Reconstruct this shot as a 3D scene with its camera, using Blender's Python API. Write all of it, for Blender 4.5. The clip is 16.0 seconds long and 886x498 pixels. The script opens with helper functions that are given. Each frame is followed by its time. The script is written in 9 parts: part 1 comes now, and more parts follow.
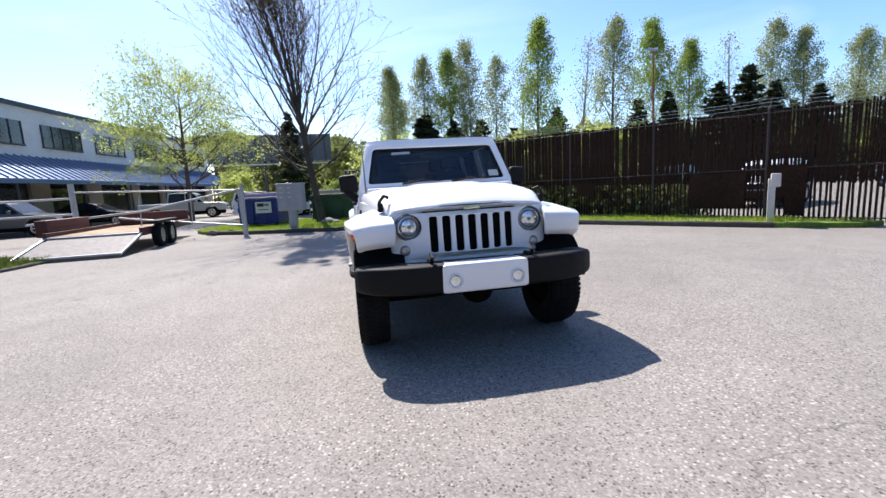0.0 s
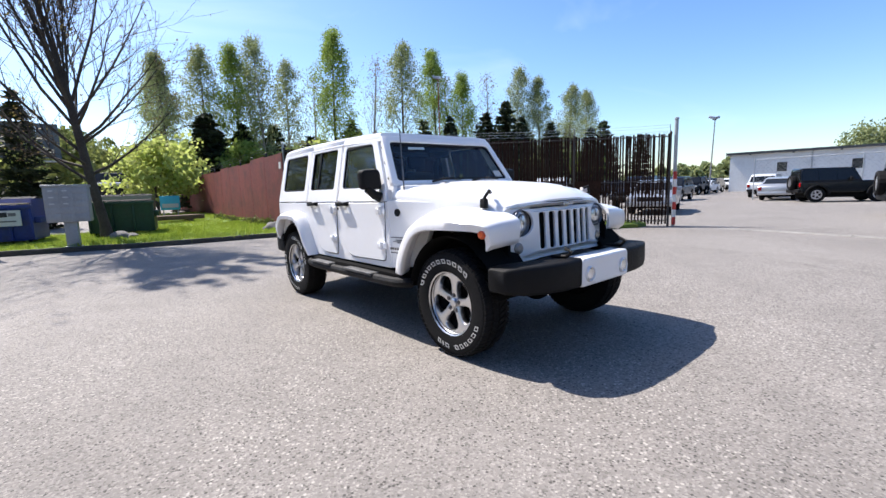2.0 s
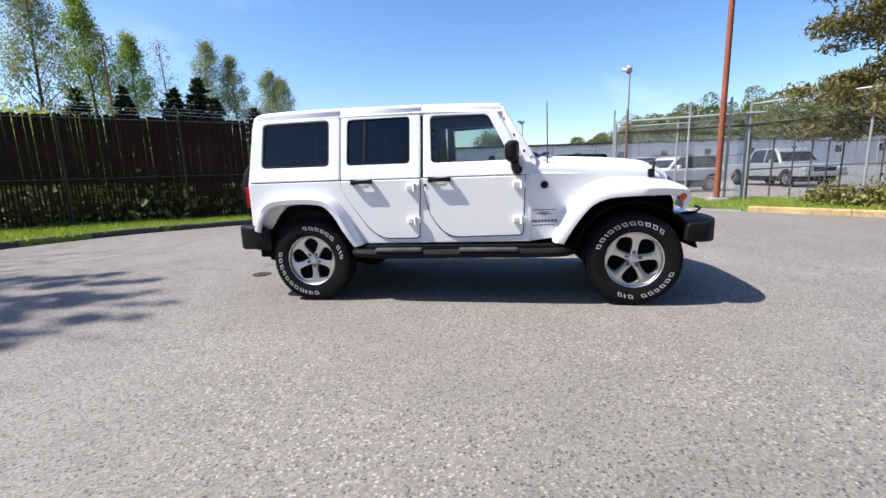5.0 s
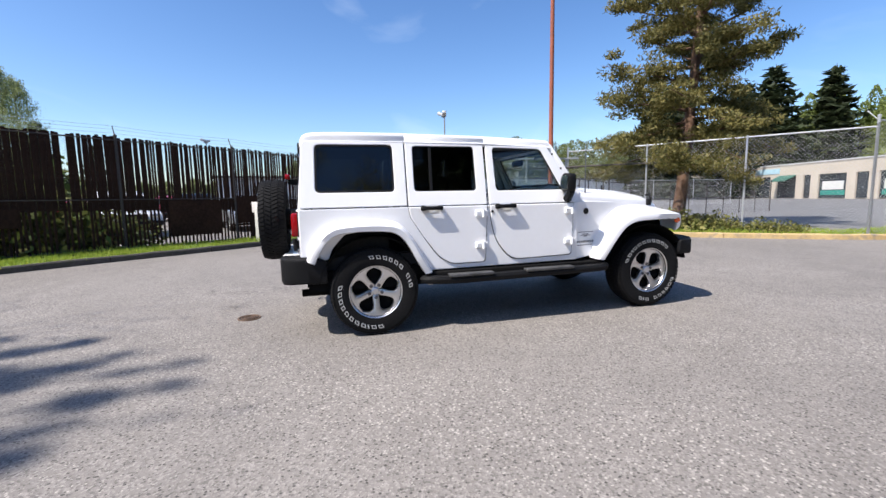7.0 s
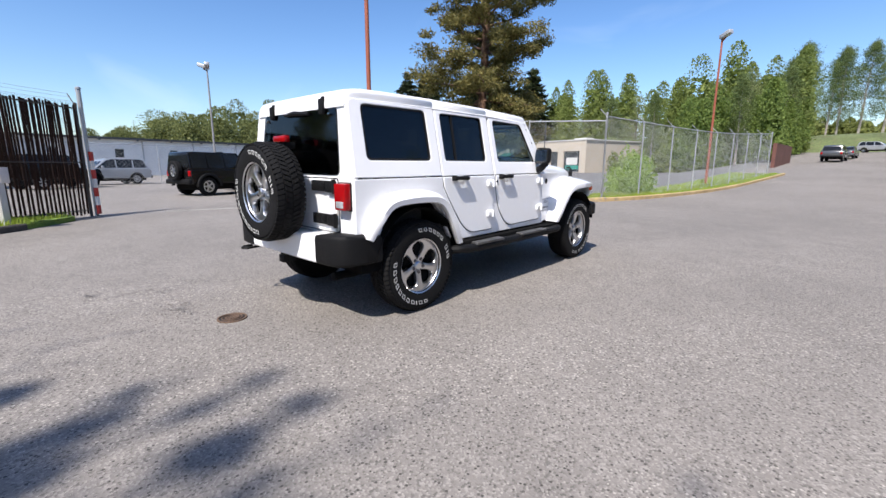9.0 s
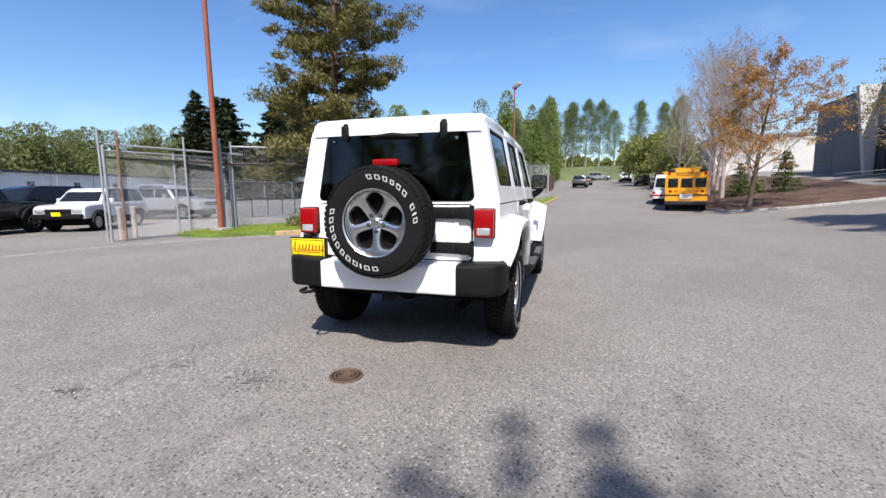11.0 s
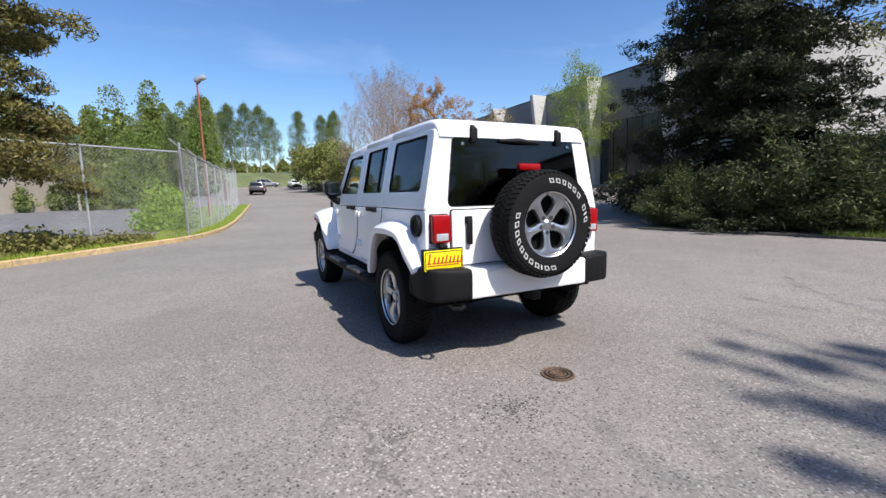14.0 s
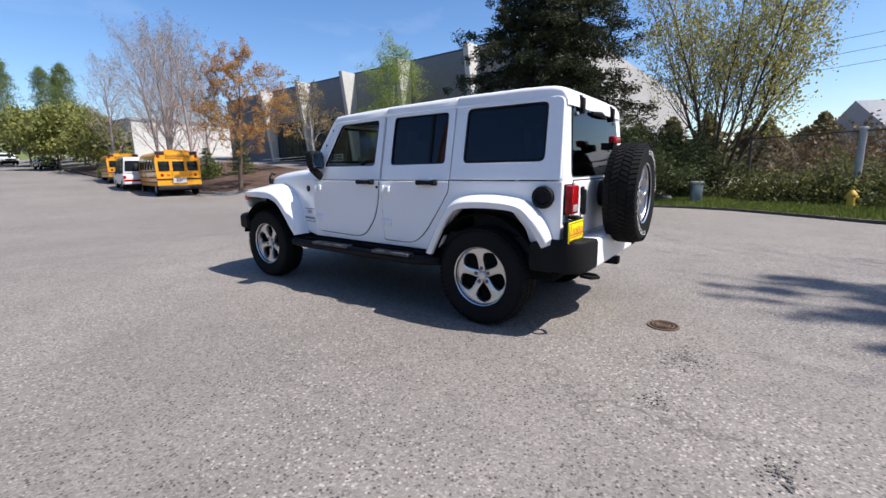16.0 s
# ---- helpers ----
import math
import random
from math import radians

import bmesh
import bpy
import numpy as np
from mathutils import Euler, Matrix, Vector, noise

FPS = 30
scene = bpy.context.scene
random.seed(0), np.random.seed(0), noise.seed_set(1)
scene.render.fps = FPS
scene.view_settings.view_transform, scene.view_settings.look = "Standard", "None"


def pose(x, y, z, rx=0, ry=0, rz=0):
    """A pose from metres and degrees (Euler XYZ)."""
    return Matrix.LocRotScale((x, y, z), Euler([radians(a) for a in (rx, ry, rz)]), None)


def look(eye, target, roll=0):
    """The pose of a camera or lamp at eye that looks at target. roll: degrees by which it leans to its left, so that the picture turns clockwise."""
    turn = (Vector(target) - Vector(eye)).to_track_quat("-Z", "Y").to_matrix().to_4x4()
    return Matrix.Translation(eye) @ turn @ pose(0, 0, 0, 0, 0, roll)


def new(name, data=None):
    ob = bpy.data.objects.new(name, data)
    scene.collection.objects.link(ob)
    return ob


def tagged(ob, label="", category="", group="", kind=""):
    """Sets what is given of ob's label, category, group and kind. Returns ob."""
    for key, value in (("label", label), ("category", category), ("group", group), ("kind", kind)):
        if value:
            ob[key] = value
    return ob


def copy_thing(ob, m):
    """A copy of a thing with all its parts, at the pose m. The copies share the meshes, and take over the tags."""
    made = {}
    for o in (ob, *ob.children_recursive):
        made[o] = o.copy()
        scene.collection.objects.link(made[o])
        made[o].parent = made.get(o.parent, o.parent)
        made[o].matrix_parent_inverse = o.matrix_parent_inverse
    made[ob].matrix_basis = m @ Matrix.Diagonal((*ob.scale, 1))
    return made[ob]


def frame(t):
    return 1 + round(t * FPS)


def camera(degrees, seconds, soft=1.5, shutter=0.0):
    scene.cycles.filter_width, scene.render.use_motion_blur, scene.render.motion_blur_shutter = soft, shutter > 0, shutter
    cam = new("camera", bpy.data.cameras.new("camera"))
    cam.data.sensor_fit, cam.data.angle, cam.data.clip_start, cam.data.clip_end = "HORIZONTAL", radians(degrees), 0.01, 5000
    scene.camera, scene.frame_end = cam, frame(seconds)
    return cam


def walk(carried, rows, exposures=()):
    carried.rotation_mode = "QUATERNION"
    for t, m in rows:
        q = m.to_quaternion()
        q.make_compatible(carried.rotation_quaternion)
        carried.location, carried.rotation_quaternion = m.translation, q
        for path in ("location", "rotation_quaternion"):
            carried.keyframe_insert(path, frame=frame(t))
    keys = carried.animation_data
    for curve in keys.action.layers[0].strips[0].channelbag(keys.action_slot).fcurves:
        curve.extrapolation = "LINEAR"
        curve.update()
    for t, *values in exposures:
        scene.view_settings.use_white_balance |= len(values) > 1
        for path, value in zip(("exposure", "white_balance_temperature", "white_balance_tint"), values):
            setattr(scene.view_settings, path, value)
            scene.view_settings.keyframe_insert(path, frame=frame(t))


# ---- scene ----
cam = camera(91.71, 16.0)
PATH = [
    (0, (-0.724, -5.016, 1.356), (-0.398, -3.064, 1.072), -2.93),
    (0.5, (-1.263, -4.860, 1.356), (-0.707, -2.965, 1.041), -3.31),
    (1, (-1.795, -4.594, 1.341), (-1.009, -2.782, 1.031), -4.50),
    (1.5, (-2.303, -4.259, 1.339), (-1.258, -2.575, 1.070), -3.98),
    (2, (-2.792, -3.862, 1.325), (-1.567, -2.304, 1.054), -1.81),
    (2.5, (-3.232, -3.395, 1.323), (-1.839, -1.979, 1.085), -0.21),
    (3, (-3.626, -2.911, 1.316), (-2.070, -1.690, 1.022), -0.07),
    (3.5, (-3.969, -2.369, 1.312), (-2.284, -1.334, 1.017), 0.13),
    (4, (-4.295, -1.817, 1.306), (-2.495, -1.026, 0.943), 0.61),
    (4.2, (-4.391, -1.575, 1.287), (-2.567, -0.849, 0.906), -0.59),
    (6.3, (-4.883, 0.985, 1.297), (-2.910, 0.824, 1.009), -0.86),
    (6.5, (-4.849, 1.230, 1.324), (-2.886, 1.008, 1.015), -1.41),
    (7, (-4.762, 1.840, 1.305), (-2.838, 1.347, 1.069), -0.95),
    (7.5, (-4.569, 2.418, 1.297), (-2.732, 1.663, 1.061), -1.29),
    (8, (-4.332, 2.978, 1.301), (-2.636, 1.950, 1.044), -0.86),
    (8.2, (-4.214, 3.191, 1.319), (-2.583, 2.070, 1.029), -0.60),
    (10.3, (-2.272, 4.896, 1.324), (-1.357, 3.144, 1.019), -0.65),
    (10.5, (-2.059, 5.006, 1.309), (-1.225, 3.208, 1.038), -0.93),
    (11, (-1.480, 5.186, 1.314), (-0.856, 3.304, 1.055), -0.55),
    (11.5, (-0.933, 5.353, 1.320), (-0.598, 3.399, 1.058), -0.69),
    (12, (-0.356, 5.411, 1.318), (-0.238, 3.427, 1.095), -0.36),
    (12.5, (0.238, 5.448, 1.342), (0.060, 3.471, 1.096), -0.81),
    (13, (0.819, 5.368, 1.342), (0.399, 3.425, 1.119), -1.16),
    (13.5, (1.403, 5.249, 1.352), (0.701, 3.391, 1.123), -0.97),
    (14, (1.962, 5.004, 1.362), (1.121, 3.208, 1.103), -1.67),
    (14.5, (2.485, 4.708, 1.364), (1.378, 3.065, 1.089), -1.65),
    (15, (2.899, 4.313, 1.354), (1.608, 2.810, 1.084), -2.12),
    (15.5, (3.304, 3.840, 1.364), (1.880, 2.471, 1.046), -1.76),
    (16, (3.652, 3.337, 1.346), (2.097, 2.136, 0.975), -1.26),
]
walk(cam, [(t, look(eye, target, roll)) for t, eye, target, roll in PATH], [(0, 0.85), (3, 0.725), (4, 0.66), (7, 0.59), (10.5, 0.455), (16, 0.43)])

CAR_AT = (-0.002, 0.035, 0.0928, -0.307, -0.429, 1.481)
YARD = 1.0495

# ---- world, sun and exposure ----
SUN_X, SUN_Y = -0.234, 0.73          # ground run of the sun's way, per metre of height
sun_el = math.atan2(1.0, math.hypot(SUN_X, SUN_Y))
world = bpy.data.worlds.new("world")
scene.world = world
world.use_nodes = True
wn = world.node_tree.nodes
wl = world.node_tree.links
sky = wn.new("ShaderNodeTexSky")
sky.sky_type = "NISHITA"
sky.sun_disc = False
sky.sun_elevation = sun_el
sky.sun_rotation = math.atan2(SUN_X, SUN_Y)
sky.air_density, sky.dust_density, sky.ozone_density = 1.0, 0.8, 3.0
deep = wn.new("ShaderNodeHueSaturation")
deep.inputs["Saturation"].default_value = 1.20
deep.inputs["Hue"].default_value = 0.507
wl.new(sky.outputs[0], deep.inputs["Color"])
# clear air: the sky pales and brightens evenly from the zenith to the horizon
where, upward, pale = wn.new("ShaderNodeTexCoord"), wn.new("ShaderNodeSeparateXYZ"), wn.new("ShaderNodeMapRange")
wl.new(where.outputs["Generated"], upward.inputs[0])
wl.new(upward.outputs["Z"], pale.inputs[0])
pale.interpolation_type = "SMOOTHERSTEP"
for i, v in enumerate((0.0, 0.90, 1.42, 1.22)):
    pale.inputs[i + 1].default_value = v
graded = wn.new("ShaderNodeMix")
graded.data_type, graded.blend_type = "RGBA", "MULTIPLY"
graded.inputs[0].default_value = 1
wl.new(deep.outputs[0], graded.inputs[6])
wl.new(pale.outputs[0], graded.inputs[7])
# thin high cirrus
drift, cirrus, veil, misted = wn.new("ShaderNodeMapping"), wn.new("ShaderNodeTexNoise"), wn.new("ShaderNodeMapRange"), wn.new("ShaderNodeMix")
drift.inputs["Scale"].default_value = (1.3, 2.4, 5.0)
drift.inputs["Rotation"].default_value = (0.0, 0.25, 0.5)
wl.new(where.outputs["Generated"], drift.inputs[0])
wl.new(drift.outputs[0], cirrus.inputs["Vector"])
cirrus.inputs["Scale"].default_value, cirrus.inputs["Detail"].default_value, cirrus.inputs["Distortion"].default_value = 1.6, 7, 0.6
for i, v in enumerate((0.56, 0.82, 0.0, 0.16)):
    veil.inputs[i + 1].default_value = v
wl.new(cirrus.outputs[0], veil.inputs[0])
misted.data_type = "RGBA"
wl.new(veil.outputs[0], misted.inputs[0])
wl.new(graded.outputs[2], misted.inputs[6])
misted.inputs[7].default_value = (9.5, 10.2, 11.0, 1)
wl.new(misted.outputs[2], wn["Background"].inputs[0])
wn["Background"].inputs[1].default_value = 0.099
sun = new("sun", bpy.data.lights.new("sun", "SUN"))
sun.data.energy, sun.data.angle, sun.data.color = 5.0, radians(0.53), (1.0, 0.940, 0.893)
sun.matrix_world = look((SUN_X * 30, SUN_Y * 30, 30), (0, 0, 0))


# ---- materials ----
def mat(name, color, rough=0.6, metal=0.0, spec=0.5, vary=0.12, scale=4.0, bump=0.0, bscale=60.0, coat=0.0, dirt=None, dirt_amount=0.0):
    """A painted or plain surface with two scales of variation, fine relief and dirt."""
    m = bpy.data.materials.new(name)
    m.use_nodes = True
    n, l = m.node_tree.nodes, m.node_tree.links
    b = n["Principled BSDF"]
    b.inputs["Roughness"].default_value, b.inputs["Metallic"].default_value = rough, metal
    b.inputs["Specular IOR Level"].default_value, b.inputs["Coat Weight"].default_value = spec, coat
    b.inputs["Coat Roughness"].default_value = 0.04
    tc = n.new("ShaderNodeTexCoord")
    big, small = n.new("ShaderNodeTexNoise"), n.new("ShaderNodeTexNoise")
    big.inputs["Scale"].default_value, small.inputs["Scale"].default_value = scale * 0.35, scale * 6
    big.inputs["Detail"].default_value, small.inputs["Detail"].default_value = 4, 3
    l.new(tc.outputs["Object"], big.inputs["Vector"])
    l.new(tc.outputs["Object"], small.inputs["Vector"])
    add = n.new("ShaderNodeMath")
    add.operation = "ADD"
    l.new(big.outputs[0], add.inputs[0])
    l.new(small.outputs[0], add.inputs[1])
    ramp = n.new("ShaderNodeMapRange")
    ramp.inputs[1].default_value, ramp.inputs[2].default_value = 0.7, 1.3
    ramp.inputs[3].default_value, ramp.inputs[4].default_value = 1 - vary, 1 + vary
    l.new(add.outputs[0], ramp.inputs[0])
    mul = n.new("ShaderNodeMix")
    mul.data_type, mul.blend_type = "RGBA", "MULTIPLY"
    mul.inputs[0].default_value = 1
    mul.inputs[6].default_value = (*color, 1)
    l.new(ramp.outputs[0], mul.inputs[7])
    last = mul.outputs[2]
    if dirt:
        spots = n.new("ShaderNodeTexNoise")
        spots.inputs["Scale"].default_value, spots.inputs["Detail"].default_value = scale * 1.3, 6
        l.new(tc.outputs["Object"], spots.inputs["Vector"])
        r2 = n.new("ShaderNodeMapRange")
        r2.inputs[1].default_value, r2.inputs[2].default_value = 0.5, 0.75
        r2.inputs[3].default_value, r2.inputs[4].default_value = 0, dirt_amount
        l.new(spots.outputs[0], r2.inputs[0])
        mx = n.new("ShaderNodeMix")
        mx.data_type = "RGBA"
        l.new(r2.outputs[0], mx.inputs[0])
        l.new(last, mx.inputs[6])
        mx.inputs[7].default_value = (*dirt, 1)
        last = mx.outputs[2]
    l.new(last, b.inputs["Base Color"])
    if bump:
        fine = n.new("ShaderNodeTexNoise")
        fine.inputs["Scale"].default_value, fine.inputs["Detail"].default_value = bscale, 4
        l.new(tc.outputs["Object"], fine.inputs["Vector"])
        bp = n.new("ShaderNodeBump")
        bp.inputs["Strength"].default_value, bp.inputs["Distance"].default_value = bump, 0.01
        l.new(fine.outputs[0], bp.inputs["Height"])
        l.new(bp.outputs[0], b.inputs["Normal"])
    return m


def glass(name, tint, gloss=0.03):
    """A pane: tinted and clear, with a Fresnel reflection."""
    m = bpy.data.materials.new(name)
    m.use_nodes = True
    n, l = m.node_tree.nodes, m.node_tree.links
    n.remove(n["Principled BSDF"])
    tr, gl, mx, fr = n.new("ShaderNodeBsdfTransparent"), n.new("ShaderNodeBsdfGlossy"), n.new("ShaderNodeMixShader"), n.new("ShaderNodeLayerWeight")
    steep, shine = n.new("ShaderNodeMath"), n.new("ShaderNodeMath")
    tr.inputs[0].default_value = (*tint, 1)
    gl.inputs["Roughness"].default_value = gloss
    fr.inputs["Blend"].default_value = 0.5
    steep.operation, shine.operation = "POWER", "MULTIPLY_ADD"
    steep.inputs[1].default_value = 5
    shine.inputs[1].default_value, shine.inputs[2].default_value = 0.90, 0.05
    l.new(fr.outputs["Facing"], steep.inputs[0])
    l.new(steep.outputs[0], shine.inputs[0])
    l.new(shine.outputs[0], mx.inputs[0])
    l.new(tr.outputs[0], mx.inputs[1])
    l.new(gl.outputs[0], mx.inputs[2])
    l.new(mx.outputs[0], n["Material Output"].inputs[0])
    return m


def leaves(name, color, color2, translucent=0.35):
    """Foliage: two greens by clump, with light coming through."""
    m = bpy.data.materials.new(name)
    m.use_nodes = True
    n, l = m.node_tree.nodes, m.node_tree.links
    b = n["Principled BSDF"]
    b.inputs["Roughness"].default_value = 0.6
    b.inputs["Specular IOR Level"].default_value = 0.25
    g = n.new("ShaderNodeNewGeometry")
    mx = n.new("ShaderNodeMix")
    mx.data_type = "RGBA"
    mx.inputs[6].default_value, mx.inputs[7].default_value = (*color, 1), (*color2, 1)
    l.new(g.outputs["Random Per Island"], mx.inputs[0])
    l.new(mx.outputs[2], b.inputs["Base Color"])
    t, ms = n.new("ShaderNodeBsdfTranslucent"), n.new("ShaderNodeMixShader")
    l.new(mx.outputs[2], t.inputs[0])
    ms.inputs[0].default_value = translucent
    l.new(b.outputs[0], ms.inputs[1])
    l.new(t.outputs[0], ms.inputs[2])
    l.new(ms.outputs[0], n["Material Output"].inputs[0])
    return m


def asphalt(name, base, light, dark):
    """Worn asphalt: bright and dark stones in a grey binder, broad stains and fine cracks."""
    m = bpy.data.materials.new(name)
    m.use_nodes = True
    n, l = m.node_tree.nodes, m.node_tree.links
    b = n["Principled BSDF"]
    b.inputs["Roughness"].default_value = 0.82
    b.inputs["Specular IOR Level"].default_value = 0.35
    tc = n.new("ShaderNodeTexCoord")

    def noise_of(scale, detail, lo, hi, a, z):
        t, r = n.new("ShaderNodeTexNoise"), n.new("ShaderNodeMapRange")
        t.inputs["Scale"].default_value, t.inputs["Detail"].default_value = scale, detail
        l.new(tc.outputs["Object"], t.inputs["Vector"])
        l.new(t.outputs[0], r.inputs[0])
        for i, v in enumerate((lo, hi, a, z)):
            r.inputs[i + 1].default_value = v
        return r.outputs[0]

    def mixed(fac, a, c, mode="MIX"):
        x = n.new("ShaderNodeMix")
        x.data_type, x.blend_type = "RGBA", mode
        if isinstance(fac, float):
            x.inputs[0].default_value = fac
        else:
            l.new(fac, x.inputs[0])
        for s, v in ((6, a), (7, c)):
            if isinstance(v, tuple):
                x.inputs[s].default_value = (*v, 1)
            else:
                l.new(v, x.inputs[s])
        return x.outputs[2]

    stones = n.new("ShaderNodeTexVoronoi")
    stones.inputs["Scale"].default_value = 100
    l.new(tc.outputs["Object"], stones.inputs["Vector"])
    pick = n.new("ShaderNodeSeparateColor")
    l.new(stones.outputs["Color"], pick.inputs[0])

    def step(socket, lo, hi):
        r = n.new("ShaderNodeMapRange")
        r.inputs[1].default_value, r.inputs[2].default_value = lo, hi
        l.new(socket, r.inputs[0])
        return r.outputs[0]

    big = n.new("ShaderNodeTexVoronoi")
    big.inputs["Scale"].default_value = 62
    l.new(tc.outputs["Object"], big.inputs["Vector"])
    pick2 = n.new("ShaderNodeSeparateColor")
    l.new(big.outputs["Color"], pick2.inputs[0])
    col = mixed(step(pick.outputs[0], 0.50, 0.95), base, light)
    col = mixed(step(pick.outputs[1], 0.70, 0.98), col, dark)
    near = n.new("ShaderNodeMath")
    near.operation = "MULTIPLY"
    l.new(step(pick2.outputs[2], 0.86, 0.94), near.inputs[0])
    l.new(step(big.outputs["Distance"], 0.52, 0.36), near.inputs[1])
    col = mixed(near.outputs[0], col, (light[0] * 1.38, light[1] * 1.38, light[2] * 1.36))
    pit = n.new("ShaderNodeMath")
    pit.operation = "MULTIPLY"
    l.new(step(pick2.outputs[0], 0.84, 0.90), pit.inputs[0])
    l.new(step(big.outputs["Distance"], 0.50, 0.34), pit.inputs[1])
    col = mixed(pit.outputs[0], col, (dark[0] * 0.5, dark[1] * 0.5, dark[2] * 0.5))
    col = mixed(1.0, col, noise_of(0.22, 5, 0.3, 0.7, 0.86, 1.10), "MULTIPLY")
    col = mixed(1.0, col, noise_of(2.3, 6, 0.3, 0.7, 0.93, 1.06), "MULTIPLY")
    col = mixed(noise_of(0.55, 7, 0.62, 0.76, 0.0, 0.35), col, dark)
    crack = n.new("ShaderNodeTexVoronoi")
    crack.feature = "DISTANCE_TO_EDGE"
    crack.inputs["Scale"].default_value = 0.12
    warp = n.new("ShaderNodeTexNoise")
    warp.inputs["Scale"].default_value, warp.inputs["Detail"].default_value = 1.4, 8
    l.new(tc.outputs["Object"], warp.inputs["Vector"])
    off = n.new("ShaderNodeVectorMath")
    off.operation = "MULTIPLY_ADD"
    off.inputs[1].default_value = (1.1, 1.1, 0)
    l.new(warp.outputs[1], off.inputs[0])
    l.new(tc.outputs["Object"], off.inputs[2])
    l.new(off.outputs[0], crack.inputs["Vector"])
    col = mixed(step(crack.outputs["Distance"], 0.0007, 0.0002), col, (dark[0], dark[1], dark[2]))
    l.new(col, b.inputs["Base Color"])
    bp = n.new("ShaderNodeBump")
    bp.inputs["Strength"].default_value, bp.inputs["Distance"].default_value = 0.30, 0.006
    l.new(stones.outputs["Distance"], bp.inputs["Height"])
    l.new(bp.outputs[0], b.inputs["Normal"])
    return m


ASPHALT = asphalt("worn_asphalt", (0.212, 0.193, 0.173), (0.300, 0.275, 0.248), (0.128, 0.117, 0.105))
FAR_ASPHALT = asphalt("smooth_asphalt", (0.145, 0.143, 0.14), (0.23, 0.225, 0.215), (0.07, 0.07, 0.07))
WHITE = mat("white_car_paint", (0.90, 0.90, 0.90), 0.25, spec=0.5, vary=0.012, coat=0.3)
BLACK_PLASTIC = mat("black_plastic", (0.007, 0.007, 0.0075), 0.6, spec=0.2, vary=0.2, scale=14, bump=0.25, bscale=400)
# near-black for seals and dark parts; also carries the shade of cavities
DARK = mat("black_parts_and_shade", (0.006, 0.006, 0.006), 0.9, spec=0.1, vary=0.2)
RUBBER = mat("tyre_rubber", (0.010, 0.010, 0.0104), 0.8, spec=0.15, vary=0.25, scale=8, bump=0.2, bscale=90)
SILVER = mat("machined_alloy", (0.68, 0.68, 0.69), 0.32, metal=1.0, vary=0.06, scale=9)
GREY_ALLOY = mat("grey_alloy", (0.16, 0.16, 0.17), 0.4, metal=0.8, vary=0.1)
CHROME = mat("chrome", (0.75, 0.75, 0.76), 0.1, metal=1.0, vary=0.03)
LETTER = mat("white_lettering", (0.58, 0.58, 0.56), 0.7, vary=0.08)
RED_LENS = mat("red_lens", (0.30, 0.004, 0.006), 0.22, spec=0.3, vary=0.15, scale=30, coat=0.15)
AMBER_LENS = mat("amber_lens", (0.70, 0.10, 0.015), 0.15, vary=0.1, coat=0.6)
CLEAR_LENS = mat("clear_lens", (0.80, 0.82, 0.84), 0.16, metal=0.6, vary=0.25, scale=30)
TINTED = glass("tinted_glass", (0.22, 0.23, 0.24))
CLEAR = glass("windscreen_glass", (0.86, 0.90, 0.885))
YELLOW_SIGN = mat("yellow_plate", (0.92, 0.76, 0.008), 0.5, vary=0.05)
RED_INK = mat("red_ink", (0.55, 0.03, 0.02), 0.5)
CLOTH = mat("dark_seat_cloth", (0.02, 0.02, 0.021), 0.9, vary=0.2, bump=0.3, bscale=300)
CONCRETE = mat("concrete", (0.36, 0.35, 0.33), 0.85, vary=0.2, scale=2.5, bump=0.4, bscale=70, dirt=(0.12, 0.11, 0.09), dirt_amount=0.6)
KERB_DARK = mat("mossy_kerb", (0.075, 0.068, 0.058), 0.95, vary=0.35, scale=5, bump=0.6, bscale=50, dirt=(0.05, 0.055, 0.03), dirt_amount=0.8)
KERB_YELLOW = mat("worn_yellow_kerb", (0.48, 0.345, 0.165), 0.85, vary=0.25, scale=5, bump=0.5, bscale=60, dirt=(0.24, 0.21, 0.17), dirt_amount=1.0)
GRASS_SOIL = mat("grass_soil", (0.14, 0.22, 0.035), 0.95, vary=0.45, scale=3, bump=1.0, bscale=80, dirt=(0.13, 0.09, 0.05), dirt_amount=0.5)
GALV = mat("galvanised_steel", (0.43, 0.44, 0.45), 0.5, metal=0.4, vary=0.15, scale=6)
WHITE_WALL = mat("white_wall_paint", (0.74, 0.74, 0.72), 0.8, vary=0.06, scale=0.8, bump=0.15, bscale=30, dirt=(0.5, 0.48, 0.44), dirt_amount=0.35)


# ---- mesh helpers ----
def part(name, data, material, parent=None, label="", m=None, sharp=32):
    """Links a bmesh or mesh as one object under a thing or a part."""
    if isinstance(data, bmesh.types.BMesh):
        bmesh.ops.recalc_face_normals(data, faces=data.faces)
        me = bpy.data.meshes.new(name)
        data.to_mesh(me)
        data.free()
    else:
        me = data
    if not me.materials:
        me.materials.append(material)
    if sharp:
        me.shade_smooth()
        me.set_sharp_from_angle(angle=radians(sharp))
    ob = new(name, me)
    if parent is not None:
        ob.parent = parent
    if m is not None:
        ob.matrix_basis = m
    if label:
        tagged(ob, label)
    return ob


def thing(name, label, category, m=None, group="", kind=""):
    ob = new(name)
    ob.empty_display_size = 0.1
    if m is not None:
        ob.matrix_basis = m
    return tagged(ob, label, category, group, kind)


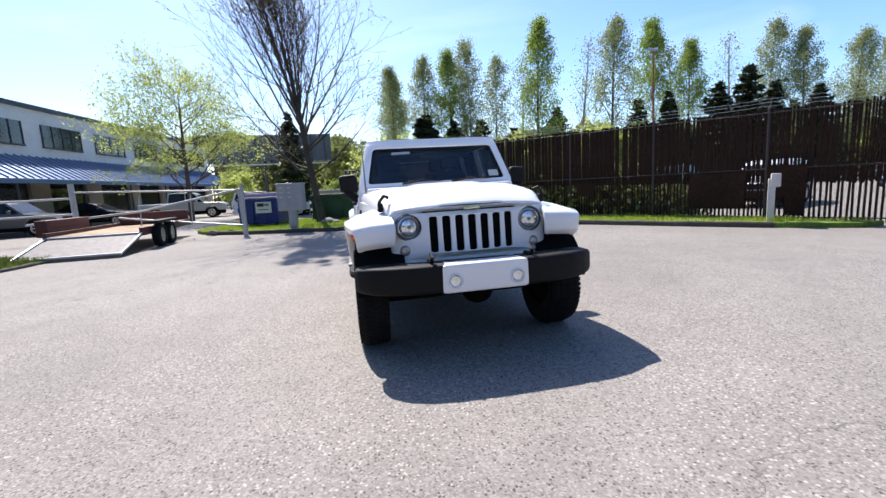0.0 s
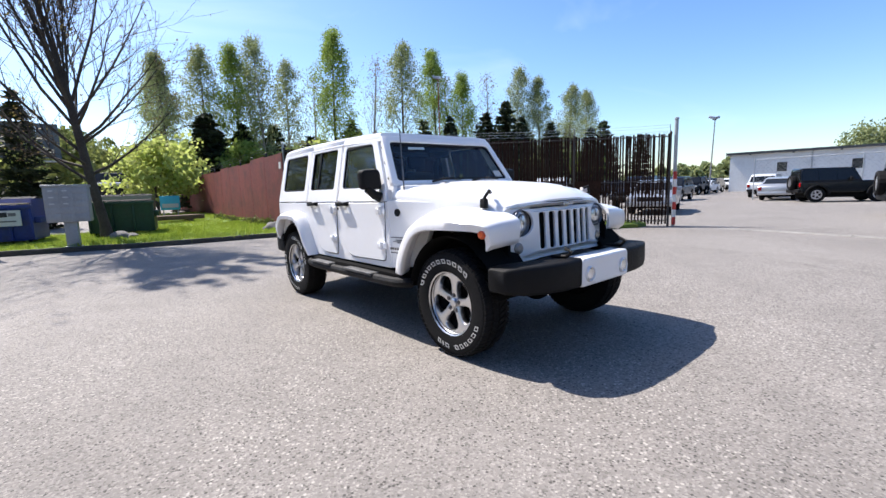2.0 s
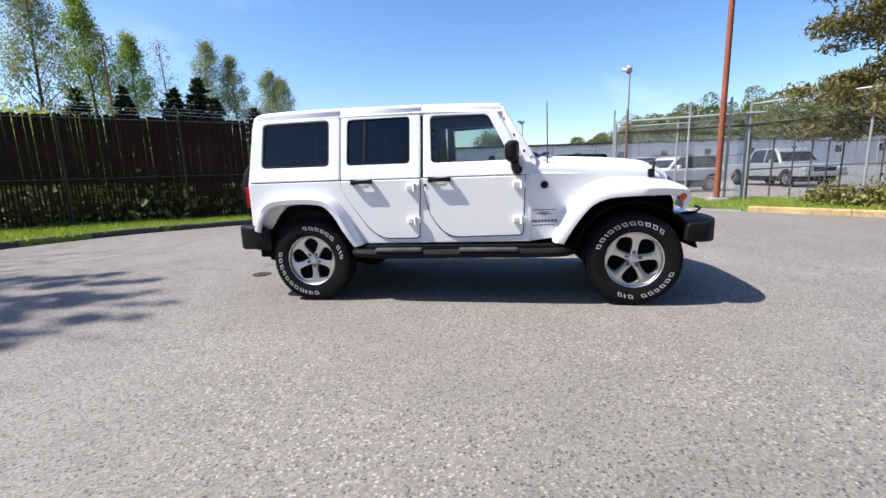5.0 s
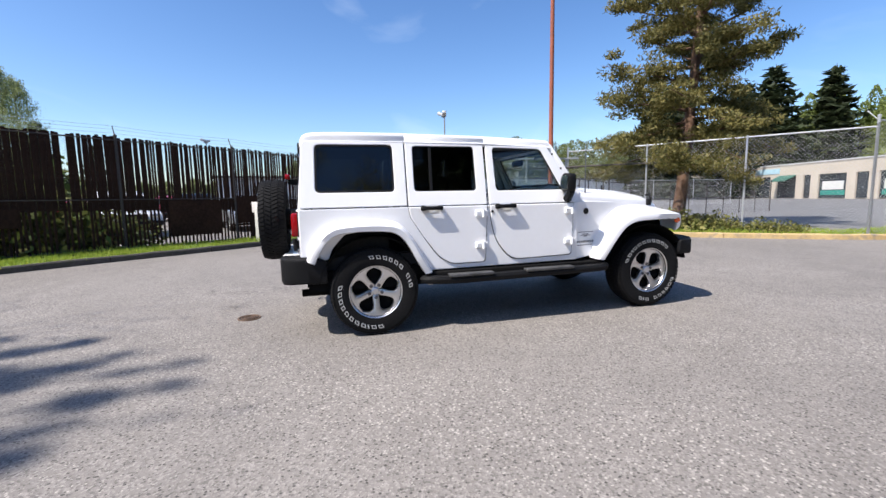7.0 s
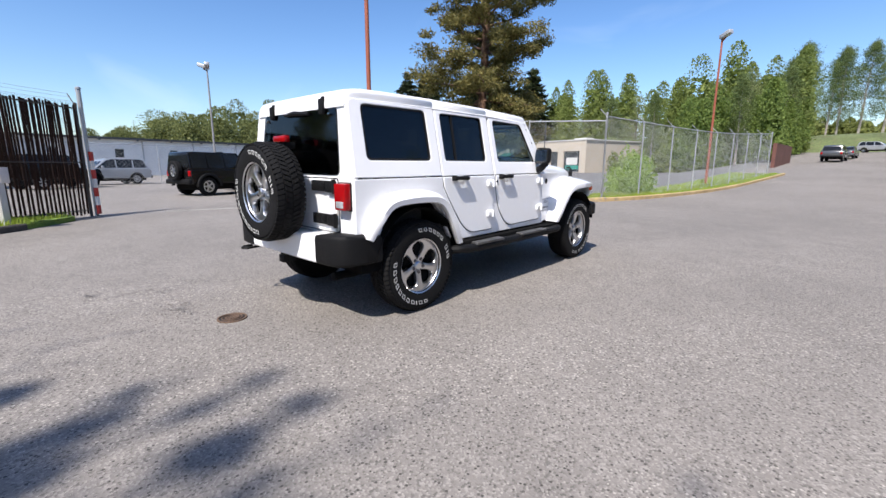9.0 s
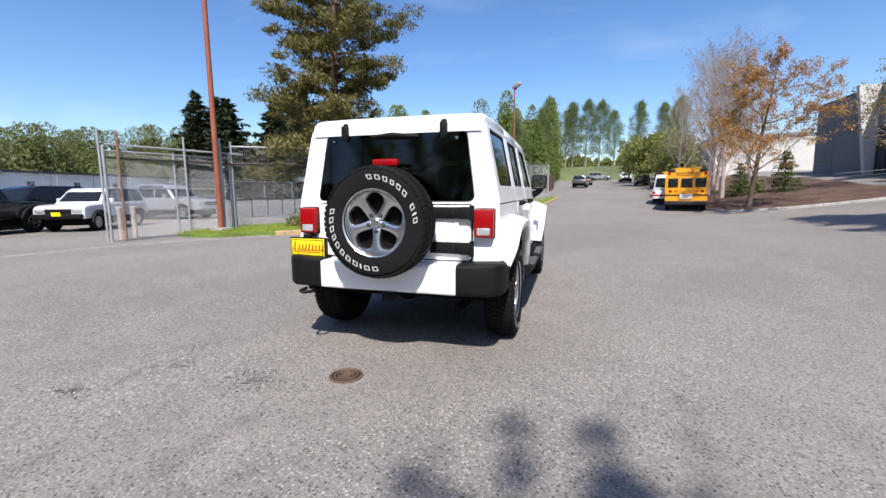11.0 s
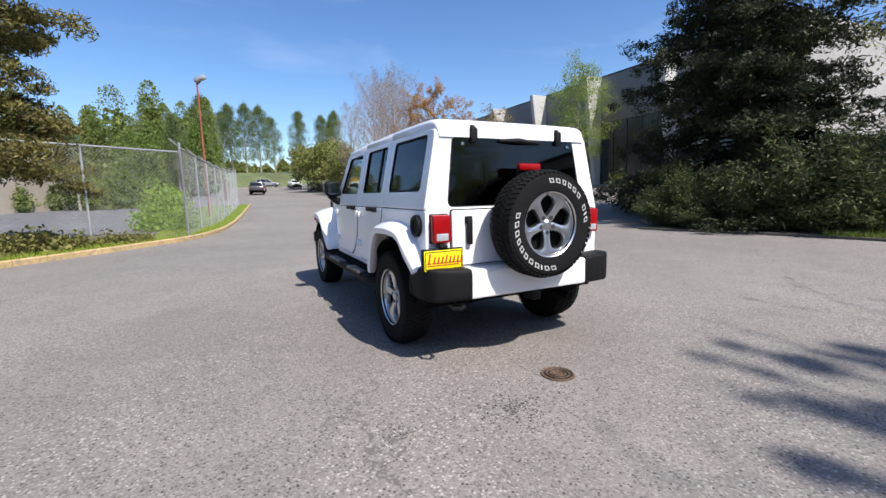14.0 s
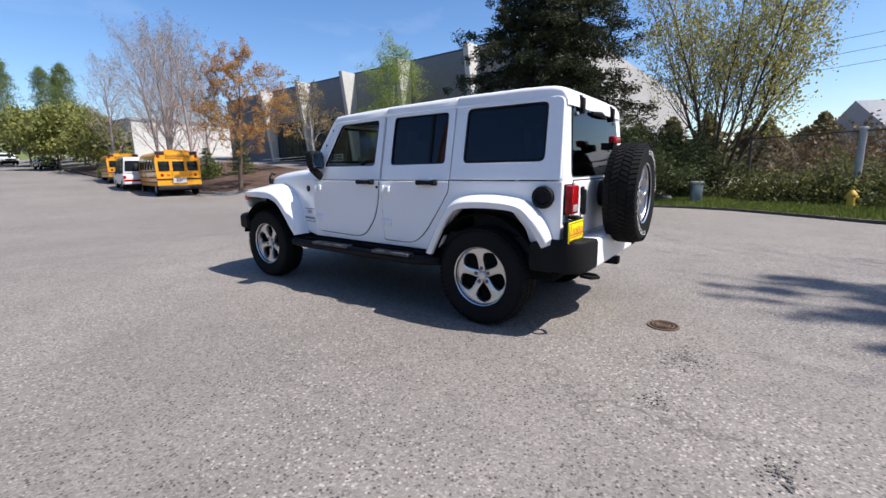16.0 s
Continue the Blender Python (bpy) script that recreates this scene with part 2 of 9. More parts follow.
def box(bm, x0, x1, y0, y1, z0, z1, bevel=0.0):
    """A box with rounded edges, added to bm."""
    made = bmesh.ops.create_cube(bm, size=1, matrix=Matrix.Translation(((x0 + x1) / 2, (y0 + y1) / 2, (z0 + z1) / 2)) @ Matrix.Diagonal((x1 - x0, y1 - y0, z1 - z0, 1)))
    if bevel:
        edges = list({e for v in made["verts"] for e in v.link_edges})
        bmesh.ops.bevel(bm, geom=edges, offset=bevel, segments=2, affect="EDGES", profile=0.5)
    return bm


def boxes(*dims, bevel=0.0):
    bm = bmesh.new()
    for d in dims:
        box(bm, *d, bevel=bevel)
    return bm


def loft(sections, closed=False, caps=True, bm=None):
    """Skin between rows of points. closed: each row is a ring."""
    bm = bm or bmesh.new()
    rows = [[bm.verts.new(p) for p in s] for s in sections]
    for a, b in zip(rows, rows[1:]):
        count = len(a) if closed else len(a) - 1
        for i in range(count):
            j = (i + 1) % len(a)
            bm.faces.new((a[i], a[j], b[j], b[i]))
    if caps and closed:
        bm.faces.new(rows[0])
        bm.faces.new(reversed(rows[-1]))
    return bm


def tube(points, radius, sides=8, bm=None):
    """A round bar along points; radius may be a list."""
    pts = [Vector(p) for p in points]
    radii = radius if isinstance(radius, (list, tuple)) else [radius] * len(pts)
    rings = []
    for i, p in enumerate(pts):
        way = (pts[min(i + 1, len(pts) - 1)] - pts[max(i - 1, 0)]).normalized()
        a = way.orthogonal().normalized() if i == 0 else (a - way * a.dot(way)).normalized()
        c = way.cross(a)
        rings.append([p + (a * math.cos(2 * math.pi * k / sides) + c * math.sin(2 * math.pi * k / sides)) * radii[i] for k in range(sides)])
    return loft(rings, closed=True, bm=bm)


def revolve(profile, steps=48, bm=None):
    """Turns rows of (radius, height) about the x axis."""
    rings = []
    for k in range(steps + 1):
        a = 2 * math.pi * (k % steps) / steps
        rings.append([Vector((h, r * math.cos(a), r * math.sin(a))) for r, h in profile])
    bm = bm or bmesh.new()
    loft(rings, bm=bm)
    bmesh.ops.remove_doubles(bm, verts=bm.verts, dist=1e-5)
    return bm


def rounded(corners, radius, steps=4):
    """A polygon with its corners rounded; radius: one or a list."""
    out = []
    count = len(corners)
    for i in range(count):
        p, a, b = Vector(corners[i]), Vector(corners[i - 1]), Vector(corners[(i + 1) % count])
        r = radius[i] if isinstance(radius, (list, tuple)) else radius
        u, v = (a - p), (b - p)
        r = min(r, u.length * 0.45, v.length * 0.45)
        if r < 1e-4:
            out.append(p)
            continue
        s, e = p + u.normalized() * r, p + v.normalized() * r
        for k in range(steps + 1):
            t = k / steps
            out.append(s * (1 - t) ** 2 + p * 2 * t * (1 - t) + e * t * t)
    return [(q.x, q.y) for q in out]


def plate(loops, depth, bevel, place):
    """A flat panel from outlines and holes, with rounded edges, laid into space by place(u, v, w)."""
    cu = bpy.data.curves.new("outline", "CURVE")
    cu.dimensions, cu.fill_mode = "2D", "BOTH"
    cu.bevel_depth, cu.bevel_resolution = bevel, 1
    cu.extrude = max(depth / 2 - bevel, 0)
    cu.offset = -bevel
    for loop in loops:
        sp = cu.splines.new("POLY")
        sp.points.add(len(loop) - 1)
        for q, (u, v) in zip(sp.points, loop):
            q.co = (u, v, 0, 1)
        sp.use_cyclic_u = True
    ob = bpy.data.objects.new("outline", cu)
    me = bpy.data.meshes.new_from_object(ob)
    bpy.data.objects.remove(ob)
    bpy.data.curves.remove(cu)
    for v in me.vertices:
        v.co = place(*v.co)
    bm = bmesh.new()
    bm.from_mesh(me)
    bpy.data.meshes.remove(me)
    return bm


def circle(cx, cy, r, steps=24):
    return [(cx + r * math.cos(2 * math.pi * k / steps), cy + r * math.sin(2 * math.pi * k / steps)) for k in range(steps)]


def smooth_line(points, per=5):
    """A rounded line through points (Catmull-Rom)."""
    p = [Vector(q) for q in points]
    p = [2 * p[0] - p[1]] + p + [2 * p[-1] - p[-2]]
    out = []
    for i in range(1, len(p) - 2):
        for k in range(per):
            t = k / per
            out.append(0.5 * ((2 * p[i]) + (p[i + 1] - p[i - 1]) * t + (2 * p[i - 1] - 5 * p[i] + 4 * p[i + 1] - p[i + 2]) * t * t + (3 * p[i] - p[i - 1] - 3 * p[i + 1] + p[i + 2]) * t ** 3))
    out.append(p[-2])
    return out

# ---- ground, verges and kerbs ----
def ease(a, b, v):
    t = min(max((v - a) / (b - a), 0), 1)
    return t * t * (3 - 2 * t)


def lie(x, y):
    """The ground's height: the yard is crowned for drainage, rising along the road and to the west building."""
    a = min(max(0, -y - 19), 130)
    h = (0.0025 * min(a, 10) ** 2 + 0.05 * max(0, a - 10)) * (1 - 0.85 * ease(5, 16, x))
    h += (0.087 + 0.0075 * x - 0.0054 * y) * (1 - ease(4.5, 9.8, math.hypot(x, y)))
    return h + min(0.11 * max(0, -x - 9), 1.7) * ease(3, 11, -y)


def ground_sheet():
    steps = [i * 0.75 for i in range(0, 17)] + [i * 1.5 for i in range(9, 31)]
    far = [48, 55, 65, 80, 100, 130, 180, 260, 400, 700]
    axis = [-v for v in reversed(far)] + [-v for v in reversed(steps[1:])] + steps + far
    n = len(axis)
    verts = [(x, y, lie(x, y)) for y in axis for x in axis]
    faces = [(j * n + i, j * n + i + 1, (j + 1) * n + i + 1, (j + 1) * n + i) for j in range(n - 1) for i in range(n - 1)]
    me = bpy.data.meshes.new("ground")
    me.from_pydata(verts, [], faces)
    return tagged(part("ground", me, ASPHALT), "worn grey asphalt yard with stones showing in it", "ground", kind="structure")


ground_sheet()


def lot_sheet():
    """Darker, newer asphalt on the lot beyond the chain-link fence."""
    xs = [4.5 + 1.5 * i for i in range(28)] + [48, 55, 65, 80, 100]
    ys = [-80, -65, -55, -48] + [-45 + 1.5 * i for i in range(21)]
    n = len(xs)
    verts = [(x, y, lie(x, y) + 0.012) for y in ys for x in xs]
    faces = [(j * n + i, j * n + i + 1, (j + 1) * n + i + 1, (j + 1) * n + i) for j in range(len(ys) - 1) for i in range(n - 1)]
    me = bpy.data.meshes.new("lot_pavement")
    me.from_pydata(verts, [], faces)
    tagged(part("lot_pavement", me, FAR_ASPHALT), "dark smooth asphalt of the far lot", "pavement", kind="structure")


lot_sheet()
GRASS = leaves("grass_blades", (0.28, 0.38, 0.045), (0.48, 0.54, 0.11), 0.5)
DRY_GRASS = leaves("dry_grass", (0.20, 0.20, 0.06), (0.17, 0.26, 0.04), 0.35)
MULCH = mat("brown_mulch", (0.090, 0.052, 0.034), 0.95, vary=0.7, scale=3, bump=1.0, bscale=45, dirt=(0.05, 0.03, 0.02), dirt_amount=0.7)


def inside(poly, x, y):
    hit = False
    for (x0, y0), (x1, y1) in zip(poly, poly[1:] + poly[:1]):
        if (y0 > y) != (y1 > y) and x < (x1 - x0) * (y - y0) / (y1 - y0) + x0:
            hit = not hit
    return hit


def verge(name, label, poly, rise, material, bump=0.05, step=0.6):
    """A raised bank with an uneven top, cut to an outline."""
    bm = plate([poly], 0.0, 0.0, lambda u, v, w: (u, v, 0))
    for _ in range(5):
        long = [e for e in bm.edges if e.calc_length() > step * 2.2]
        if not long:
            break
        bmesh.ops.subdivide_edges(bm, edges=long, cuts=1)
        bmesh.ops.triangulate(bm, faces=[f for f in bm.faces if len(f.verts) > 3])
    for v in bm.verts:
        v.co.z = lie(v.co.x, v.co.y) + rise + (0 if v.is_boundary else bump * noise.noise((v.co.x * 0.7, v.co.y * 0.7, 3)))
    rim = bmesh.ops.extrude_edge_only(bm, edges=[e for e in bm.edges if e.is_boundary])
    for v in rim["geom"]:
        if isinstance(v, bmesh.types.BMVert):
            v.co.z = lie(v.co.x, v.co.y) - 0.04
    return tagged(part(name, bm, material), label, "ground", kind="structure")


def blades(name, label, poly, count, material, tall, rise, seed, where=None):
    """Grass: many thin bent blades in one object."""
    rng = np.random.default_rng(seed)
    xs, ys = [p[0] for p in poly], [p[1] for p in poly]
    verts, faces = [], []
    made = 0
    while made < count:
        x, y = rng.uniform(min(xs), max(xs)), rng.uniform(min(ys), max(ys))
        if where and rng.random() > where(x, y):
            made += 0.2
            continue
        if not inside(poly, x, y):
            made += 0.05
            continue
        z = lie(x, y) + rise
        patch = 0.5 + 0.9 * (noise.noise((x * 0.9, y * 0.9, seed)) * 0.5 + 0.5)
        for _ in range(3):
            a, h, w = rng.uniform(0, 6.28), tall * patch * rng.uniform(0.5, 1.2), rng.uniform(0.006, 0.014)
            px, py = x + rng.normal(0, 0.05), y + rng.normal(0, 0.05)
            lean = rng.uniform(0.1, 0.6) * h
            c, s = math.cos(a), math.sin(a)
            k = len(verts)
            verts += [(px - s * w, py + c * w, z - 0.02), (px + s * w, py - c * w, z - 0.02), (px + c * lean * 0.4, py + s * lean * 0.4, z + h * 0.6), (px + c * lean, py + s * lean, z + h)]
            faces += [(k, k + 1, k + 2), (k + 2, k + 1, k + 3), (k, k + 2, k + 3)]
        made += 1
    me = bpy.data.meshes.new(name)
    me.from_pydata(verts, [], faces)
    return tagged(part(name, me, material, sharp=0), label, "grass", kind="stuff")


def kerb(name, label, line, width, height, material, sink=0.03, gap=1.8):
    """A row of kerb stones that follows a line, each a stone of its own."""
    root = thing(name, label, "kerb", kind="structure")
    pts = smooth_line([(x, y, 0) for x, y in line], 6)
    walked, stones, start = 0.0, [], [pts[0]]
    for a, b in zip(pts, pts[1:]):
        start.append(b)
        walked += (b - a).length
        if walked >= gap:
            stones.append(start)
            start, walked = [b], 0.0
    if len(start) > 1:
        stones.append(start)
    for stone in stones:
        rows = []
        for i, p in enumerate(stone):
            way = (stone[min(i + 1, len(stone) - 1)] - stone[max(i - 1, 0)]).normalized()
            if i == 0:
                p = p + way * 0.006
            if i == len(stone) - 1:
                p = p - way * 0.006
            side = Vector((-way.y, way.x, 0)) * width / 2
            z = lie(p.x, p.y)
            wob = 0.012 * noise.noise((p.x * 1.7, p.y * 1.7, 0))
            up = z + height + wob
            prof = [(-1, z - sink), (-1, up - 0.025), (-0.8, up), (0.8, up), (1, up - 0.025), (1, z - sink)]
            rows.append([(p.x + side.x * f, p.y + side.y * f, h) for f, h in prof])
        part("kerb_stone", loft(rows, closed=True), material, root)
    return root


KERB_NE = [(-6.5, 12.0), (-5.0, 11.2), (-3.4, 10.7), (-1.2, 10.1), (1.5, 9.75), (3.8, 8.7), (5.4, 7.0), (6.9, 5.0), (8.3, 3.5)]
KERB_SE = [(7.6, -5.9), (6.6, -7.1), (5.2, -8.9), (4.1, -10.4), (3.2, -12.1), (2.5, -16.0), (1.9, -25.0), (1.0, -37.0)]
KERB_W = [(-9.3, -4.7), (-9.6, -3.5), (-10.15, -1.7), (-10.5, 0.5), (-10.3, 2.0), (-9.8, 3.0), (-9.0, 4.2), (-8.4, 5.2), (-8.2, 7.2)]
KERB_ISLE = [(-8.2, -26.0), (-8.6, -23.4), (-10.0, -21.9), (-12.6, -21.4), (-16.2, -22.2), (-18.4, -23.6), (-18.6, -25.0), (-17.6, -27.5)]
kerb("kerb_1", "low dark mossy kerb along the grass", KERB_NE, 0.16, 0.13, KERB_DARK)
kerb("kerb_2", "worn yellow painted kerb along the fence", KERB_SE, 0.16, 0.14, KERB_YELLOW)
kerb("kerb_3", "low dirty kerb under the shrubs", KERB_W, 0.15, 0.06, KERB_DARK)
kerb("kerb_4", "pale concrete kerb round the mulch bed", KERB_ISLE, 0.16, 0.13, CONCRETE)
kerb("kerb_5", "flush worn concrete edge by the gate", [(10.4, 0.6), (10.0, -1.6), (9.4, -3.6), (7.7, -5.8)], 0.20, 0.02, mat("stained_concrete", (0.25, 0.24, 0.22), 0.9, vary=0.3, scale=3, bump=0.4, bscale=60, dirt=(0.12, 0.11, 0.10), dirt_amount=0.7), gap=2.5)

VERGE_NE = [(-6.5, 12.0), (-5.0, 11.2), (-3.4, 10.7), (-1.2, 10.1), (1.5, 9.75), (3.8, 8.7), (5.4, 7.0), (6.9, 5.0), (8.3, 3.5), (9.5, 2.6), (10.2, 2.7), (3.6, 13.0), (3.7, 36), (0.2, 36), (-1.0, 21), (-1.2, 16.4), (-6.6, 15.6), (-7.2, 13)]
VERGE_SE = [(9.0, -4.85), (7.6, -5.9), (6.6, -7.1), (5.2, -8.9), (4.1, -10.4), (3.2, -12.1), (2.5, -16.0), (1.9, -25.0), (1.0, -37.0), (4.6, -37.0), (4.7, -25), (4.6, -12.2), (9.5, -9.4), (10.9, -6.7), (10.3, -4.9)]
VERGE_W = [(-9.3, -4.7), (-9.6, -3.5), (-10.15, -1.7), (-10.5, 0.5), (-10.3, 2.0), (-9.8, 3.0), (-9.0, 4.2), (-8.4, 5.2), (-8.2, 7.2), (-26, 9), (-26, -6.5), (-15, -6)]
ISLE = [(-8.2, -26.0), (-8.6, -23.4), (-10.0, -21.9), (-12.6, -21.4), (-16.2, -22.2), (-18.4, -23.6), (-18.6, -25.0), (-17.6, -27.5), (-20, -40), (-20, -60), (-9.5, -60), (-8.6, -40)]
verge("grass_bank_1", "bright spring grass along the brown fence", VERGE_NE, 0.11, GRASS_SOIL)
verge("grass_bank_2", "strip of grass along the chain-link fence", VERGE_SE, 0.10, GRASS_SOIL)
verge("planted_bank", "rough grass and soil under the trees", VERGE_W, 0.05, mat("brown_bank_soil", (0.10, 0.085, 0.045), 0.95, vary=0.5, scale=3, bump=1.0, bscale=60, dirt=(0.09, 0.12, 0.03), dirt_amount=0.6))
isle = verge("mulch_bed", "sloping brown mulch bed with trees", ISLE, 0.12, MULCH, 0.10)
for v in isle.data.vertices:
    if -19 < v.co.x < -9 and v.co.y < -23.4:
        v.co.z += 0.18 * ease(-23.4, -27, v.co.y) * ease(-8.6, -11, v.co.x)
blades("grass", "bright green tufted spring grass", VERGE_NE, 22000, GRASS, 0.10, 0.12, 5, lambda x, y: 1.0 if y < 17 else 0.35)
blades("grass_strip", "green grass strip beside the kerb", VERGE_SE, 9000, GRASS, 0.10, 0.11, 6, lambda x, y: 1.0 if y > -16 else 0.3)
blades("rough_grass", "rough mixed grass under shrubs", [(-9.3, -4.7), (-9.6, -3.5), (-10.15, -1.7), (-10.5, 0.5), (-10.3, 2.0), (-9.8, 3.0), (-9.0, 4.2), (-8.4, 5.2), (-8.2, 7.2), (-13, 8), (-14, -4)], 12000, DRY_GRASS, 0.13, 0.06, 7, lambda x, y: 0.0 if y < -0.5 else 0.75)


# ---- manhole and marks in the asphalt ----
IRON = mat("rusty_cast_iron", (0.16, 0.105, 0.072), 0.75, metal=0.4, vary=0.35, scale=10, bump=0.4, bscale=60)
lid = thing("manhole_cover", "round rusty cast iron manhole cover in the asphalt", "manhole", pose(0.037, 2.605, 0.073) @ Matrix.Diagonal((0.58, 0.58, 1, 1)), kind="structure")
part("rim", plate([circle(0, 0, 0.19, 40), circle(0, 0, 0.165, 40)], 0.012, 0.002, lambda u, v, w: (u, v, 0.004 + w)), IRON, lid)
bm = plate([circle(0, 0, 0.160, 40)], 0.006, 0.001, lambda u, v, w: (u, v, 0.003 + w))
part("cover", bm, mat("dark_cast_iron", (0.03, 0.024, 0.02), 0.8, metal=0.3, vary=0.3, scale=20), lid, "dark recessed cover")
for r0, r1 in ((0.135, 0.120), (0.092, 0.078)):
    part("ring", plate([circle(0, 0, r0, 36), circle(0, 0, r1, 36)], 0.006, 0.001, lambda u, v, w: (u, v, 0.009 + w)), IRON, lid)
for k in range(5):
    part("bar", boxes((-0.055, 0.055, -0.062 + 0.03 * k, -0.048 + 0.03 * k, 0.005, 0.011)), IRON, lid)
STAIN = mat("dark_patch", (0.18, 0.167, 0.152), 0.85, vary=0.5, scale=20, bump=0.8, bscale=120)


def patch(x, y, r, squash, seed, count=70):
    """Broken asphalt: a cluster of small dark pits."""
    rng = np.random.default_rng(seed)
    verts, faces = [], []
    for _ in range(count):
        a, d = rng.uniform(0, 6.28), r * abs(rng.normal(0, 0.55))
        cx, cy, s = x + d * math.cos(a), y + d * squash * math.sin(a), rng.uniform(0.003, 0.009)
        k = len(verts)
        verts += [(cx + s * rng.uniform(0.6, 1.3) * math.cos(g), cy + s * rng.uniform(0.6, 1.3) * math.sin(g), lie(cx, cy) + 0.006) for g in np.linspace(0, 6.28, 8)[:-1]]
        faces.append(tuple(range(k, k + 7)))
    me = bpy.data.meshes.new("asphalt_patch")
    me.from_pydata(verts, [], faces)
    tagged(part("asphalt_patch", me, STAIN, sharp=0), "small dark broken patch in the asphalt", "patch", kind="stuff")


patch(1.52, 3.30, 0.13, 0.7, 3)
patch(0.56, 2.84, 0.30, 0.8, 4, 200)
patch(1.18, 2.80, 0.22, 0.7, 5, 60)


# ---- fences ----
SLAT = mat("brown_fence_slat", (0.032, 0.016, 0.011), 0.9, spec=0.15, vary=0.45, scale=3)
RUST_RED = mat("weathered_red_paint", (0.17, 0.032, 0.024), 0.65, vary=0.3, scale=1.2, bump=0.2, bscale=20, dirt=(0.06, 0.02, 0.015), dirt_amount=0.7)
POST = mat("dark_fence_post", (0.06, 0.05, 0.045), 0.6, metal=0.3, vary=0.25)


def wires(name, lines, radius, material, parent):
    """Straight wires as thin three-sided bars in one mesh."""
    verts, faces = [], []
    for a, b in lines:
        a, b = Vector(a), Vector(b)
        way = (b - a).normalized()
        s = way.orthogonal().normalized()
        t = way.cross(s)
        k = len(verts)
        for p in (a, b):
            for g in (0, 2.094, 4.189):
                verts.append(tuple(p + (s * math.cos(g) + t * math.sin(g)) * radius))
        faces += [(k, k + 1, k + 4, k + 3), (k + 1, k + 2, k + 5, k + 4), (k + 2, k, k + 3, k + 5)]
    me = bpy.data.meshes.new(name)
    me.from_pydata(verts, [], faces)
    return tagged(part(name, me, material, parent, sharp=0), kind="stuff")


def chain_mesh(p0, p1, low, high, cell, radius, material, parent):
    """Crossing diagonal wires between two posts."""
    p0, p1 = Vector((*p0, 0)), Vector((*p1, 0))
    span, tall = (p1 - p0).length, high - low
    way = (p1 - p0) / span
    base = lambda d: lie(*(p0 + way * d).xy)
    lines = []
    d = -tall
    while d < span:
        for flip in (0, 1):
            a, b = max(d, 0), min(d + tall, span)
            if b > a:
                za, zb = a - d, b - d
                if flip:
                    za, zb = tall - za, tall - zb
                q, r = p0 + way * a, p0 + way * b
                lines.append(((q.x, q.y, base(a) + low + za), (r.x, r.y, base(b) + low + zb)))
        d += cell
    return wires("wire_mesh", lines, radius, material, parent)


def round_post(parent, x, y, low, high, r, material, name="post", cap=True):
    bm = tube([(x, y, low), (x, y, high)], r, 10)
    if cap:
        tube([(x, y, high - 0.01), (x, y, high + 0.03), (x, y, high + 0.05)], [r * 1.25, r * 1.2, r * 0.4], 10, bm)
    return part(name, bm, material, parent)


FENCE_A, FENCE_B = Vector((3.1, 13.35)), Vector((10.46, 2.19))


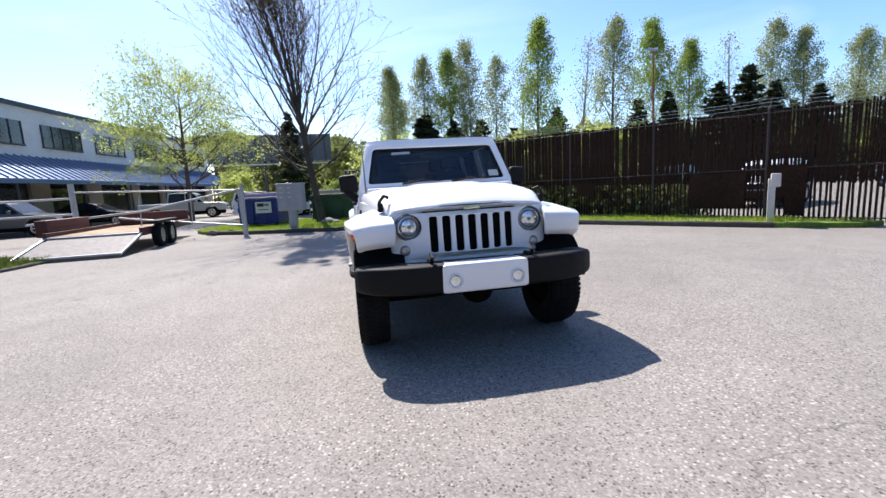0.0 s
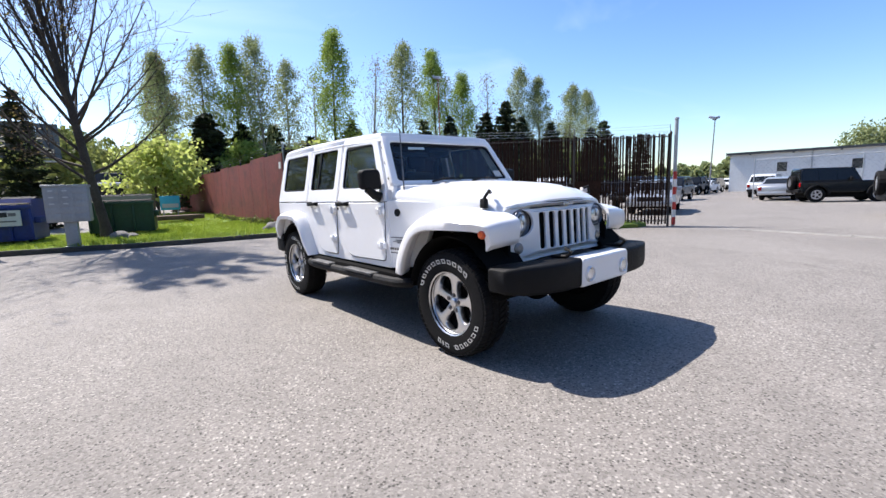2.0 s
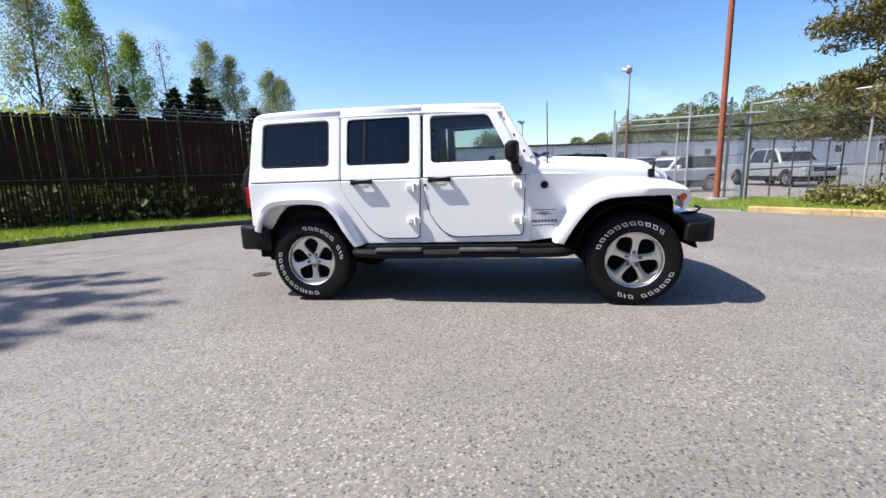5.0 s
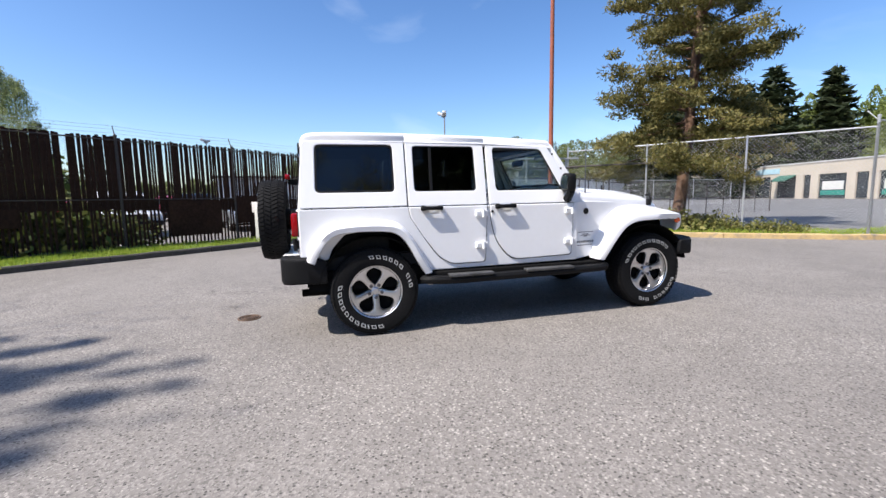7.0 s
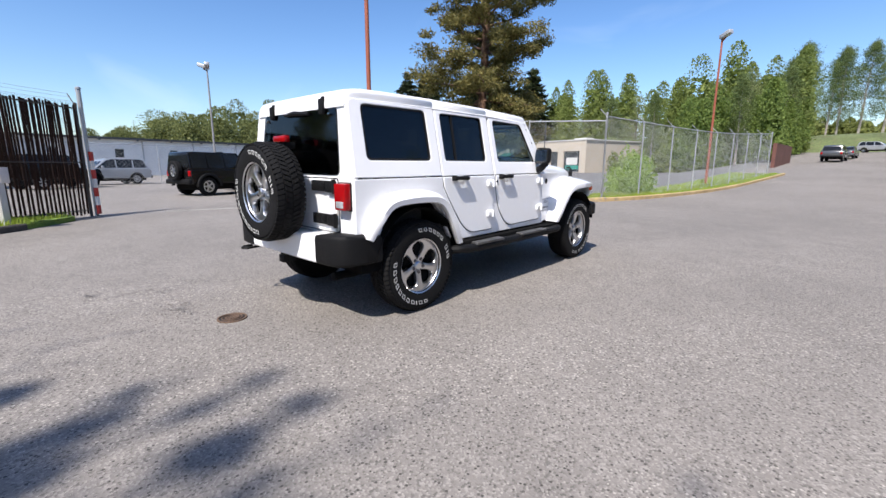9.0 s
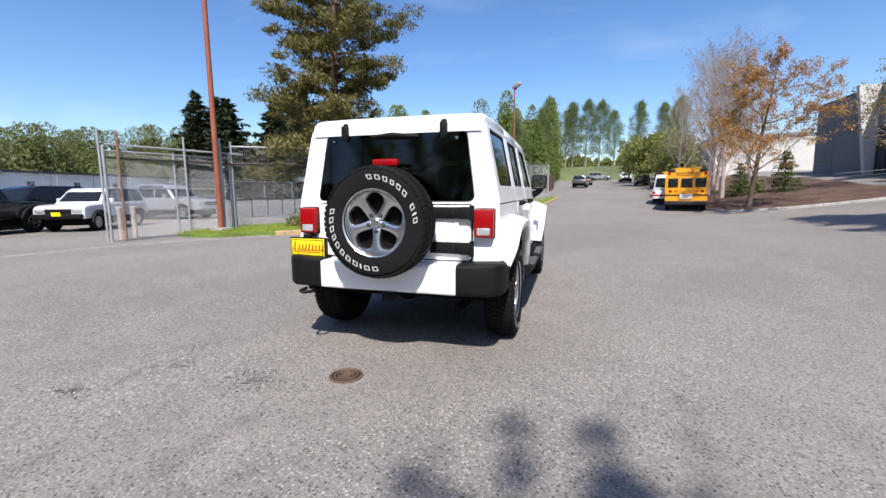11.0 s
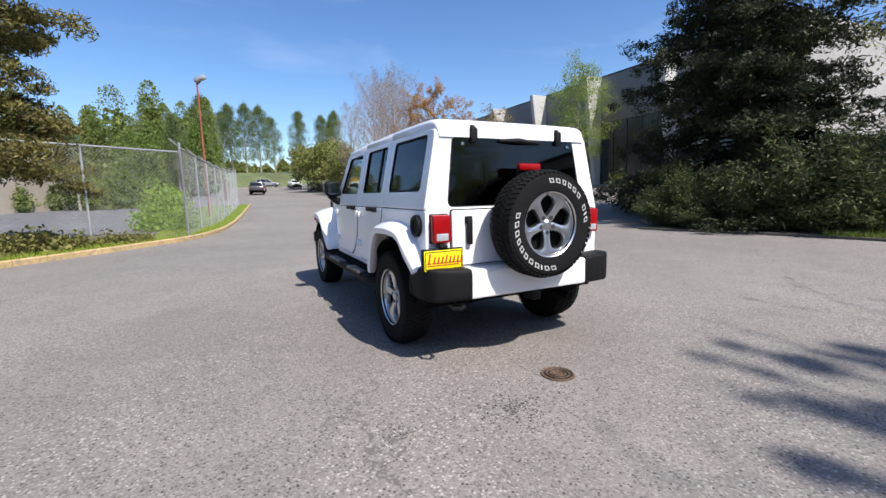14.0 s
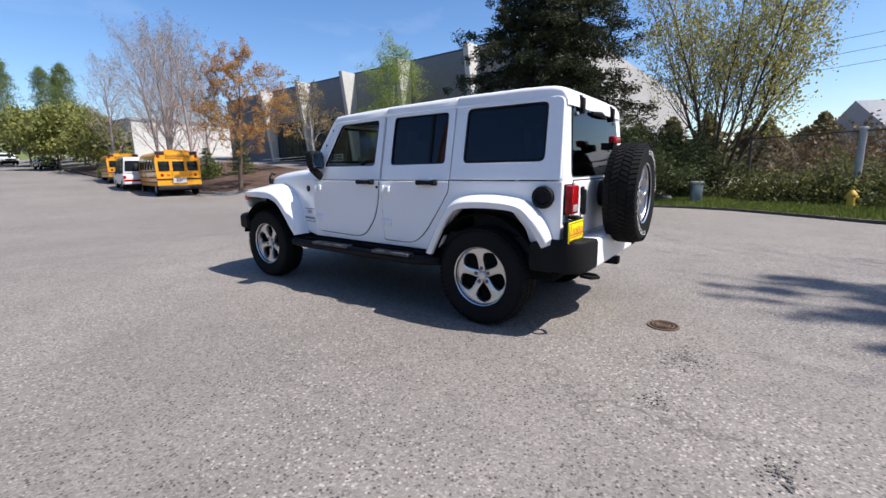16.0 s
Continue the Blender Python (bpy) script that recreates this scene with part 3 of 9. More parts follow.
def slat_fence():
    f = thing("slatted_fence", "tall chain-link fence filled with dark brown slats and topped with barbed wire", "fence", kind="structure")
    span, way = (FENCE_B - FENCE_A).length, (FENCE_B - FENCE_A).normalized()
    rng = np.random.default_rng(11)
    spot = lambda d: FENCE_A + way * d
    turn = math.degrees(math.atan2(way.y, way.x))
    top = lambda d: 3.0 - 0.33 * d / span
    d = 0.0
    while d < span + 0.1:
        p = spot(d)
        round_post(f, p.x, p.y, 0, top(d) + 0.02, 0.032, POST)
        q = p + Vector((-way.y, way.x)) * 0.18
        part("wire_arm", tube([(p.x, p.y, top(d)), (q.x, q.y, top(d) + 0.28)], 0.012, 5), POST, f)
        d += span / 5
    meshes = {}
    for key, w, z0, z1 in (("dense", 0.070, 1.26, 3.0), ("half", 0.046, 1.26, 3.0), ("open", 0.038, 1.26, 3.0), ("low", 0.047, 0.14, 1.36)):
        bm = boxes((-w / 2, w / 2, -0.005, 0.005, z0, z1))
        me = bpy.data.meshes.new("slat")
        bm.to_mesh(me)
        bm.free()
        me.materials.append(SLAT)
        meshes[key] = me

    def slat(key, d, lean, up, out):
        o = new("slat", meshes[key])
        o.parent = f
        p = spot(d) + Vector((-way.y, way.x)) * out
        o.matrix_basis = pose(p.x, p.y, up, 0, lean, turn)
    d = 0.04
    k = 0
    while d < span:
        k += 1
        fall = top(d) - 3.0 + rng.normal(0, 0.018)
        if rng.random() > 0.012:
            slat("dense" if d < 8.7 else "half" if d < 12.4 else "open", d, rng.normal(0, 0.22 if d < 8.7 else 0.45), fall, 0.012 * (k % 2))
        d += 0.070 if d < 8.7 else 0.050
    d = 0.05
    while d < span:
        if rng.random() > 0.04:
            slat("low", d, rng.normal(0, 0.8), -0.10 * max(0, d - 9) / 5 + rng.normal(0, 0.012), 0.004)
        d += 0.092
    # solid boards low down
    for d0, d1, z0, z1 in ((9.0, 10.28, 0.36, 1.29), (10.72, 11.48, 0.62, 1.40), (11.1, 11.45, 0.2, 0.62), (5.6, 6.2, 0.75, 1.15)):
        a, b = spot(d0), spot(d1)
        n = Vector((-way.y, way.x)) * -0.03
        bm = loft([[(a.x + n.x * k, a.y + n.y * k, z0), (a.x + n.x * k, a.y + n.y * k, z1), (b.x + n.x * k, b.y + n.y * k, z1), (b.x + n.x * k, b.y + n.y * k, z0)] for k in (0.6, 1.4)], closed=True)
        part("board", bm, SLAT, f)
    for h in (0.16, 1.33):
        a, b = spot(0), spot(span)
        part("rail", tube([(a.x, a.y, h), (b.x, b.y, h)], 0.016, 6), POST, f)
    a, b = spot(0), spot(span)
    part("rail", tube([(a.x, a.y, 2.93), (b.x, b.y, 2.60)], 0.018, 6), POST, f)
    lines = []
    for k in (0.35, 0.7, 1.0):
        n = Vector((-way.y, way.x)) * 0.18 * k
        prev = None
        for i in range(31):
            d = span * i / 30
            p = spot(d) + n
            q = (p.x, p.y, top(d) + 0.28 * k - 0.03 * math.sin(math.pi * (i % 6) / 6))
            if prev:
                lines.append((prev, q))
            prev = q
    wires("barbed_wire", lines, 0.004, GALV, f)
    chain_mesh(FENCE_A, FENCE_B, 0.1, 2.75, 0.06, 0.0018, POST, f)


slat_fence()


def red_wall():
    w = thing("red_metal_wall", "weathered dark red sheet metal wall with barbed wire above", "wall", kind="structure")
    p, e = Vector((3.0, 13.4)), Vector((3.9, 52.0))
    way, span = (e - p).normalized(), (e - p).length
    n = Vector((way.y, -way.x))
    d, k = 0.0, 0
    while d < span - 0.1:
        wide = min(2.44, span - d)
        rows = []
        for i in range(25):
            g = d + wide * i / 24 - 0.004 * (i == 24)
            off = 0.018 * (i % 2)
            q = p + way * g - n * off
            top = 2.88 + 0.06 * math.sin(k * 2.1)
            rows.append([(q.x, q.y, 0.05), (q.x, q.y, top), (q.x + n.x * 0.04, q.y + n.y * 0.04, top), (q.x + n.x * 0.04, q.y + n.y * 0.04, 0.05)])
        part("metal_sheet", loft(rows, closed=True), RUST_RED, w, sharp=25)
        q = p + way * d
        round_post(w, q.x + n.x * 0.1, q.y + n.y * 0.1, 0, 3.05, 0.035, POST)
        d += 2.44
        k += 1
    lines = []
    for h in (3.05, 3.16, 3.27):
        lines.append(((p.x, p.y, h), (e.x, e.y, h)))
    wires("barbed_wire", lines, 0.004, GALV, w)
    round_post(w, 3.08, 13.42, 0, 3.25, 0.045, GALV)
    part("notice", boxes((2.975, 2.99, 13.55, 13.75, 2.30, 2.55)), WHITE_WALL, w, "small pale notice")


red_wall()


def gate_pole():
    g = thing("gate_post", "grey steel gate post with a red and white striped guard", "post", kind="structure")
    round_post(g, 10.55, 2.08, 0, 3.08, 0.05, GALV)
    red, white = mat("red_stripe", (0.45, 0.04, 0.03), 0.6, vary=0.2), mat("white_stripe", (0.72, 0.71, 0.68), 0.6, vary=0.1)
    for k in range(7):
        part("stripe", tube([(10.47, 2.03, 0.05 + 0.22 * k), (10.47, 2.03, 0.05 + 0.22 * (k + 1) - 0.001)], 0.05, 10), white if k % 2 else red, g)


gate_pole()


def chain_fence(name, label, line, tall, posts, arms=0.0, mid=None, cell=0.075, radius=0.002, post_mat=None, lean=0.0):
    f = thing(name, label, "fence", kind="structure")
    post_mat = post_mat or GALV
    for (x0, y0), (x1, y1) in zip(line, line[1:]):
        a, b = Vector((x0, y0)), Vector((x1, y1))
        count = max(1, round((b - a).length / posts))
        way = (b - a).normalized()
        out = Vector((way.y, -way.x))
        for i in range(count + 1):
            p = a.lerp(b, i / count)
            z = lie(p.x, p.y)
            end = i in (0, count)
            round_post(f, p.x, p.y, z, z + tall + (0.1 if end else 0), 0.034 if end else 0.026, post_mat)
            if arms:
                q = p + out * arms
                part("wire_arm", tube([(p.x, p.y, z + tall), (q.x, q.y, z + tall + abs(arms))], 0.014, 5), post_mat, f)
        rail = [(a.lerp(b, i / 6).x, a.lerp(b, i / 6).y, lie(*a.lerp(b, i / 6)) + tall) for i in range(7)]
        part("top_rail", tube(rail, 0.021, 8), post_mat, f)
        part("bottom_wire", tube([(x, y, z - tall + 0.08) for x, y, z in rail], 0.006, 5), post_mat, f)
        if mid:
            part("mid_rail", tube([(x, y, z - tall + mid) for x, y, z in rail], 0.021, 8), post_mat, f)
        chain_mesh((x0, y0), (x1, y1), 0.06, tall, cell, radius, post_mat, f)
    return f


chain_fence("chain_link_fence_1", "galvanised chain-link fence turning the corner of the lot", [(9.9, -6.75), (3.46, -11.65)], 2.85, 2.75, cell=0.10, radius=0.0013)
chain_fence("chain_link_fence_2", "galvanised chain-link fence with barbed wire arms beside the road", [(3.46, -11.65), (1.9, -36.0)], 3.0, 3.1, arms=-0.28, cell=0.11)
gatef = chain_fence("chain_link_gate", "chain-link sliding gate panel with steel rails", [(10.75, -3.25), (9.95, -6.7)], 2.45, 1.75, mid=1.45, radius=0.003)
round_post(gatef, 10.62, -3.55, 0, 2.95, 0.032, mat("rusty_post", (0.22, 0.115, 0.075), 0.8, vary=0.5, scale=6, dirt=(0.4, 0.38, 0.35), dirt_amount=0.7))
round_post(gatef, 10.82, -3.2, 0, 2.95, 0.028, GALV)
round_post(gatef, 10.22, -5.25, 0, 2.95, 0.028, GALV)
for h in (2.62, 2.28):
    part("gate_rail", tube([(10.75, -3.3, h), (9.75, -7.1, h - 0.02)], 0.03, 8), POST if h < 2.5 else GALV, gatef)
part("gate_rail", tube([(9.9, -6.75, 2.30), (6.6, -9.1, 2.25)], 0.03, 8), POST, gatef)
BOLLARD = mat("worn_bollard", (0.36, 0.29, 0.25), 0.8, vary=0.35, scale=8)
for x, y in ((11.3, -3.9), (11.65, -4.55)):
    round_post(gatef, x, y, 0, 0.9, 0.065, BOLLARD, "bollard")
chain_fence("chain_link_fence_3", "far chain-link fence across the car lot", [(31, 6), (33, -40)], 2.6, 5, cell=0.25, radius=0.004)
chain_fence("chain_link_fence_4", "dark chain-link fence overgrown with creepers", [(-14.2, 2.4), (-12.3, 4.85), (-10.8, 8.4)], 2.0, 2.4, cell=0.07, post_mat=POST)
round_post(thing("corner_post", "thick grey fence post beside the shrubs", "post", kind="structure"), -12.3, 4.85, 0, 2.05, 0.08, GALV)
chain_fence("chain_link_fence_5", "dark low chain-link fence behind the pine", [(9.9, -6.8), (15.5, -12.5), (17.5, -26)], 1.9, 1.5, mid=1.0, cell=0.6, radius=0.002, post_mat=POST)


# ---- buildings ----
GLASS_DARK = mat("dark_window_glass", (0.03, 0.036, 0.04), 0.08, spec=0.8, vary=0.3, scale=1.5)
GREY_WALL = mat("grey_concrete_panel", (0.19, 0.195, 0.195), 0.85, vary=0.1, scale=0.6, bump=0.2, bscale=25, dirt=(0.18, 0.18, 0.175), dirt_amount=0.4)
PALE_CONC = mat("pale_concrete", (0.55, 0.54, 0.50), 0.8, vary=0.1, scale=0.8, bump=0.2, bscale=25)
BEIGE = mat("beige_block_wall", (0.46, 0.40, 0.32), 0.85, vary=0.1, scale=0.7, bump=0.2, bscale=20)
ROOF_GREY = mat("roof_sheet", (0.30, 0.31, 0.32), 0.6, vary=0.1, scale=0.5)
BLUE_METAL = mat("blue_roof_metal", (0.085, 0.16, 0.30), 0.4, vary=0.1, scale=1)
TRIM = mat("dark_trim", (0.05, 0.055, 0.06), 0.5, vary=0.1)


def west_building():
    """Tall concrete building; tapered pale fins stand before its dark front."""
    b = thing("concrete_building", "tall grey concrete building with pale tapered fins", "building", kind="structure")
    x0, base = -23.6, 1.2
    # the end wall's colour is paler than GREY_WALL on the front
    part("wall", boxes((x0 - 44, x0, -7.9, -7.5, base - 1.2, 9.55)), mat("pale_end_wall", (0.36, 0.35, 0.325), 0.85, vary=0.15, scale=0.6, bump=0.2, bscale=25), b, "sunlit pale end wall")
    part("roof", boxes((x0 - 44, x0, -50, -7.9, 9.3, 9.5)), ROOF_GREY, b)
    for k in range(2):
        y1 = -8.0 - k * 3.15
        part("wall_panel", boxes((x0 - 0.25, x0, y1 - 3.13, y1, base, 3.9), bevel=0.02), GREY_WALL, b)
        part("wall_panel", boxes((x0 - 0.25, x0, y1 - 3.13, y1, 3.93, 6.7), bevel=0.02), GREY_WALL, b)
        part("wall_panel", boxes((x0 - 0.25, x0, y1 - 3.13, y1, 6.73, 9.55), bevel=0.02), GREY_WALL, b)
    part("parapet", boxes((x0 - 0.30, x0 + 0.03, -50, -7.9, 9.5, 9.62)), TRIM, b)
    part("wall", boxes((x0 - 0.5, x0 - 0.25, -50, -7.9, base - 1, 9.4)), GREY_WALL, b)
    for k in range(5):
        y = -14.3 - 6.45 * k
        yb = y - 6.3
        part("wall_panel", boxes((x0 - 0.2, x0 + 0.02, yb, y, 6.2, 9.5), bevel=0.02), GREY_WALL, b)
        if k == 4:
            part("wall_panel", boxes((x0 - 0.2, x0 + 0.02, yb, y, base + 0.1, 6.17), bevel=0.02), GREY_WALL, b)
        else:
            part("window", boxes((x0 - 0.12, x0 - 0.06, yb + 0.1, y - 0.1, base + 0.4, 6.2)), GLASS_DARK, b)
            for j in range(1, 5):
                part("mullion", boxes((x0 - 0.1, x0 + 0.0, yb + 1.24 * j - 0.03, yb + 1.24 * j + 0.03, base + 0.4, 6.2)), TRIM, b)
        fin = [(x0 + 0.0, 9.55), (x0 + 1.55, 9.55), (x0 + 0.45, base + 0.3), (x0 + 0.0, base + 0.3)]
        bm = plate([fin], 0.4, 0.02, lambda u, v, w, y=y: (u, y + w, v))
        part("fin", bm, PALE_CONC, b, "pale tapered concrete fin")
    for z0, z1 in ((base, 3.9), (3.93, 6.7), (6.73, 9.5)):
        part("wall_panel", boxes((x0 - 0.25, x0, -50, -46.5, z0, z1), bevel=0.02), GREY_WALL, b)
    part("wall", boxes((x0 - 24, x0 - 0.5, -50, -49.6, base - 1, 9.4)), GREY_WALL, b)
    # ramp rail at the entrance and letters as bars
    for h in (0.35, 0.6, 0.85, 1.1):
        part("entrance_rail", tube([(-21.2, -26.5, 1.5 + h), (-21.2, -31.5, 1.5 + h)], 0.025, 6), GALV, b)
        part("entrance_rail", tube([(-21.2, -31.5, 1.5 + h), (-19.6, -36.5, 1.3 + h)], 0.025, 6), GALV, b)
    for k in range(7):
        part("rail_post", tube([(-21.2, -26.5 - 0.84 * k, 1.3), (-21.2, -26.5 - 0.84 * k, 2.6)], 0.025, 6), GALV, b)
    for k in range(5):
        part("sign_bar", boxes((x0 + 0.01, x0 + 0.06, -13.4 + 0.38 * k, -13.25 + 0.38 * k, 3.2, 3.85)), PALE_CONC, b)
    part("sign_bar", boxes((x0 + 0.01, x0 + 0.06, -13.6, -11.3, 3.9, 4.0)), PALE_CONC, b)


west_building()


def white_hall():
    b = thing("white_hall", "long low white building beyond the bare trees", "building", m=None, kind="structure")
    part("wall", boxes((-34, -18.5, -78, -66, 0, 8.5)), PALE_CONC, b)
    part("roof", boxes((-34.2, -18.3, -78.2, -65.8, 8.5, 8.8)), ROOF_GREY, b)
    for k in range(3):
        part("window", boxes((-18.51, -18.45, -76 + 3.6 * k, -74 + 3.6 * k, 4.2, 6)), GLASS_DARK, b)


white_hall()


def office():
    """Two-storey white office with a ribbed blue awning."""
    b = thing("office_building", "white two-storey office with dark windows and a blue ribbed awning", "building", kind="structure")
    at = Matrix.Translation((-20.6, 12, 0)) @ Matrix.Rotation(radians(-4.0), 4, "Z")
    b.matrix_basis = at
    # local: face towards +x, length along +y
    part("wall", boxes((-12, -0.3, 3, 36, 0, 7.0)), WHITE_WALL, b)
    part("wall", boxes((-0.3, 0, 3, 36, 3.6, 7.0)), WHITE_WALL, b)
    part("roof", boxes((-12.2, 0.15, 2.8, 36.2, 7.0, 7.25)), TRIM, b)
    for k in range(2, 9):
        y = -5 + 4.6 * k
        w = part("window", boxes((0.0, 0.05, y, y + 3.2, 4.9, 6.2)), GLASS_DARK, b)
        for j in range(5):
            part("mullion", boxes((0.03, 0.09, y + 0.8 * j - 0.03, y + 0.8 * j + 0.03, 4.9, 6.2)), TRIM, w)
        part("sill", boxes((0.0, 0.12, y - 0.05, y + 3.25, 4.82, 4.9)), TRIM, w)
        part("pier", boxes((-0.3, 0.0, y + 3.2, y + 4.6, 0, 3.6)), BEIGE, b)
        part("shop_window", boxes((-0.28, -0.2, y, y + 3.2, 0.3, 3.2)), GLASS_DARK, b)
    rows = []
    for y in (3.0, 36.0):
        rows.append([(0.02, y, 4.25), (2.4, y, 2.80), (2.4, y, 2.72), (0.02, y, 4.15)])
    seam = mat("blue_ribbed_roof", (0.24, 0.32, 0.47), 0.3, metal=0.6, vary=0.1, scale=2)
    awning = part("awning", loft(rows, closed=True), seam, b, "blue ribbed metal awning", sharp=20)
    for i in range(66):
        y = 3.2 + i * 0.5
        part("rib", loft([[(0.02, y, 4.25), (2.4, y, 2.80), (2.4, y + 0.05, 2.80), (0.02, y + 0.05, 4.25)], [(0.02, y, 4.33), (2.4, y, 2.88), (2.4, y + 0.05, 2.88), (0.02, y + 0.05, 4.33)]], closed=True), seam, awning)
    part("fascia", boxes((2.38, 2.46, 3, 36, 2.55, 2.74)), BLUE_METAL, b)
    for k in range(2, 10):
        part("awning_post", tube([(2.3, -5.6 + 4.6 * k, 0), (2.3, -5.6 + 4.6 * k, 2.7)], 0.06, 8), TRIM, b)


office()


def warehouse():
    b = thing("warehouse", "long low white warehouse with small dark windows", "building", kind="structure")
    b.matrix_basis = Matrix.Translation((57, 16, 0)) @ Matrix.Rotation(radians(11.1), 4, "Z")
    part("wall", boxes((0, 18, -95, 0, -0.5, 4.3)), WHITE_WALL, b)
    part("roof", boxes((-0.4, 18.4, -95.4, 0.4, 4.3, 4.55)), TRIM, b)
    for k in range(14):
        y = -4.5 - 6.2 * k
        part("window", boxes((-0.05, 0.02, y - 0.9, y, 2.2, 3.2)), GLASS_DARK, b)
        part("downpipe", tube([(-0.08, y - 3, 0), (-0.08, y - 3, 4.3)], 0.06, 6), GALV, b)
    for k in range(24):
        part("rafter_end", boxes((-0.7, -0.35, -2 - 3.9 * k - 0.1, -2 - 3.9 * k + 0.1, 4.15, 4.4)), TRIM, b)


warehouse()


def beige_building():
    b = thing("beige_building", "low beige block building with shop windows and green signs", "building", kind="structure")
    b.matrix_basis = Matrix.Translation((27.7, -59.4, 0.6)) @ Matrix.Rotation(radians(-13), 4, "Z")
    # face towards +y, length along +x
    part("wall", boxes((0, 76, -14, -0.3, -1, 4.6)), BEIGE, b)
    part("wall", boxes((0, 76, -0.3, 0, 3.0, 4.6)), BEIGE, b)
    part("roof", boxes((-0.2, 76.2, -14.2, 0.1, 4.6, 4.75)), PALE_CONC, b)
    part("roof_unit", boxes((5, 7.5, -8, -6, 4.75, 5.4)), PALE_CONC, b)
    x = 0.0
    green = mat("green_sign", (0.02, 0.22, 0.17), 0.5, vary=0.2)
    for k, wide in enumerate((3.2, 1.6, 4.0, 1.2, 3.5, 3.0, 2.6, 3.6, 2.8, 3.2, 2.4, 3.0, 1.8, 2.6, 3.4, 2.2, 2.8)):
        part("pier", boxes((x, x + 1.2, -0.3, 0, -1, 3.0)), BEIGE, b)
        x += 1.2
        w = part("window", boxes((x, x + wide, -0.28, -0.2, -0.2, 3.0)), GLASS_DARK, b)
        if k in (0, 2):
            part("sign_panel", boxes((x + 0.3, x + wide - 0.3, -0.2, -0.15, 0.2, 0.8)), green, w)
            part("display", boxes((x + 0.5, x + wide - 0.5, -0.2, -0.16, 0.9, 2.0)), PALE_CONC, w)
        x += wide
    part("pier", boxes((x, 76, -0.3, 0, -1, 3.0)), BEIGE, b)
    for x0 in (16, 24):
        bm = loft([[(x0, 0, 3.0), (x0 + 3, 0, 3.0), (x0 + 3, 1.6, 2.2), (x0, 1.6, 2.2)], [(x0, 0, 3.1), (x0 + 3, 0, 3.1), (x0 + 3, 1.6, 2.3), (x0, 1.6, 2.3)]], closed=True)
        part("porch_roof", bm, mat("green_awning", (0.03, 0.11, 0.08), 0.6, vary=0.2), b)
    part("sign_panel", boxes((19, 25, 0.0, 0.08, 3.4, 4.2)), mat("pale_blue_sign", (0.35, 0.52, 0.58), 0.5, vary=0.1), b)


beige_building()


def house():
    b = thing("far_house", "small pale house with a gabled roof beyond the shrubs", "building", kind="structure")
    b.matrix_basis = Matrix.Translation((-52, 12.0, 0)) @ Matrix.Rotation(radians(25), 4, "Z")
    part("wall", boxes((-4, 4, -4, 4, 0, 3.6)), mat("pale_siding", (0.46, 0.48, 0.50), 0.7, vary=0.08), b)
    bm = plate([[(-4.5, 3.5), (4.5, 3.5), (0, 6.3)]], 8.8, 0.01, lambda u, v, w: (u, w, v))
    part("roof", bm, ROOF_GREY, b)
    for y in (-2.5, 0, 2.2):
        part("window", boxes((3.98, 4.05, y, y + 0.9, 1.4, 2.7)), GLASS_DARK, b)
    for x in (-2.5, -0.4, 1.6):
        part("window", boxes((x, x + 0.9, -4.05, -3.98, 1.4, 2.7)), GLASS_DARK, b)


house()


def grass_slope():
    """The grassy rise across the end of the road."""
    rows = []
    for j, (y, up) in enumerate(((-98, -0.15), (-100, 0.35), (-103, 1.2), (-107, 2.3), (-111, 2.9), (-118, 3.1), (-140, 3.1))):
        rows.append([(-24 + 2.0 * i, y + 1.2 * math.sin(i * 0.7), lie(-24 + 2.0 * i, y) + up + (0.15 * noise.noise((i * 0.6, j * 1.3, 1)) if j else 0)) for i in range(17)])
    verts = [p for r in rows for p in r]
    me = bpy.data.meshes.new("grass_slope")
    me.from_pydata(verts, [], [(j * 17 + i, j * 17 + i + 1, j * 17 + i + 18, j * 17 + i + 17) for j in range(6) for i in range(16)])
    tagged(part("grass_slope", me, mat("hazy_grass", (0.115, 0.145, 0.055), 0.95, vary=0.5, scale=0.6, dirt=(0.13, 0.12, 0.06), dirt_amount=0.7)), "green grassy slope where the road ends", "ground", kind="structure")


grass_slope()


def billboard():
    b = thing("billboard", "large weathered grey billboard seen from behind on steel posts", "billboard")
    b.matrix_basis = pose(-15.5, 62, 0, 0, 0, 4)
    back = mat("billboard_back", (0.11, 0.13, 0.14), 0.8, vary=0.2, scale=0.6)
    for k in range(10):
        part("board", boxes((-9 + 1.9 * k, -7.12 + 1.9 * k, -0.1, 0.1, 6.2, 10.0)), back, b)
        part("brace", boxes((-8.1 + 1.9 * k, -8.0 + 1.9 * k, -0.35, -0.1, 5.8, 10.2)), POST, b)
    part("catwalk", boxes((-9.2, 10.2, -0.9, -0.1, 5.75, 5.9)), GALV, b)
    for x in (-6, 0.5, 7):
        part("post", tube([(x, 0, 0), (x, 0, 6.5)], 0.25, 10), POST, b)


billboard()

# ---- the white off-road car ----
def side_x(z):
    """Half the body's width at a height."""
    return 0.795 - 0.008 * (z - 0.55) if z < 1.15 else 0.79 - (z - 1.15) * 0.20


def side_place(s, lift=0.0):
    """Lays (y, z, depth) on the body's side; s: -1 for its right, 1 for its left."""
    return lambda u, v, w: (s * (side_x(v) + lift + w), u, v)


WHEEL_PARTS = {}


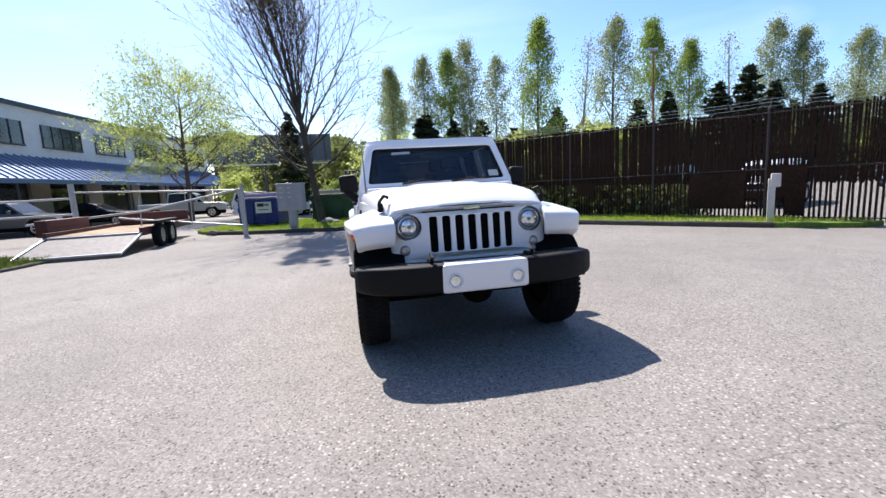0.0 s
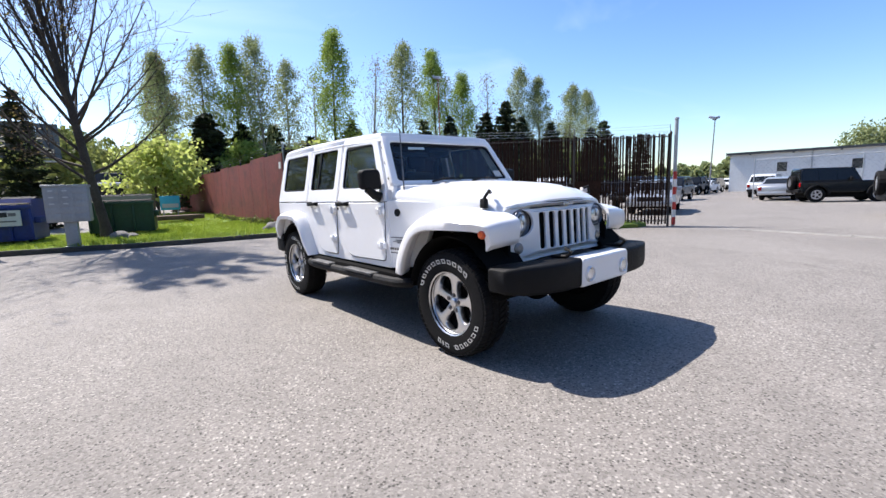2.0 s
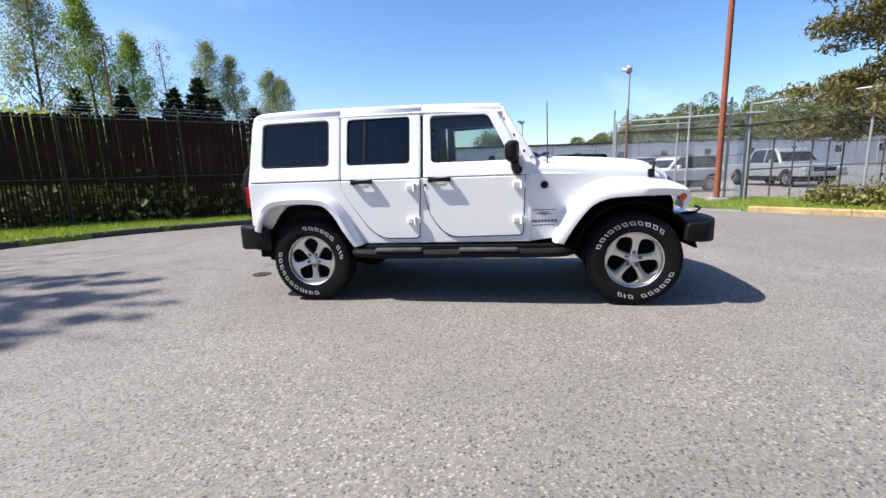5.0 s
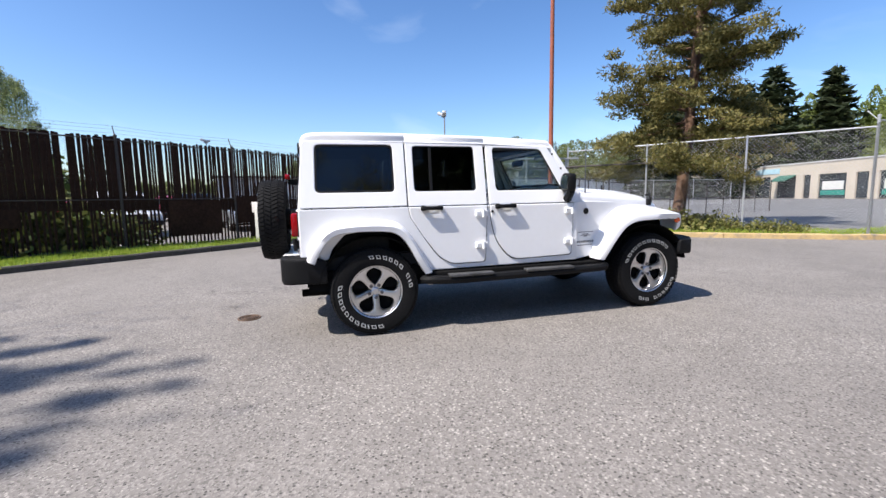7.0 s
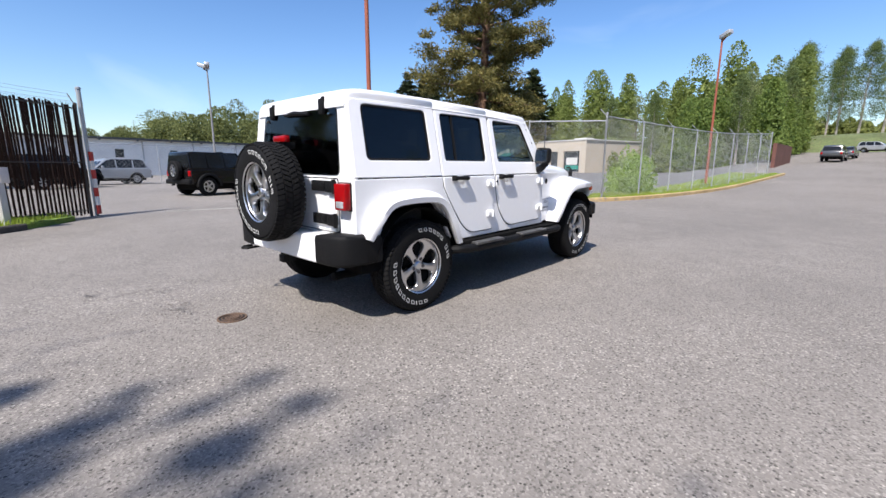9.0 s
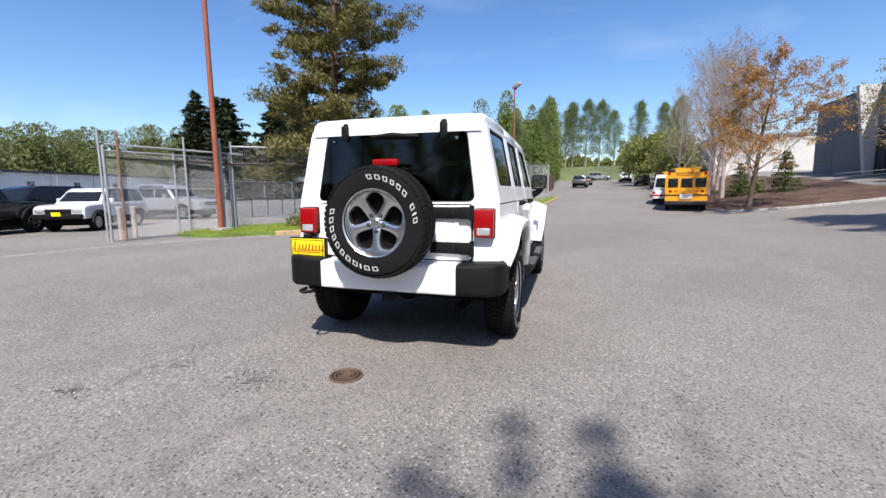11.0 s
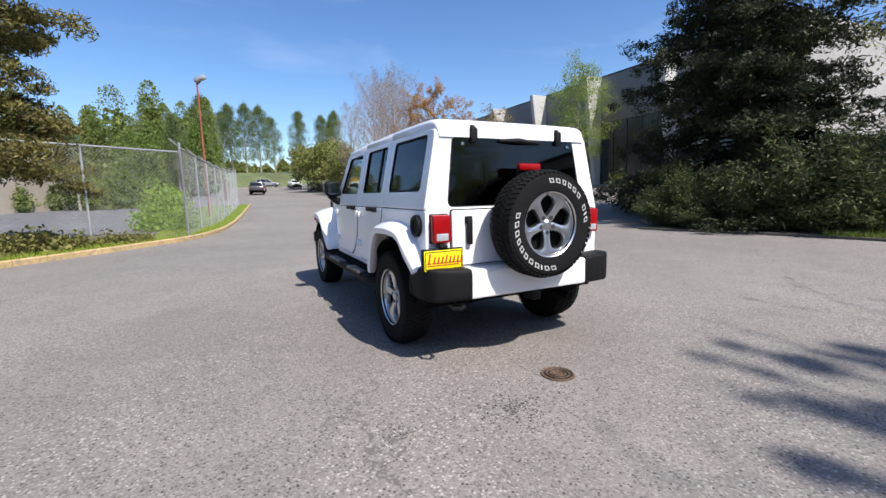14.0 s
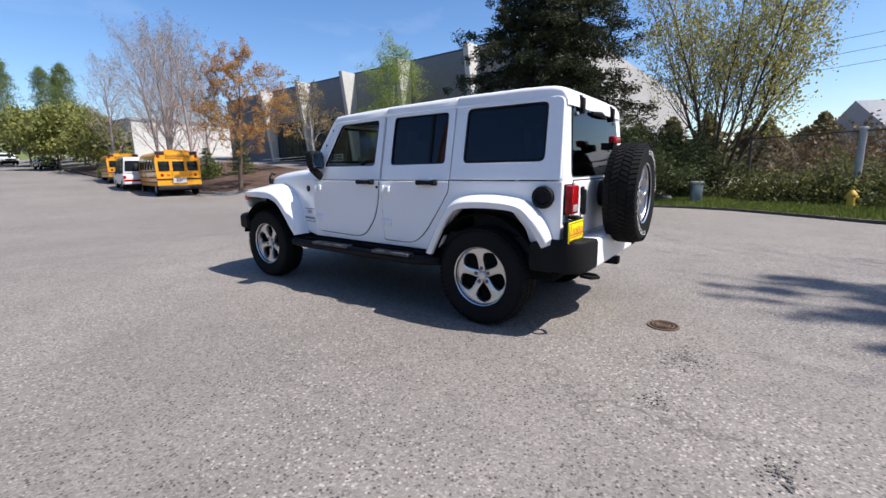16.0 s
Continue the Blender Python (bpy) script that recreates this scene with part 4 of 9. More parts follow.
def wheel_meshes():
    """The meshes of one wheel, its axle along x and its face towards +x."""
    bm = revolve([(0.232, -0.10), (0.29, -0.122), (0.36, -0.118), (0.387, -0.095), (0.393, -0.05), (0.394, 0.0), (0.393, 0.05), (0.387, 0.095), (0.36, 0.118), (0.29, 0.124), (0.240, 0.112), (0.228, 0.09)], 56)
    tyre = bpy.data.meshes.new("tyre")
    bmesh.ops.recalc_face_normals(bm, faces=bm.faces)
    bm.to_mesh(tyre)
    bm.free()
    tyre.materials.append(RUBBER)
    bm = bmesh.new()
    # tread blocks
    for k in range(60):
        a = 2 * math.pi * k / 60
        for row, (x0, x1, turn) in enumerate(((-0.118, -0.066, 0.02), (-0.058, -0.006, -0.03), (0.006, 0.058, 0.03), (0.066, 0.118, -0.02))):
            b = a + (0.052 if row % 2 else 0)
            wide = 0.036
            r0, r1 = 0.385, (0.402 if abs(x0 + x1) < 0.1 else 0.398)
            pts = []
            for r in (r0, r1):
                for x, side in ((x0, -1), (x1, -1), (x1, 1), (x0, 1)):
                    g = b + side * wide / 2 / r1 * 0.82 + turn * (1 if x == x1 else -1)
                    rr = r - (0.014 if abs(x) > 0.1 else 0)
                    pts.append(bm.verts.new((x, rr * math.cos(g), rr * math.sin(g))))
            for f in ((4, 5, 6, 7), (0, 1, 5, 4), (1, 2, 6, 5), (2, 3, 7, 6), (3, 0, 4, 7)):
                bm.faces.new([pts[i] for i in f])
    tread = bpy.data.meshes.new("tread")
    bmesh.ops.recalc_face_normals(bm, faces=bm.faces)
    bm.to_mesh(tread)
    bm.free()
    tread.materials.append(RUBBER)

    # raised white bars in two arcs where the maker's words stand
    bm = bmesh.new()

    def arc(start, sizes):
        g = start
        for wide in sizes:
            if wide > 0:
                w_ = wide * 0.86
                for lo, hi, d0, d1 in ((0.303, 0.309, 0, w_), (0.329, 0.335, 0, w_), (0.303, 0.335, 0, 0.024), (0.303, 0.335, w_ - 0.024, w_)):
                    bm.faces.new([bm.verts.new((0.1268 - 0.05 * abs(r - 0.320), r * math.sin(g + d - (r - 0.304) * 1.2), r * math.cos(g + d - (r - 0.304) * 1.2))) for r, d in ((lo, d0), (hi, d0), (hi, d1), (lo, d1))])
            g += abs(wide) + 0.05
    arc(0.54, (0.14, 0.14, 0.13, 0.12, 0.13, 0.14, -0.10, 0.14, 0.05, 0.13))
    arc(3.68, (0.15, 0.15, 0.05, 0.15, 0.15, 0.14, 0.15, 0.13, 0.15, 0.15, 0.14))
    letters = bpy.data.meshes.new("lettering")
    bm.to_mesh(letters)
    bm.free()
    letters.materials.append(LETTER)

    # alloy: five broad spokes that widen into the rim
    face = bmesh.new()
    for k in range(5):
        a = 2 * math.pi * k / 5 + math.pi / 2
        rows = []
        for r, half in ((0.030, 0.62), (0.060, 0.60), (0.078, 0.43), (0.100, 0.315), (0.130, 0.235), (0.165, 0.205), (0.192, 0.225), (0.210, 0.30), (0.224, 0.44), (0.236, 0.628), (0.246, 0.628)):
            row = []
            deep = 0.078 - 0.030 * (1 - r / 0.246) ** 1.5
            for s_, drop in ((-1, 0.045), (-1, 0.006), (-0.9, 0.0), (-0.5, -0.004), (0, -0.006), (0.5, -0.004), (0.9, 0.0), (1, 0.006), (1, 0.045)):
                g = a + s_ * half
                row.append((deep - drop, r * math.cos(g), r * math.sin(g)))
            rows.append(row)
        loft(rows, bm=face)
    alloy = bpy.data.meshes.new("wheel")
    bmesh.ops.recalc_face_normals(face, faces=face.faces)
    face.to_mesh(alloy)
    face.free()
    alloy.materials.append(SILVER)

    bm = revolve([(0.252, 0.105), (0.262, 0.112), (0.262, 0.10), (0.247, 0.085), (0.244, 0.07)], 48)
    barrel = bpy.data.meshes.new("rim")
    bm.to_mesh(barrel)
    bm.free()
    barrel.materials.append(SILVER)
    bm = revolve([(0.0, 0.0), (0.16, 0.0), (0.242, 0.012), (0.244, 0.06), (0.246, -0.08), (0.0, -0.08)], 32)
    back = bpy.data.meshes.new("brake_drum")
    bm.to_mesh(back)
    bm.free()
    # near-black, so the shade behind the spokes is in its colour
    back.materials.append(DARK)
    bm = revolve([(0.0, 0.078), (0.025, 0.077), (0.034, 0.07), (0.036, 0.045)], 20)
    hub = bpy.data.meshes.new("hub")
    bm.to_mesh(hub)
    bm.free()
    hub.materials.append(SILVER)
    bm = bmesh.new()
    for r0, r1, deep in ((0.0165, 0.0165, 0.030), (0.009, 0.008, 0.040)):
        nut = bmesh.ops.create_cone(bm, cap_ends=True, segments=12, radius1=r0, radius2=r1, depth=deep)
        bmesh.ops.transform(bm, matrix=Matrix.Translation((0.053, 0, 0.060)) @ Matrix.Rotation(math.pi / 2, 4, "Y"), verts=nut["verts"])
    nuts = bpy.data.meshes.new("lug_nut")
    bm.to_mesh(nuts)
    bm.free()
    nuts.materials.append(GREY_ALLOY)
    for me in (alloy, barrel, back):
        me.transform(Matrix.Diagonal((1, 0.915, 0.915, 1)))
    for me in (tyre, tread, alloy, barrel, back, hub):
        me.shade_smooth()
        me.set_sharp_from_angle(angle=radians(35))
    WHEEL_PARTS.update(tyre=tyre, tread=tread, wheel=alloy, rim=barrel, brake_drum=back, hub=hub, lettering=letters, lug_nut=nuts)


def put_wheel(parent, m, name="wheel", letters=True):
    w = new(name, WHEEL_PARTS["wheel"])
    w.parent, w.matrix_basis = parent, m
    tagged(w, "five-spoke machined alloy wheel with black tyre")
    for n in ("tyre", "tread", "rim", "brake_drum", "hub", "lettering"):
        if n == "lettering" and not letters:
            continue
        o = new(n, WHEEL_PARTS[n])
        o.parent = w
        if n in ("tread", "lettering"):
            tagged(o, "", "", "", "stuff")
    for k in range(5):
        o = new("lug_nut", WHEEL_PARTS["lug_nut"])
        o.parent, o.matrix_basis = w, pose(0, 0, 0, 72 * k, 0, 0)
    return w


WIDE = 1.05


def hero_car():
    car = thing("off_road_car", "white four-door off-road car with black bumpers standing on the asphalt", "car")
    wheel_meshes()
    for s in (-1, 1):
        for y in (-1.473, 1.473):
            m = pose(s * 0.785, y, 0.397 if y > 0 else 0.400, 40 * y + 20 * s, 0, 0 if s > 0 else 180)
            put_wheel(car, m, letters=s < 0)
    spare = put_wheel(car, pose(-0.01, 2.36, 1.03, 0, 0, 90) @ pose(0, 0, 0, 36, 0, 0), "spare_wheel")
    tagged(spare, "spare wheel with alloy rim carried on the tailgate")

    # tub
    for s in (-1, 1):
        outline = [(-0.62, 0.56), (0.99, 0.55), (1.05, 0.60), (1.13, 0.78), (1.25, 0.92), (1.47, 0.95), (1.72, 0.92), (1.83, 0.80), (1.87, 0.70), (2.10, 0.70), (2.10, 1.148), (-0.62, 1.148)]
        bm = plate([rounded(outline, [0.02] * 10 + [0.01, 0.01])], 0.05, 0.008, side_place(s, -0.025))
        part("body_side", bm, WHITE, car)
        cowl = [(-1.30, 0.97), (-1.10, 0.93), (-0.955, 0.60), (-0.60, 0.56), (-0.60, 1.160), (-0.70, 1.160), (-1.30, 1.135)]
        bm = plate([rounded(cowl, [0, 0, 0, 0, 0.01, 0, 0])], 0.05, 0.008, lambda u, v, w, s=s: (s * (0.79 - 0.025 + w - 0.16 * max(0, -0.60 - u)), u, v))
        part("cowl_side", bm, WHITE, car)
    bm = boxes((-0.78, 0.78, -0.62, 2.05, 0.42, 0.60), (-0.70, 0.70, -1.75, -0.62, 0.42, 0.62), (-0.70, 0.70, 1.9, 2.06, 0.45, 0.75))
    part("underbody", bm, DARK, car, "dark frame and underside")
    bm = boxes((-0.56, 0.56, -1.74, -0.64, 0.60, 0.98), bevel=0.02)
    part("engine_bay", bm, DARK, car)
    for y, r in ((-1.473, 0.06), (1.473, 0.06)):
        bm = tube([(-0.70, y, 0.39), (0.70, y, 0.39)], r, 10)
        part("axle", bm, DARK, car)
        bm = bmesh.new()
        bmesh.ops.create_uvsphere(bm, u_segments=14, v_segments=10, radius=0.14, matrix=Matrix.Translation((0.12, y, 0.38)))
        part("differential", bm, DARK, car)
    for s in (-1, 1):
        for y0, y1 in ((-1.84, -0.93), (0.98, 1.92)):
            bm = plate([rounded([(y0, 0.62), (y1, 0.62), (y1, 0.96), (y0, 0.96)], 0.12)], 0.02, 0.004, lambda u, v, w, s=s: (s * (0.60 + w), u, v))
            part("wheel_well", bm, DARK, car)
    bm = tube([(-0.5, 1.1, 0.34), (-0.5, 2.0, 0.36), (-0.5, 2.12, 0.36)], 0.035, 10)
    part("exhaust", bm, DARK, car)
    # floor pan drawn wider than the body, added to block sun behind the step
    part("floor_pan", boxes((-0.855, 0.855, -0.90, 0.99, 0.43, 0.54), bevel=0.015), DARK, car)

    # hood: one shell, narrowing to the grille
    rows = []
    for y, half, top, crown in ((-0.62, 0.760, 1.255, 0.045), (-0.95, 0.725, 1.240, 0.058), (-1.25, 0.690, 1.215, 0.064), (-1.50, 0.655, 1.190, 0.068), (-1.66, 0.628, 1.168, 0.066), (-1.77, 0.612, 1.142, 0.058), (-1.835, 0.604, 1.118, 0.046), (-1.872, 0.600, 1.096, 0.036), (-1.874, 0.598, 1.084, 0.034)):
        row = []
        bend = 0.105 * ease(-1.45, -1.84, y)
        for f, dz in ((-1.0, -0.12 - 0.10 * ease(-1.0, -1.7, y)), (-1.0, -0.060), (-0.978, -0.020), (-0.935, 0.0)):
            row.append((f * half, y + bend * f * f, top + dz))
        for f in (-0.8, -0.6, -0.42, -0.36, -0.2, 0, 0.2, 0.36, 0.42, 0.6, 0.8):
            bulge = 0.014 if abs(f) < 0.4 else 0
            row.append((f * half, y + bend * f * f, top + crown * (1 - f * f) ** 0.8 * 0.9 + bulge * (1 if y > -1.7 else 0.4)))
        for f, dz in ((0.935, 0.0), (0.978, -0.020), (1.0, -0.060), (1.0, -0.12 - 0.10 * ease(-1.0, -1.7, y))):
            row.append((f * half, y + bend * f * f, top + dz))
        rows.append(row)
    part("hood", loft(rows), WHITE, car, sharp=40)
    bm = boxes((-0.70, 0.70, -0.76, -0.60, 1.20, 1.285), bevel=0.02)
    part("cowl_vent", bm, WHITE, car)
    for s in (-1, 1):
        bm = boxes((s * 0.635 - 0.02, s * 0.635 + 0.02, -1.66, -1.61, 1.09, 1.16), bevel=0.008)
        bm = tube([(s * 0.645, -1.635, 1.10), (s * 0.640, -1.65, 1.17), (s * 0.605, -1.66, 1.215), (s * 0.575, -1.64, 1.20)], 0.013, 6, bm)
        part("hood_latch", bm, BLACK_PLASTIC, car, "black rubber hood latch")
        bm = boxes((s * 0.28 - 0.03, s * 0.28 + 0.03, -0.80, -0.74, 1.325, 1.345), bevel=0.006)
        part("washer_nozzle", bm, BLACK_PLASTIC, car)

    # grille with seven slots and round lamps
    edge = [(-0.604, 0.83), (-0.545, 0.69), (0.545, 0.69), (0.604, 0.83), (0.605, 1.035), (0.580, 1.088), (0.3, 1.112), (-0.3, 1.112), (-0.580, 1.088), (-0.605, 1.035)]
    slots = [rounded([(x - 0.027, 0.772), (x + 0.027, 0.772), (x + 0.029, 1.042), (x - 0.029, 1.042)], 0.018, 3) for x in [(-3 + k) * 0.0935 for k in range(7)]]
    lamps = [circle(s * 0.458, 0.972, 0.094, 28) for s in (-1, 1)]

    def nose(u, v, w):
        return (u, -1.875 - w + 0.10 * (abs(u) / 0.57) ** 2 + 0.05 * (v - 0.8), v)
    part("grille", plate([rounded(edge, 0.03), *slots, *lamps], 0.022, 0.006, lambda u, v, w: nose(u, v, w + 0.014)), WHITE, car, "white grille with seven upright slots")
    bm = plate([rounded([(-0.36, 0.74), (0.36, 0.74), (0.36, 1.08), (-0.36, 1.08)], 0.02)], 0.02, 0.004, lambda u, v, w: nose(u, v, w - 0.012))
    part("radiator", bm, DARK, car)
    for s in (-1, 1):
        c = Vector(nose(s * 0.458, 0.972, 0.004))
        lamp = part("headlamp", revolve([(0.0, 0.035), (0.05, 0.028), (0.085, 0.008), (0.092, -0.02), (0.0, -0.02)], 28), CLEAR_LENS, car, "round clear headlamp", Matrix.Translation(c) @ pose(0, 0, 0, 0, 0, -90 - s * 8))
        part("bezel", revolve([(0.086, 0.012), (0.095, 0.024), (0.103, 0.014), (0.103, -0.01)], 28), GREY_ALLOY, lamp, "grey lamp ring")
        part("reflector_ring", revolve([(0.060, 0.0265), (0.064, 0.0275), (0.070, 0.0235), (0.071, 0.018)], 28), GREY_ALLOY, lamp)
        for k in range(6):
            part("reflector_rib", boxes((0.016, 0.030, -0.002, 0.002, 0.020, 0.058)), GREY_ALLOY, lamp, "", pose(0, 0, 0, 60 * k + 15, 0, 0))
        part("bulb", revolve([(0.0, 0.0375), (0.014, 0.0355), (0.016, 0.02)], 16), GREY_ALLOY, lamp)
        c = Vector(nose(s * 0.486, 0.793, 0.018))
        part("turn_signal", revolve([(0.0, 0.022), (0.03, 0.016), (0.043, 0.0), (0.045, -0.02), (0.0, -0.02)], 20), mat("turn_lens", (0.42, 0.40, 0.38), 0.15, metal=0.4, vary=0.3, scale=40), car, "", Matrix.Translation(c) @ pose(0, 0, 0, 0, 0, -90))
    bm = plate([rounded([(-0.06, 1.083), (0.06, 1.083), (0.06, 1.103), (-0.06, 1.103)], 0.006)], 0.008, 0.002, lambda u, v, w: nose(u, v, 0.028 + w))
    part("badge", bm, CHROME, car)

    # flares
    def flare(name, outer, inners, s, lip=0.055):
        """outer: the arch line (y, z, x); inners: (x, rise) of the root for each point."""
        rows = []
        line = smooth_line(outer, 4)
        roots = smooth_line([(a, b, 0) for a, b in inners], 4)
        mid = Vector((0, sum(p.x for p in line) / len(line), 0.45))
        for p, q in zip(line, roots):
            y, z, x = p
            away = Vector((0, y - mid.y, z - mid.z)).normalized()
            root = Vector((q.x, y, z)) + away * q.y
            edge_ = Vector((x, y, z))
            pts = [root, root.lerp(edge_, 0.6) + away * 0.012, edge_ - Vector((0.012, 0, 0)) + away * 0.003, edge_ - away * 0.010, edge_ - away * lip - Vector((0.006, 0, 0)), edge_ - away * (lip + 0.006) - Vector((0.03, 0, 0)), edge_ - away * lip * 0.8 - Vector((0.06, 0, 0)), root - away * 0.03]
            rows.append([(s * v.x, v.y, v.z) for v in pts])
        bm = bmesh.new()
        loft(rows, closed=True, bm=bm)
        part(name, bm, WHITE, car, sharp=50)

    for s in (-1, 1):
        flare("rear_flare", [(2.04, 0.70, 0.865), (1.97, 0.84, 0.905), (1.85, 0.965, 0.915), (1.67, 1.000, 0.92), (1.43, 1.002, 0.92), (1.26, 0.972, 0.92), (1.145, 0.86, 0.915), (1.045, 0.69, 0.91), (0.96, 0.545, 0.89)],
              [(0.78, 0.02), (0.78, 0.035), (0.78, 0.04), (0.78, 0.045), (0.78, 0.045), (0.78, 0.04), (0.78, 0.035), (0.78, 0.03), (0.77, 0.02)], s)
        flare("front_flare", [(-1.89, 0.86, 0.83), (-1.89, 0.945, 0.84), (-1.85, 0.992, 0.86), (-1.70, 1.012, 0.895), (-1.45, 1.018, 0.915), (-1.24, 1.005, 0.92), (-1.09, 0.945, 0.92), (-0.97, 0.82, 0.915), (-0.88, 0.68, 0.905), (-0.82, 0.56, 0.885)],
              [(0.565, 0.0), (0.555, 0.015), (0.56, 0.04), (0.58, 0.07), (0.625, 0.09), (0.665, 0.095), (0.69, 0.085), (0.72, 0.07), (0.735, 0.05), (0.745, 0.02)], s, 0.07)
        c = (s * 0.850, -1.825, 0.93)
        part("side_marker", revolve([(0.0, 0.016), (0.022, 0.012), (0.031, 0.0), (0.031, -0.012), (0.0, -0.012)], 18), AMBER_LENS, car, "round amber side marker", Matrix.Translation(c) @ pose(0, 0, 0, 0, 0, 0 if s > 0 else 180))

    for s in (-1, 1):
        for y in (-1.473, 1.473):
            rows = []
            for k in range(15):
                a = radians(12 + 156 * k / 14)
                rows.append([(s * x, y + r * math.cos(a), 0.40 + r * math.sin(a)) for x, r in ((0.50, 0.475), (0.82, 0.485), (0.845, 0.500), (0.50, 0.505))])
            part("arch_liner", loft(rows), DARK, car)

    # doors
    seal = 0.006
    for s in (-1, 1):
        spec = (("front_door", [(0.345, 1.144), (0.335, 0.99), (0.285, 0.80), (0.13, 0.605), (-0.545, 0.62), (-0.565, 1.144)], [0.01, 0.1, 0.15, 0.12, 0.04, 0.01],
                 [(0.345, 1.152), (0.345, 1.735), (-0.315, 1.722), (-0.545, 1.30), (-0.585, 1.152)], [0.01, 0.03, 0.04, 0.03, 0.01],
                 [(0.268, 1.282), (0.278, 1.698), (-0.240, 1.686), (-0.44, 1.30), (-0.44, 1.282)], [0.04, 0.04, 0.04, 0.03, 0.02], 0.195, ((-0.505, 1.07), (-0.505, 0.76)), CLEAR),
                ("rear_door", [(1.138, 1.144), (1.13, 1.06), (1.03, 0.90), (0.87, 0.68), (0.75, 0.60), (0.40, 0.60), (0.372, 1.144)], [0.01, 0.05, 0.1, 0.1, 0.08, 0.04, 0.01],
                 [(1.138, 1.152), (1.138, 1.738), (0.372, 1.738), (0.372, 1.152)], [0.01, 0.03, 0.03, 0.01],
                 [(1.076, 1.287), (1.072, 1.704), (0.472, 1.704), (0.472, 1.285)], 0.035, 0.93, ((0.455, 1.07), (0.455, 0.765)), TINTED))
        for name, low, lr, top, tr, hole, hr, hy, hinges, pane in spec:
            door = part(name, plate([rounded(low, lr)], 0.03, 0.008, side_place(s, -0.004)), WHITE, car)
            cy, cz = sum(p[0] for p in low) / len(low), sum(p[1] for p in low) / len(low)
            big = [(p[0] + seal * (1 if p[0] > cy else -1), p[1] + seal * (0.2 if p[1] > cz else -1)) for p in low]
            part("door_seal", plate([rounded(big, lr)], 0.02, 0.002, side_place(s, -0.0075)), DARK, door)
            part("window_frame", plate([rounded(top, tr), rounded(hole, hr)], 0.04, 0.007, side_place(s, -0.016)), WHITE, door)
            rim = [(p[0] * 0.985 + 0.015 * (sum(q[0] for q in hole) / len(hole)), p[1] * 0.97 + 0.03 * 1.49) for p in hole]
            part("window_trim", plate([rounded(hole, hr), rounded(rim, hr)], 0.02, 0.003, side_place(s, -0.010)), BLACK_PLASTIC, door)
            part("window", plate([rounded(hole, hr)], 0.005, 0.001, side_place(s, -0.018)), pane, door).visible_shadow = True
            if name == "rear_door":
                bar = [(0.90, 1.28), (0.925, 1.28), (0.915, 1.70), (0.89, 1.70)]
                part("window_bar", plate([bar], 0.012, 0.002, side_place(s, -0.012)), BLACK_PLASTIC, door)
            x = side_x(1.13)
            bm = boxes((s * (x + 0.045) - 0.013, s * (x + 0.045) + 0.013, hy - 0.105, hy + 0.095, 1.115, 1.15), bevel=0.009)
            box(bm, *sorted((s * (x + 0.005), s * (x + 0.05))), hy - 0.105, hy - 0.075, 1.112, 1.153, bevel=0.008)
            box(bm, *sorted((s * (x + 0.005), s * (x + 0.05))), hy + 0.055, hy + 0.10, 1.108, 1.157, bevel=0.010)
            part("handle", bm, BLACK_PLASTIC, door, "black door handle")
            # flat plate in greyer white: the shade of the handle's hollow as colour
            bm = plate([rounded([(hy - 0.065, 1.09), (hy + 0.05, 1.09), (hy + 0.05, 1.165), (hy - 0.065, 1.165)], 0.035)], 0.004, 0.001, side_place(s, 0.0125))
            part("handle_recess", bm, mat("recess_shade_paint", (0.72, 0.73, 0.74), 0.35, vary=0.02), door)
            for gy, gz in hinges:
                bm = boxes((s * (x + 0.022) - 0.014, s * (x + 0.022) + 0.014, gy - 0.075, gy + 0.045, gz - 0.03, gz + 0.03), bevel=0.008)
                bm = tube([(s * (x + 0.036), gy - 0.03, gz - 0.036), (s * (x + 0.036), gy - 0.03, gz + 0.036)], 0.014, 8, bm)
                for dz in (-0.014, 0, 0.014):
                    box(bm, *sorted((s * (x + 0.034), s * (x + 0.040))), gy - 0.005, gy + 0.04, gz + dz - 0.003, gz + dz + 0.003)
                part("hinge", bm, WHITE, door)
        # keyhole and badges on the right and left flanks
        part("lock", plate([circle(0.325, 1.085, 0.013, 12)], 0.01, 0.002, side_place(s, 0.012)), BLACK_PLASTIC, car)
        cw = lambda u, v, w, s=s: (s * (0.79 + w - 0.16 * max(0, -0.60 - u)), u, v)
        part("round_badge", plate([circle(-0.73, 1.055, 0.033, 20)], 0.008, 0.002, lambda u, v, w, s=s: cw(u, v, 0.004 + w, s)), BLACK_PLASTIC, car)
        bm = bmesh.new()
        for k in range(9):
            u = -0.84 + k * 0.029
            q = [bm.verts.new(cw(a, b, 0.003)) for a, b in ((u, 0.728), (u + 0.022, 0.728), (u + 0.022, 0.75), (u, 0.75))]
            bm.faces.new(q)
        for k in range(6):
            u = -0.82 + k * 0.034
            q = [bm.verts.new(cw(a, b, 0.003)) for a, b in ((u, 0.698), (u + 0.026, 0.698), (u + 0.026, 0.708), (u, 0.708))]
            bm.faces.new(q)
        for a, b, c, d in ((-0.80, -0.66, 0.800, 0.806), (-0.77, -0.69, 0.812, 0.820), (-0.75, -0.71, 0.790, 0.798), (-0.83, -0.63, 0.835, 0.842)):
            bm.faces.new([bm.verts.new(cw(*p, 0.003)) for p in ((a, c), (b, c), (b, d), (a, d))])
        part("side_lettering", bm, GREY_ALLOY, car, "dark lettering as plain bars")
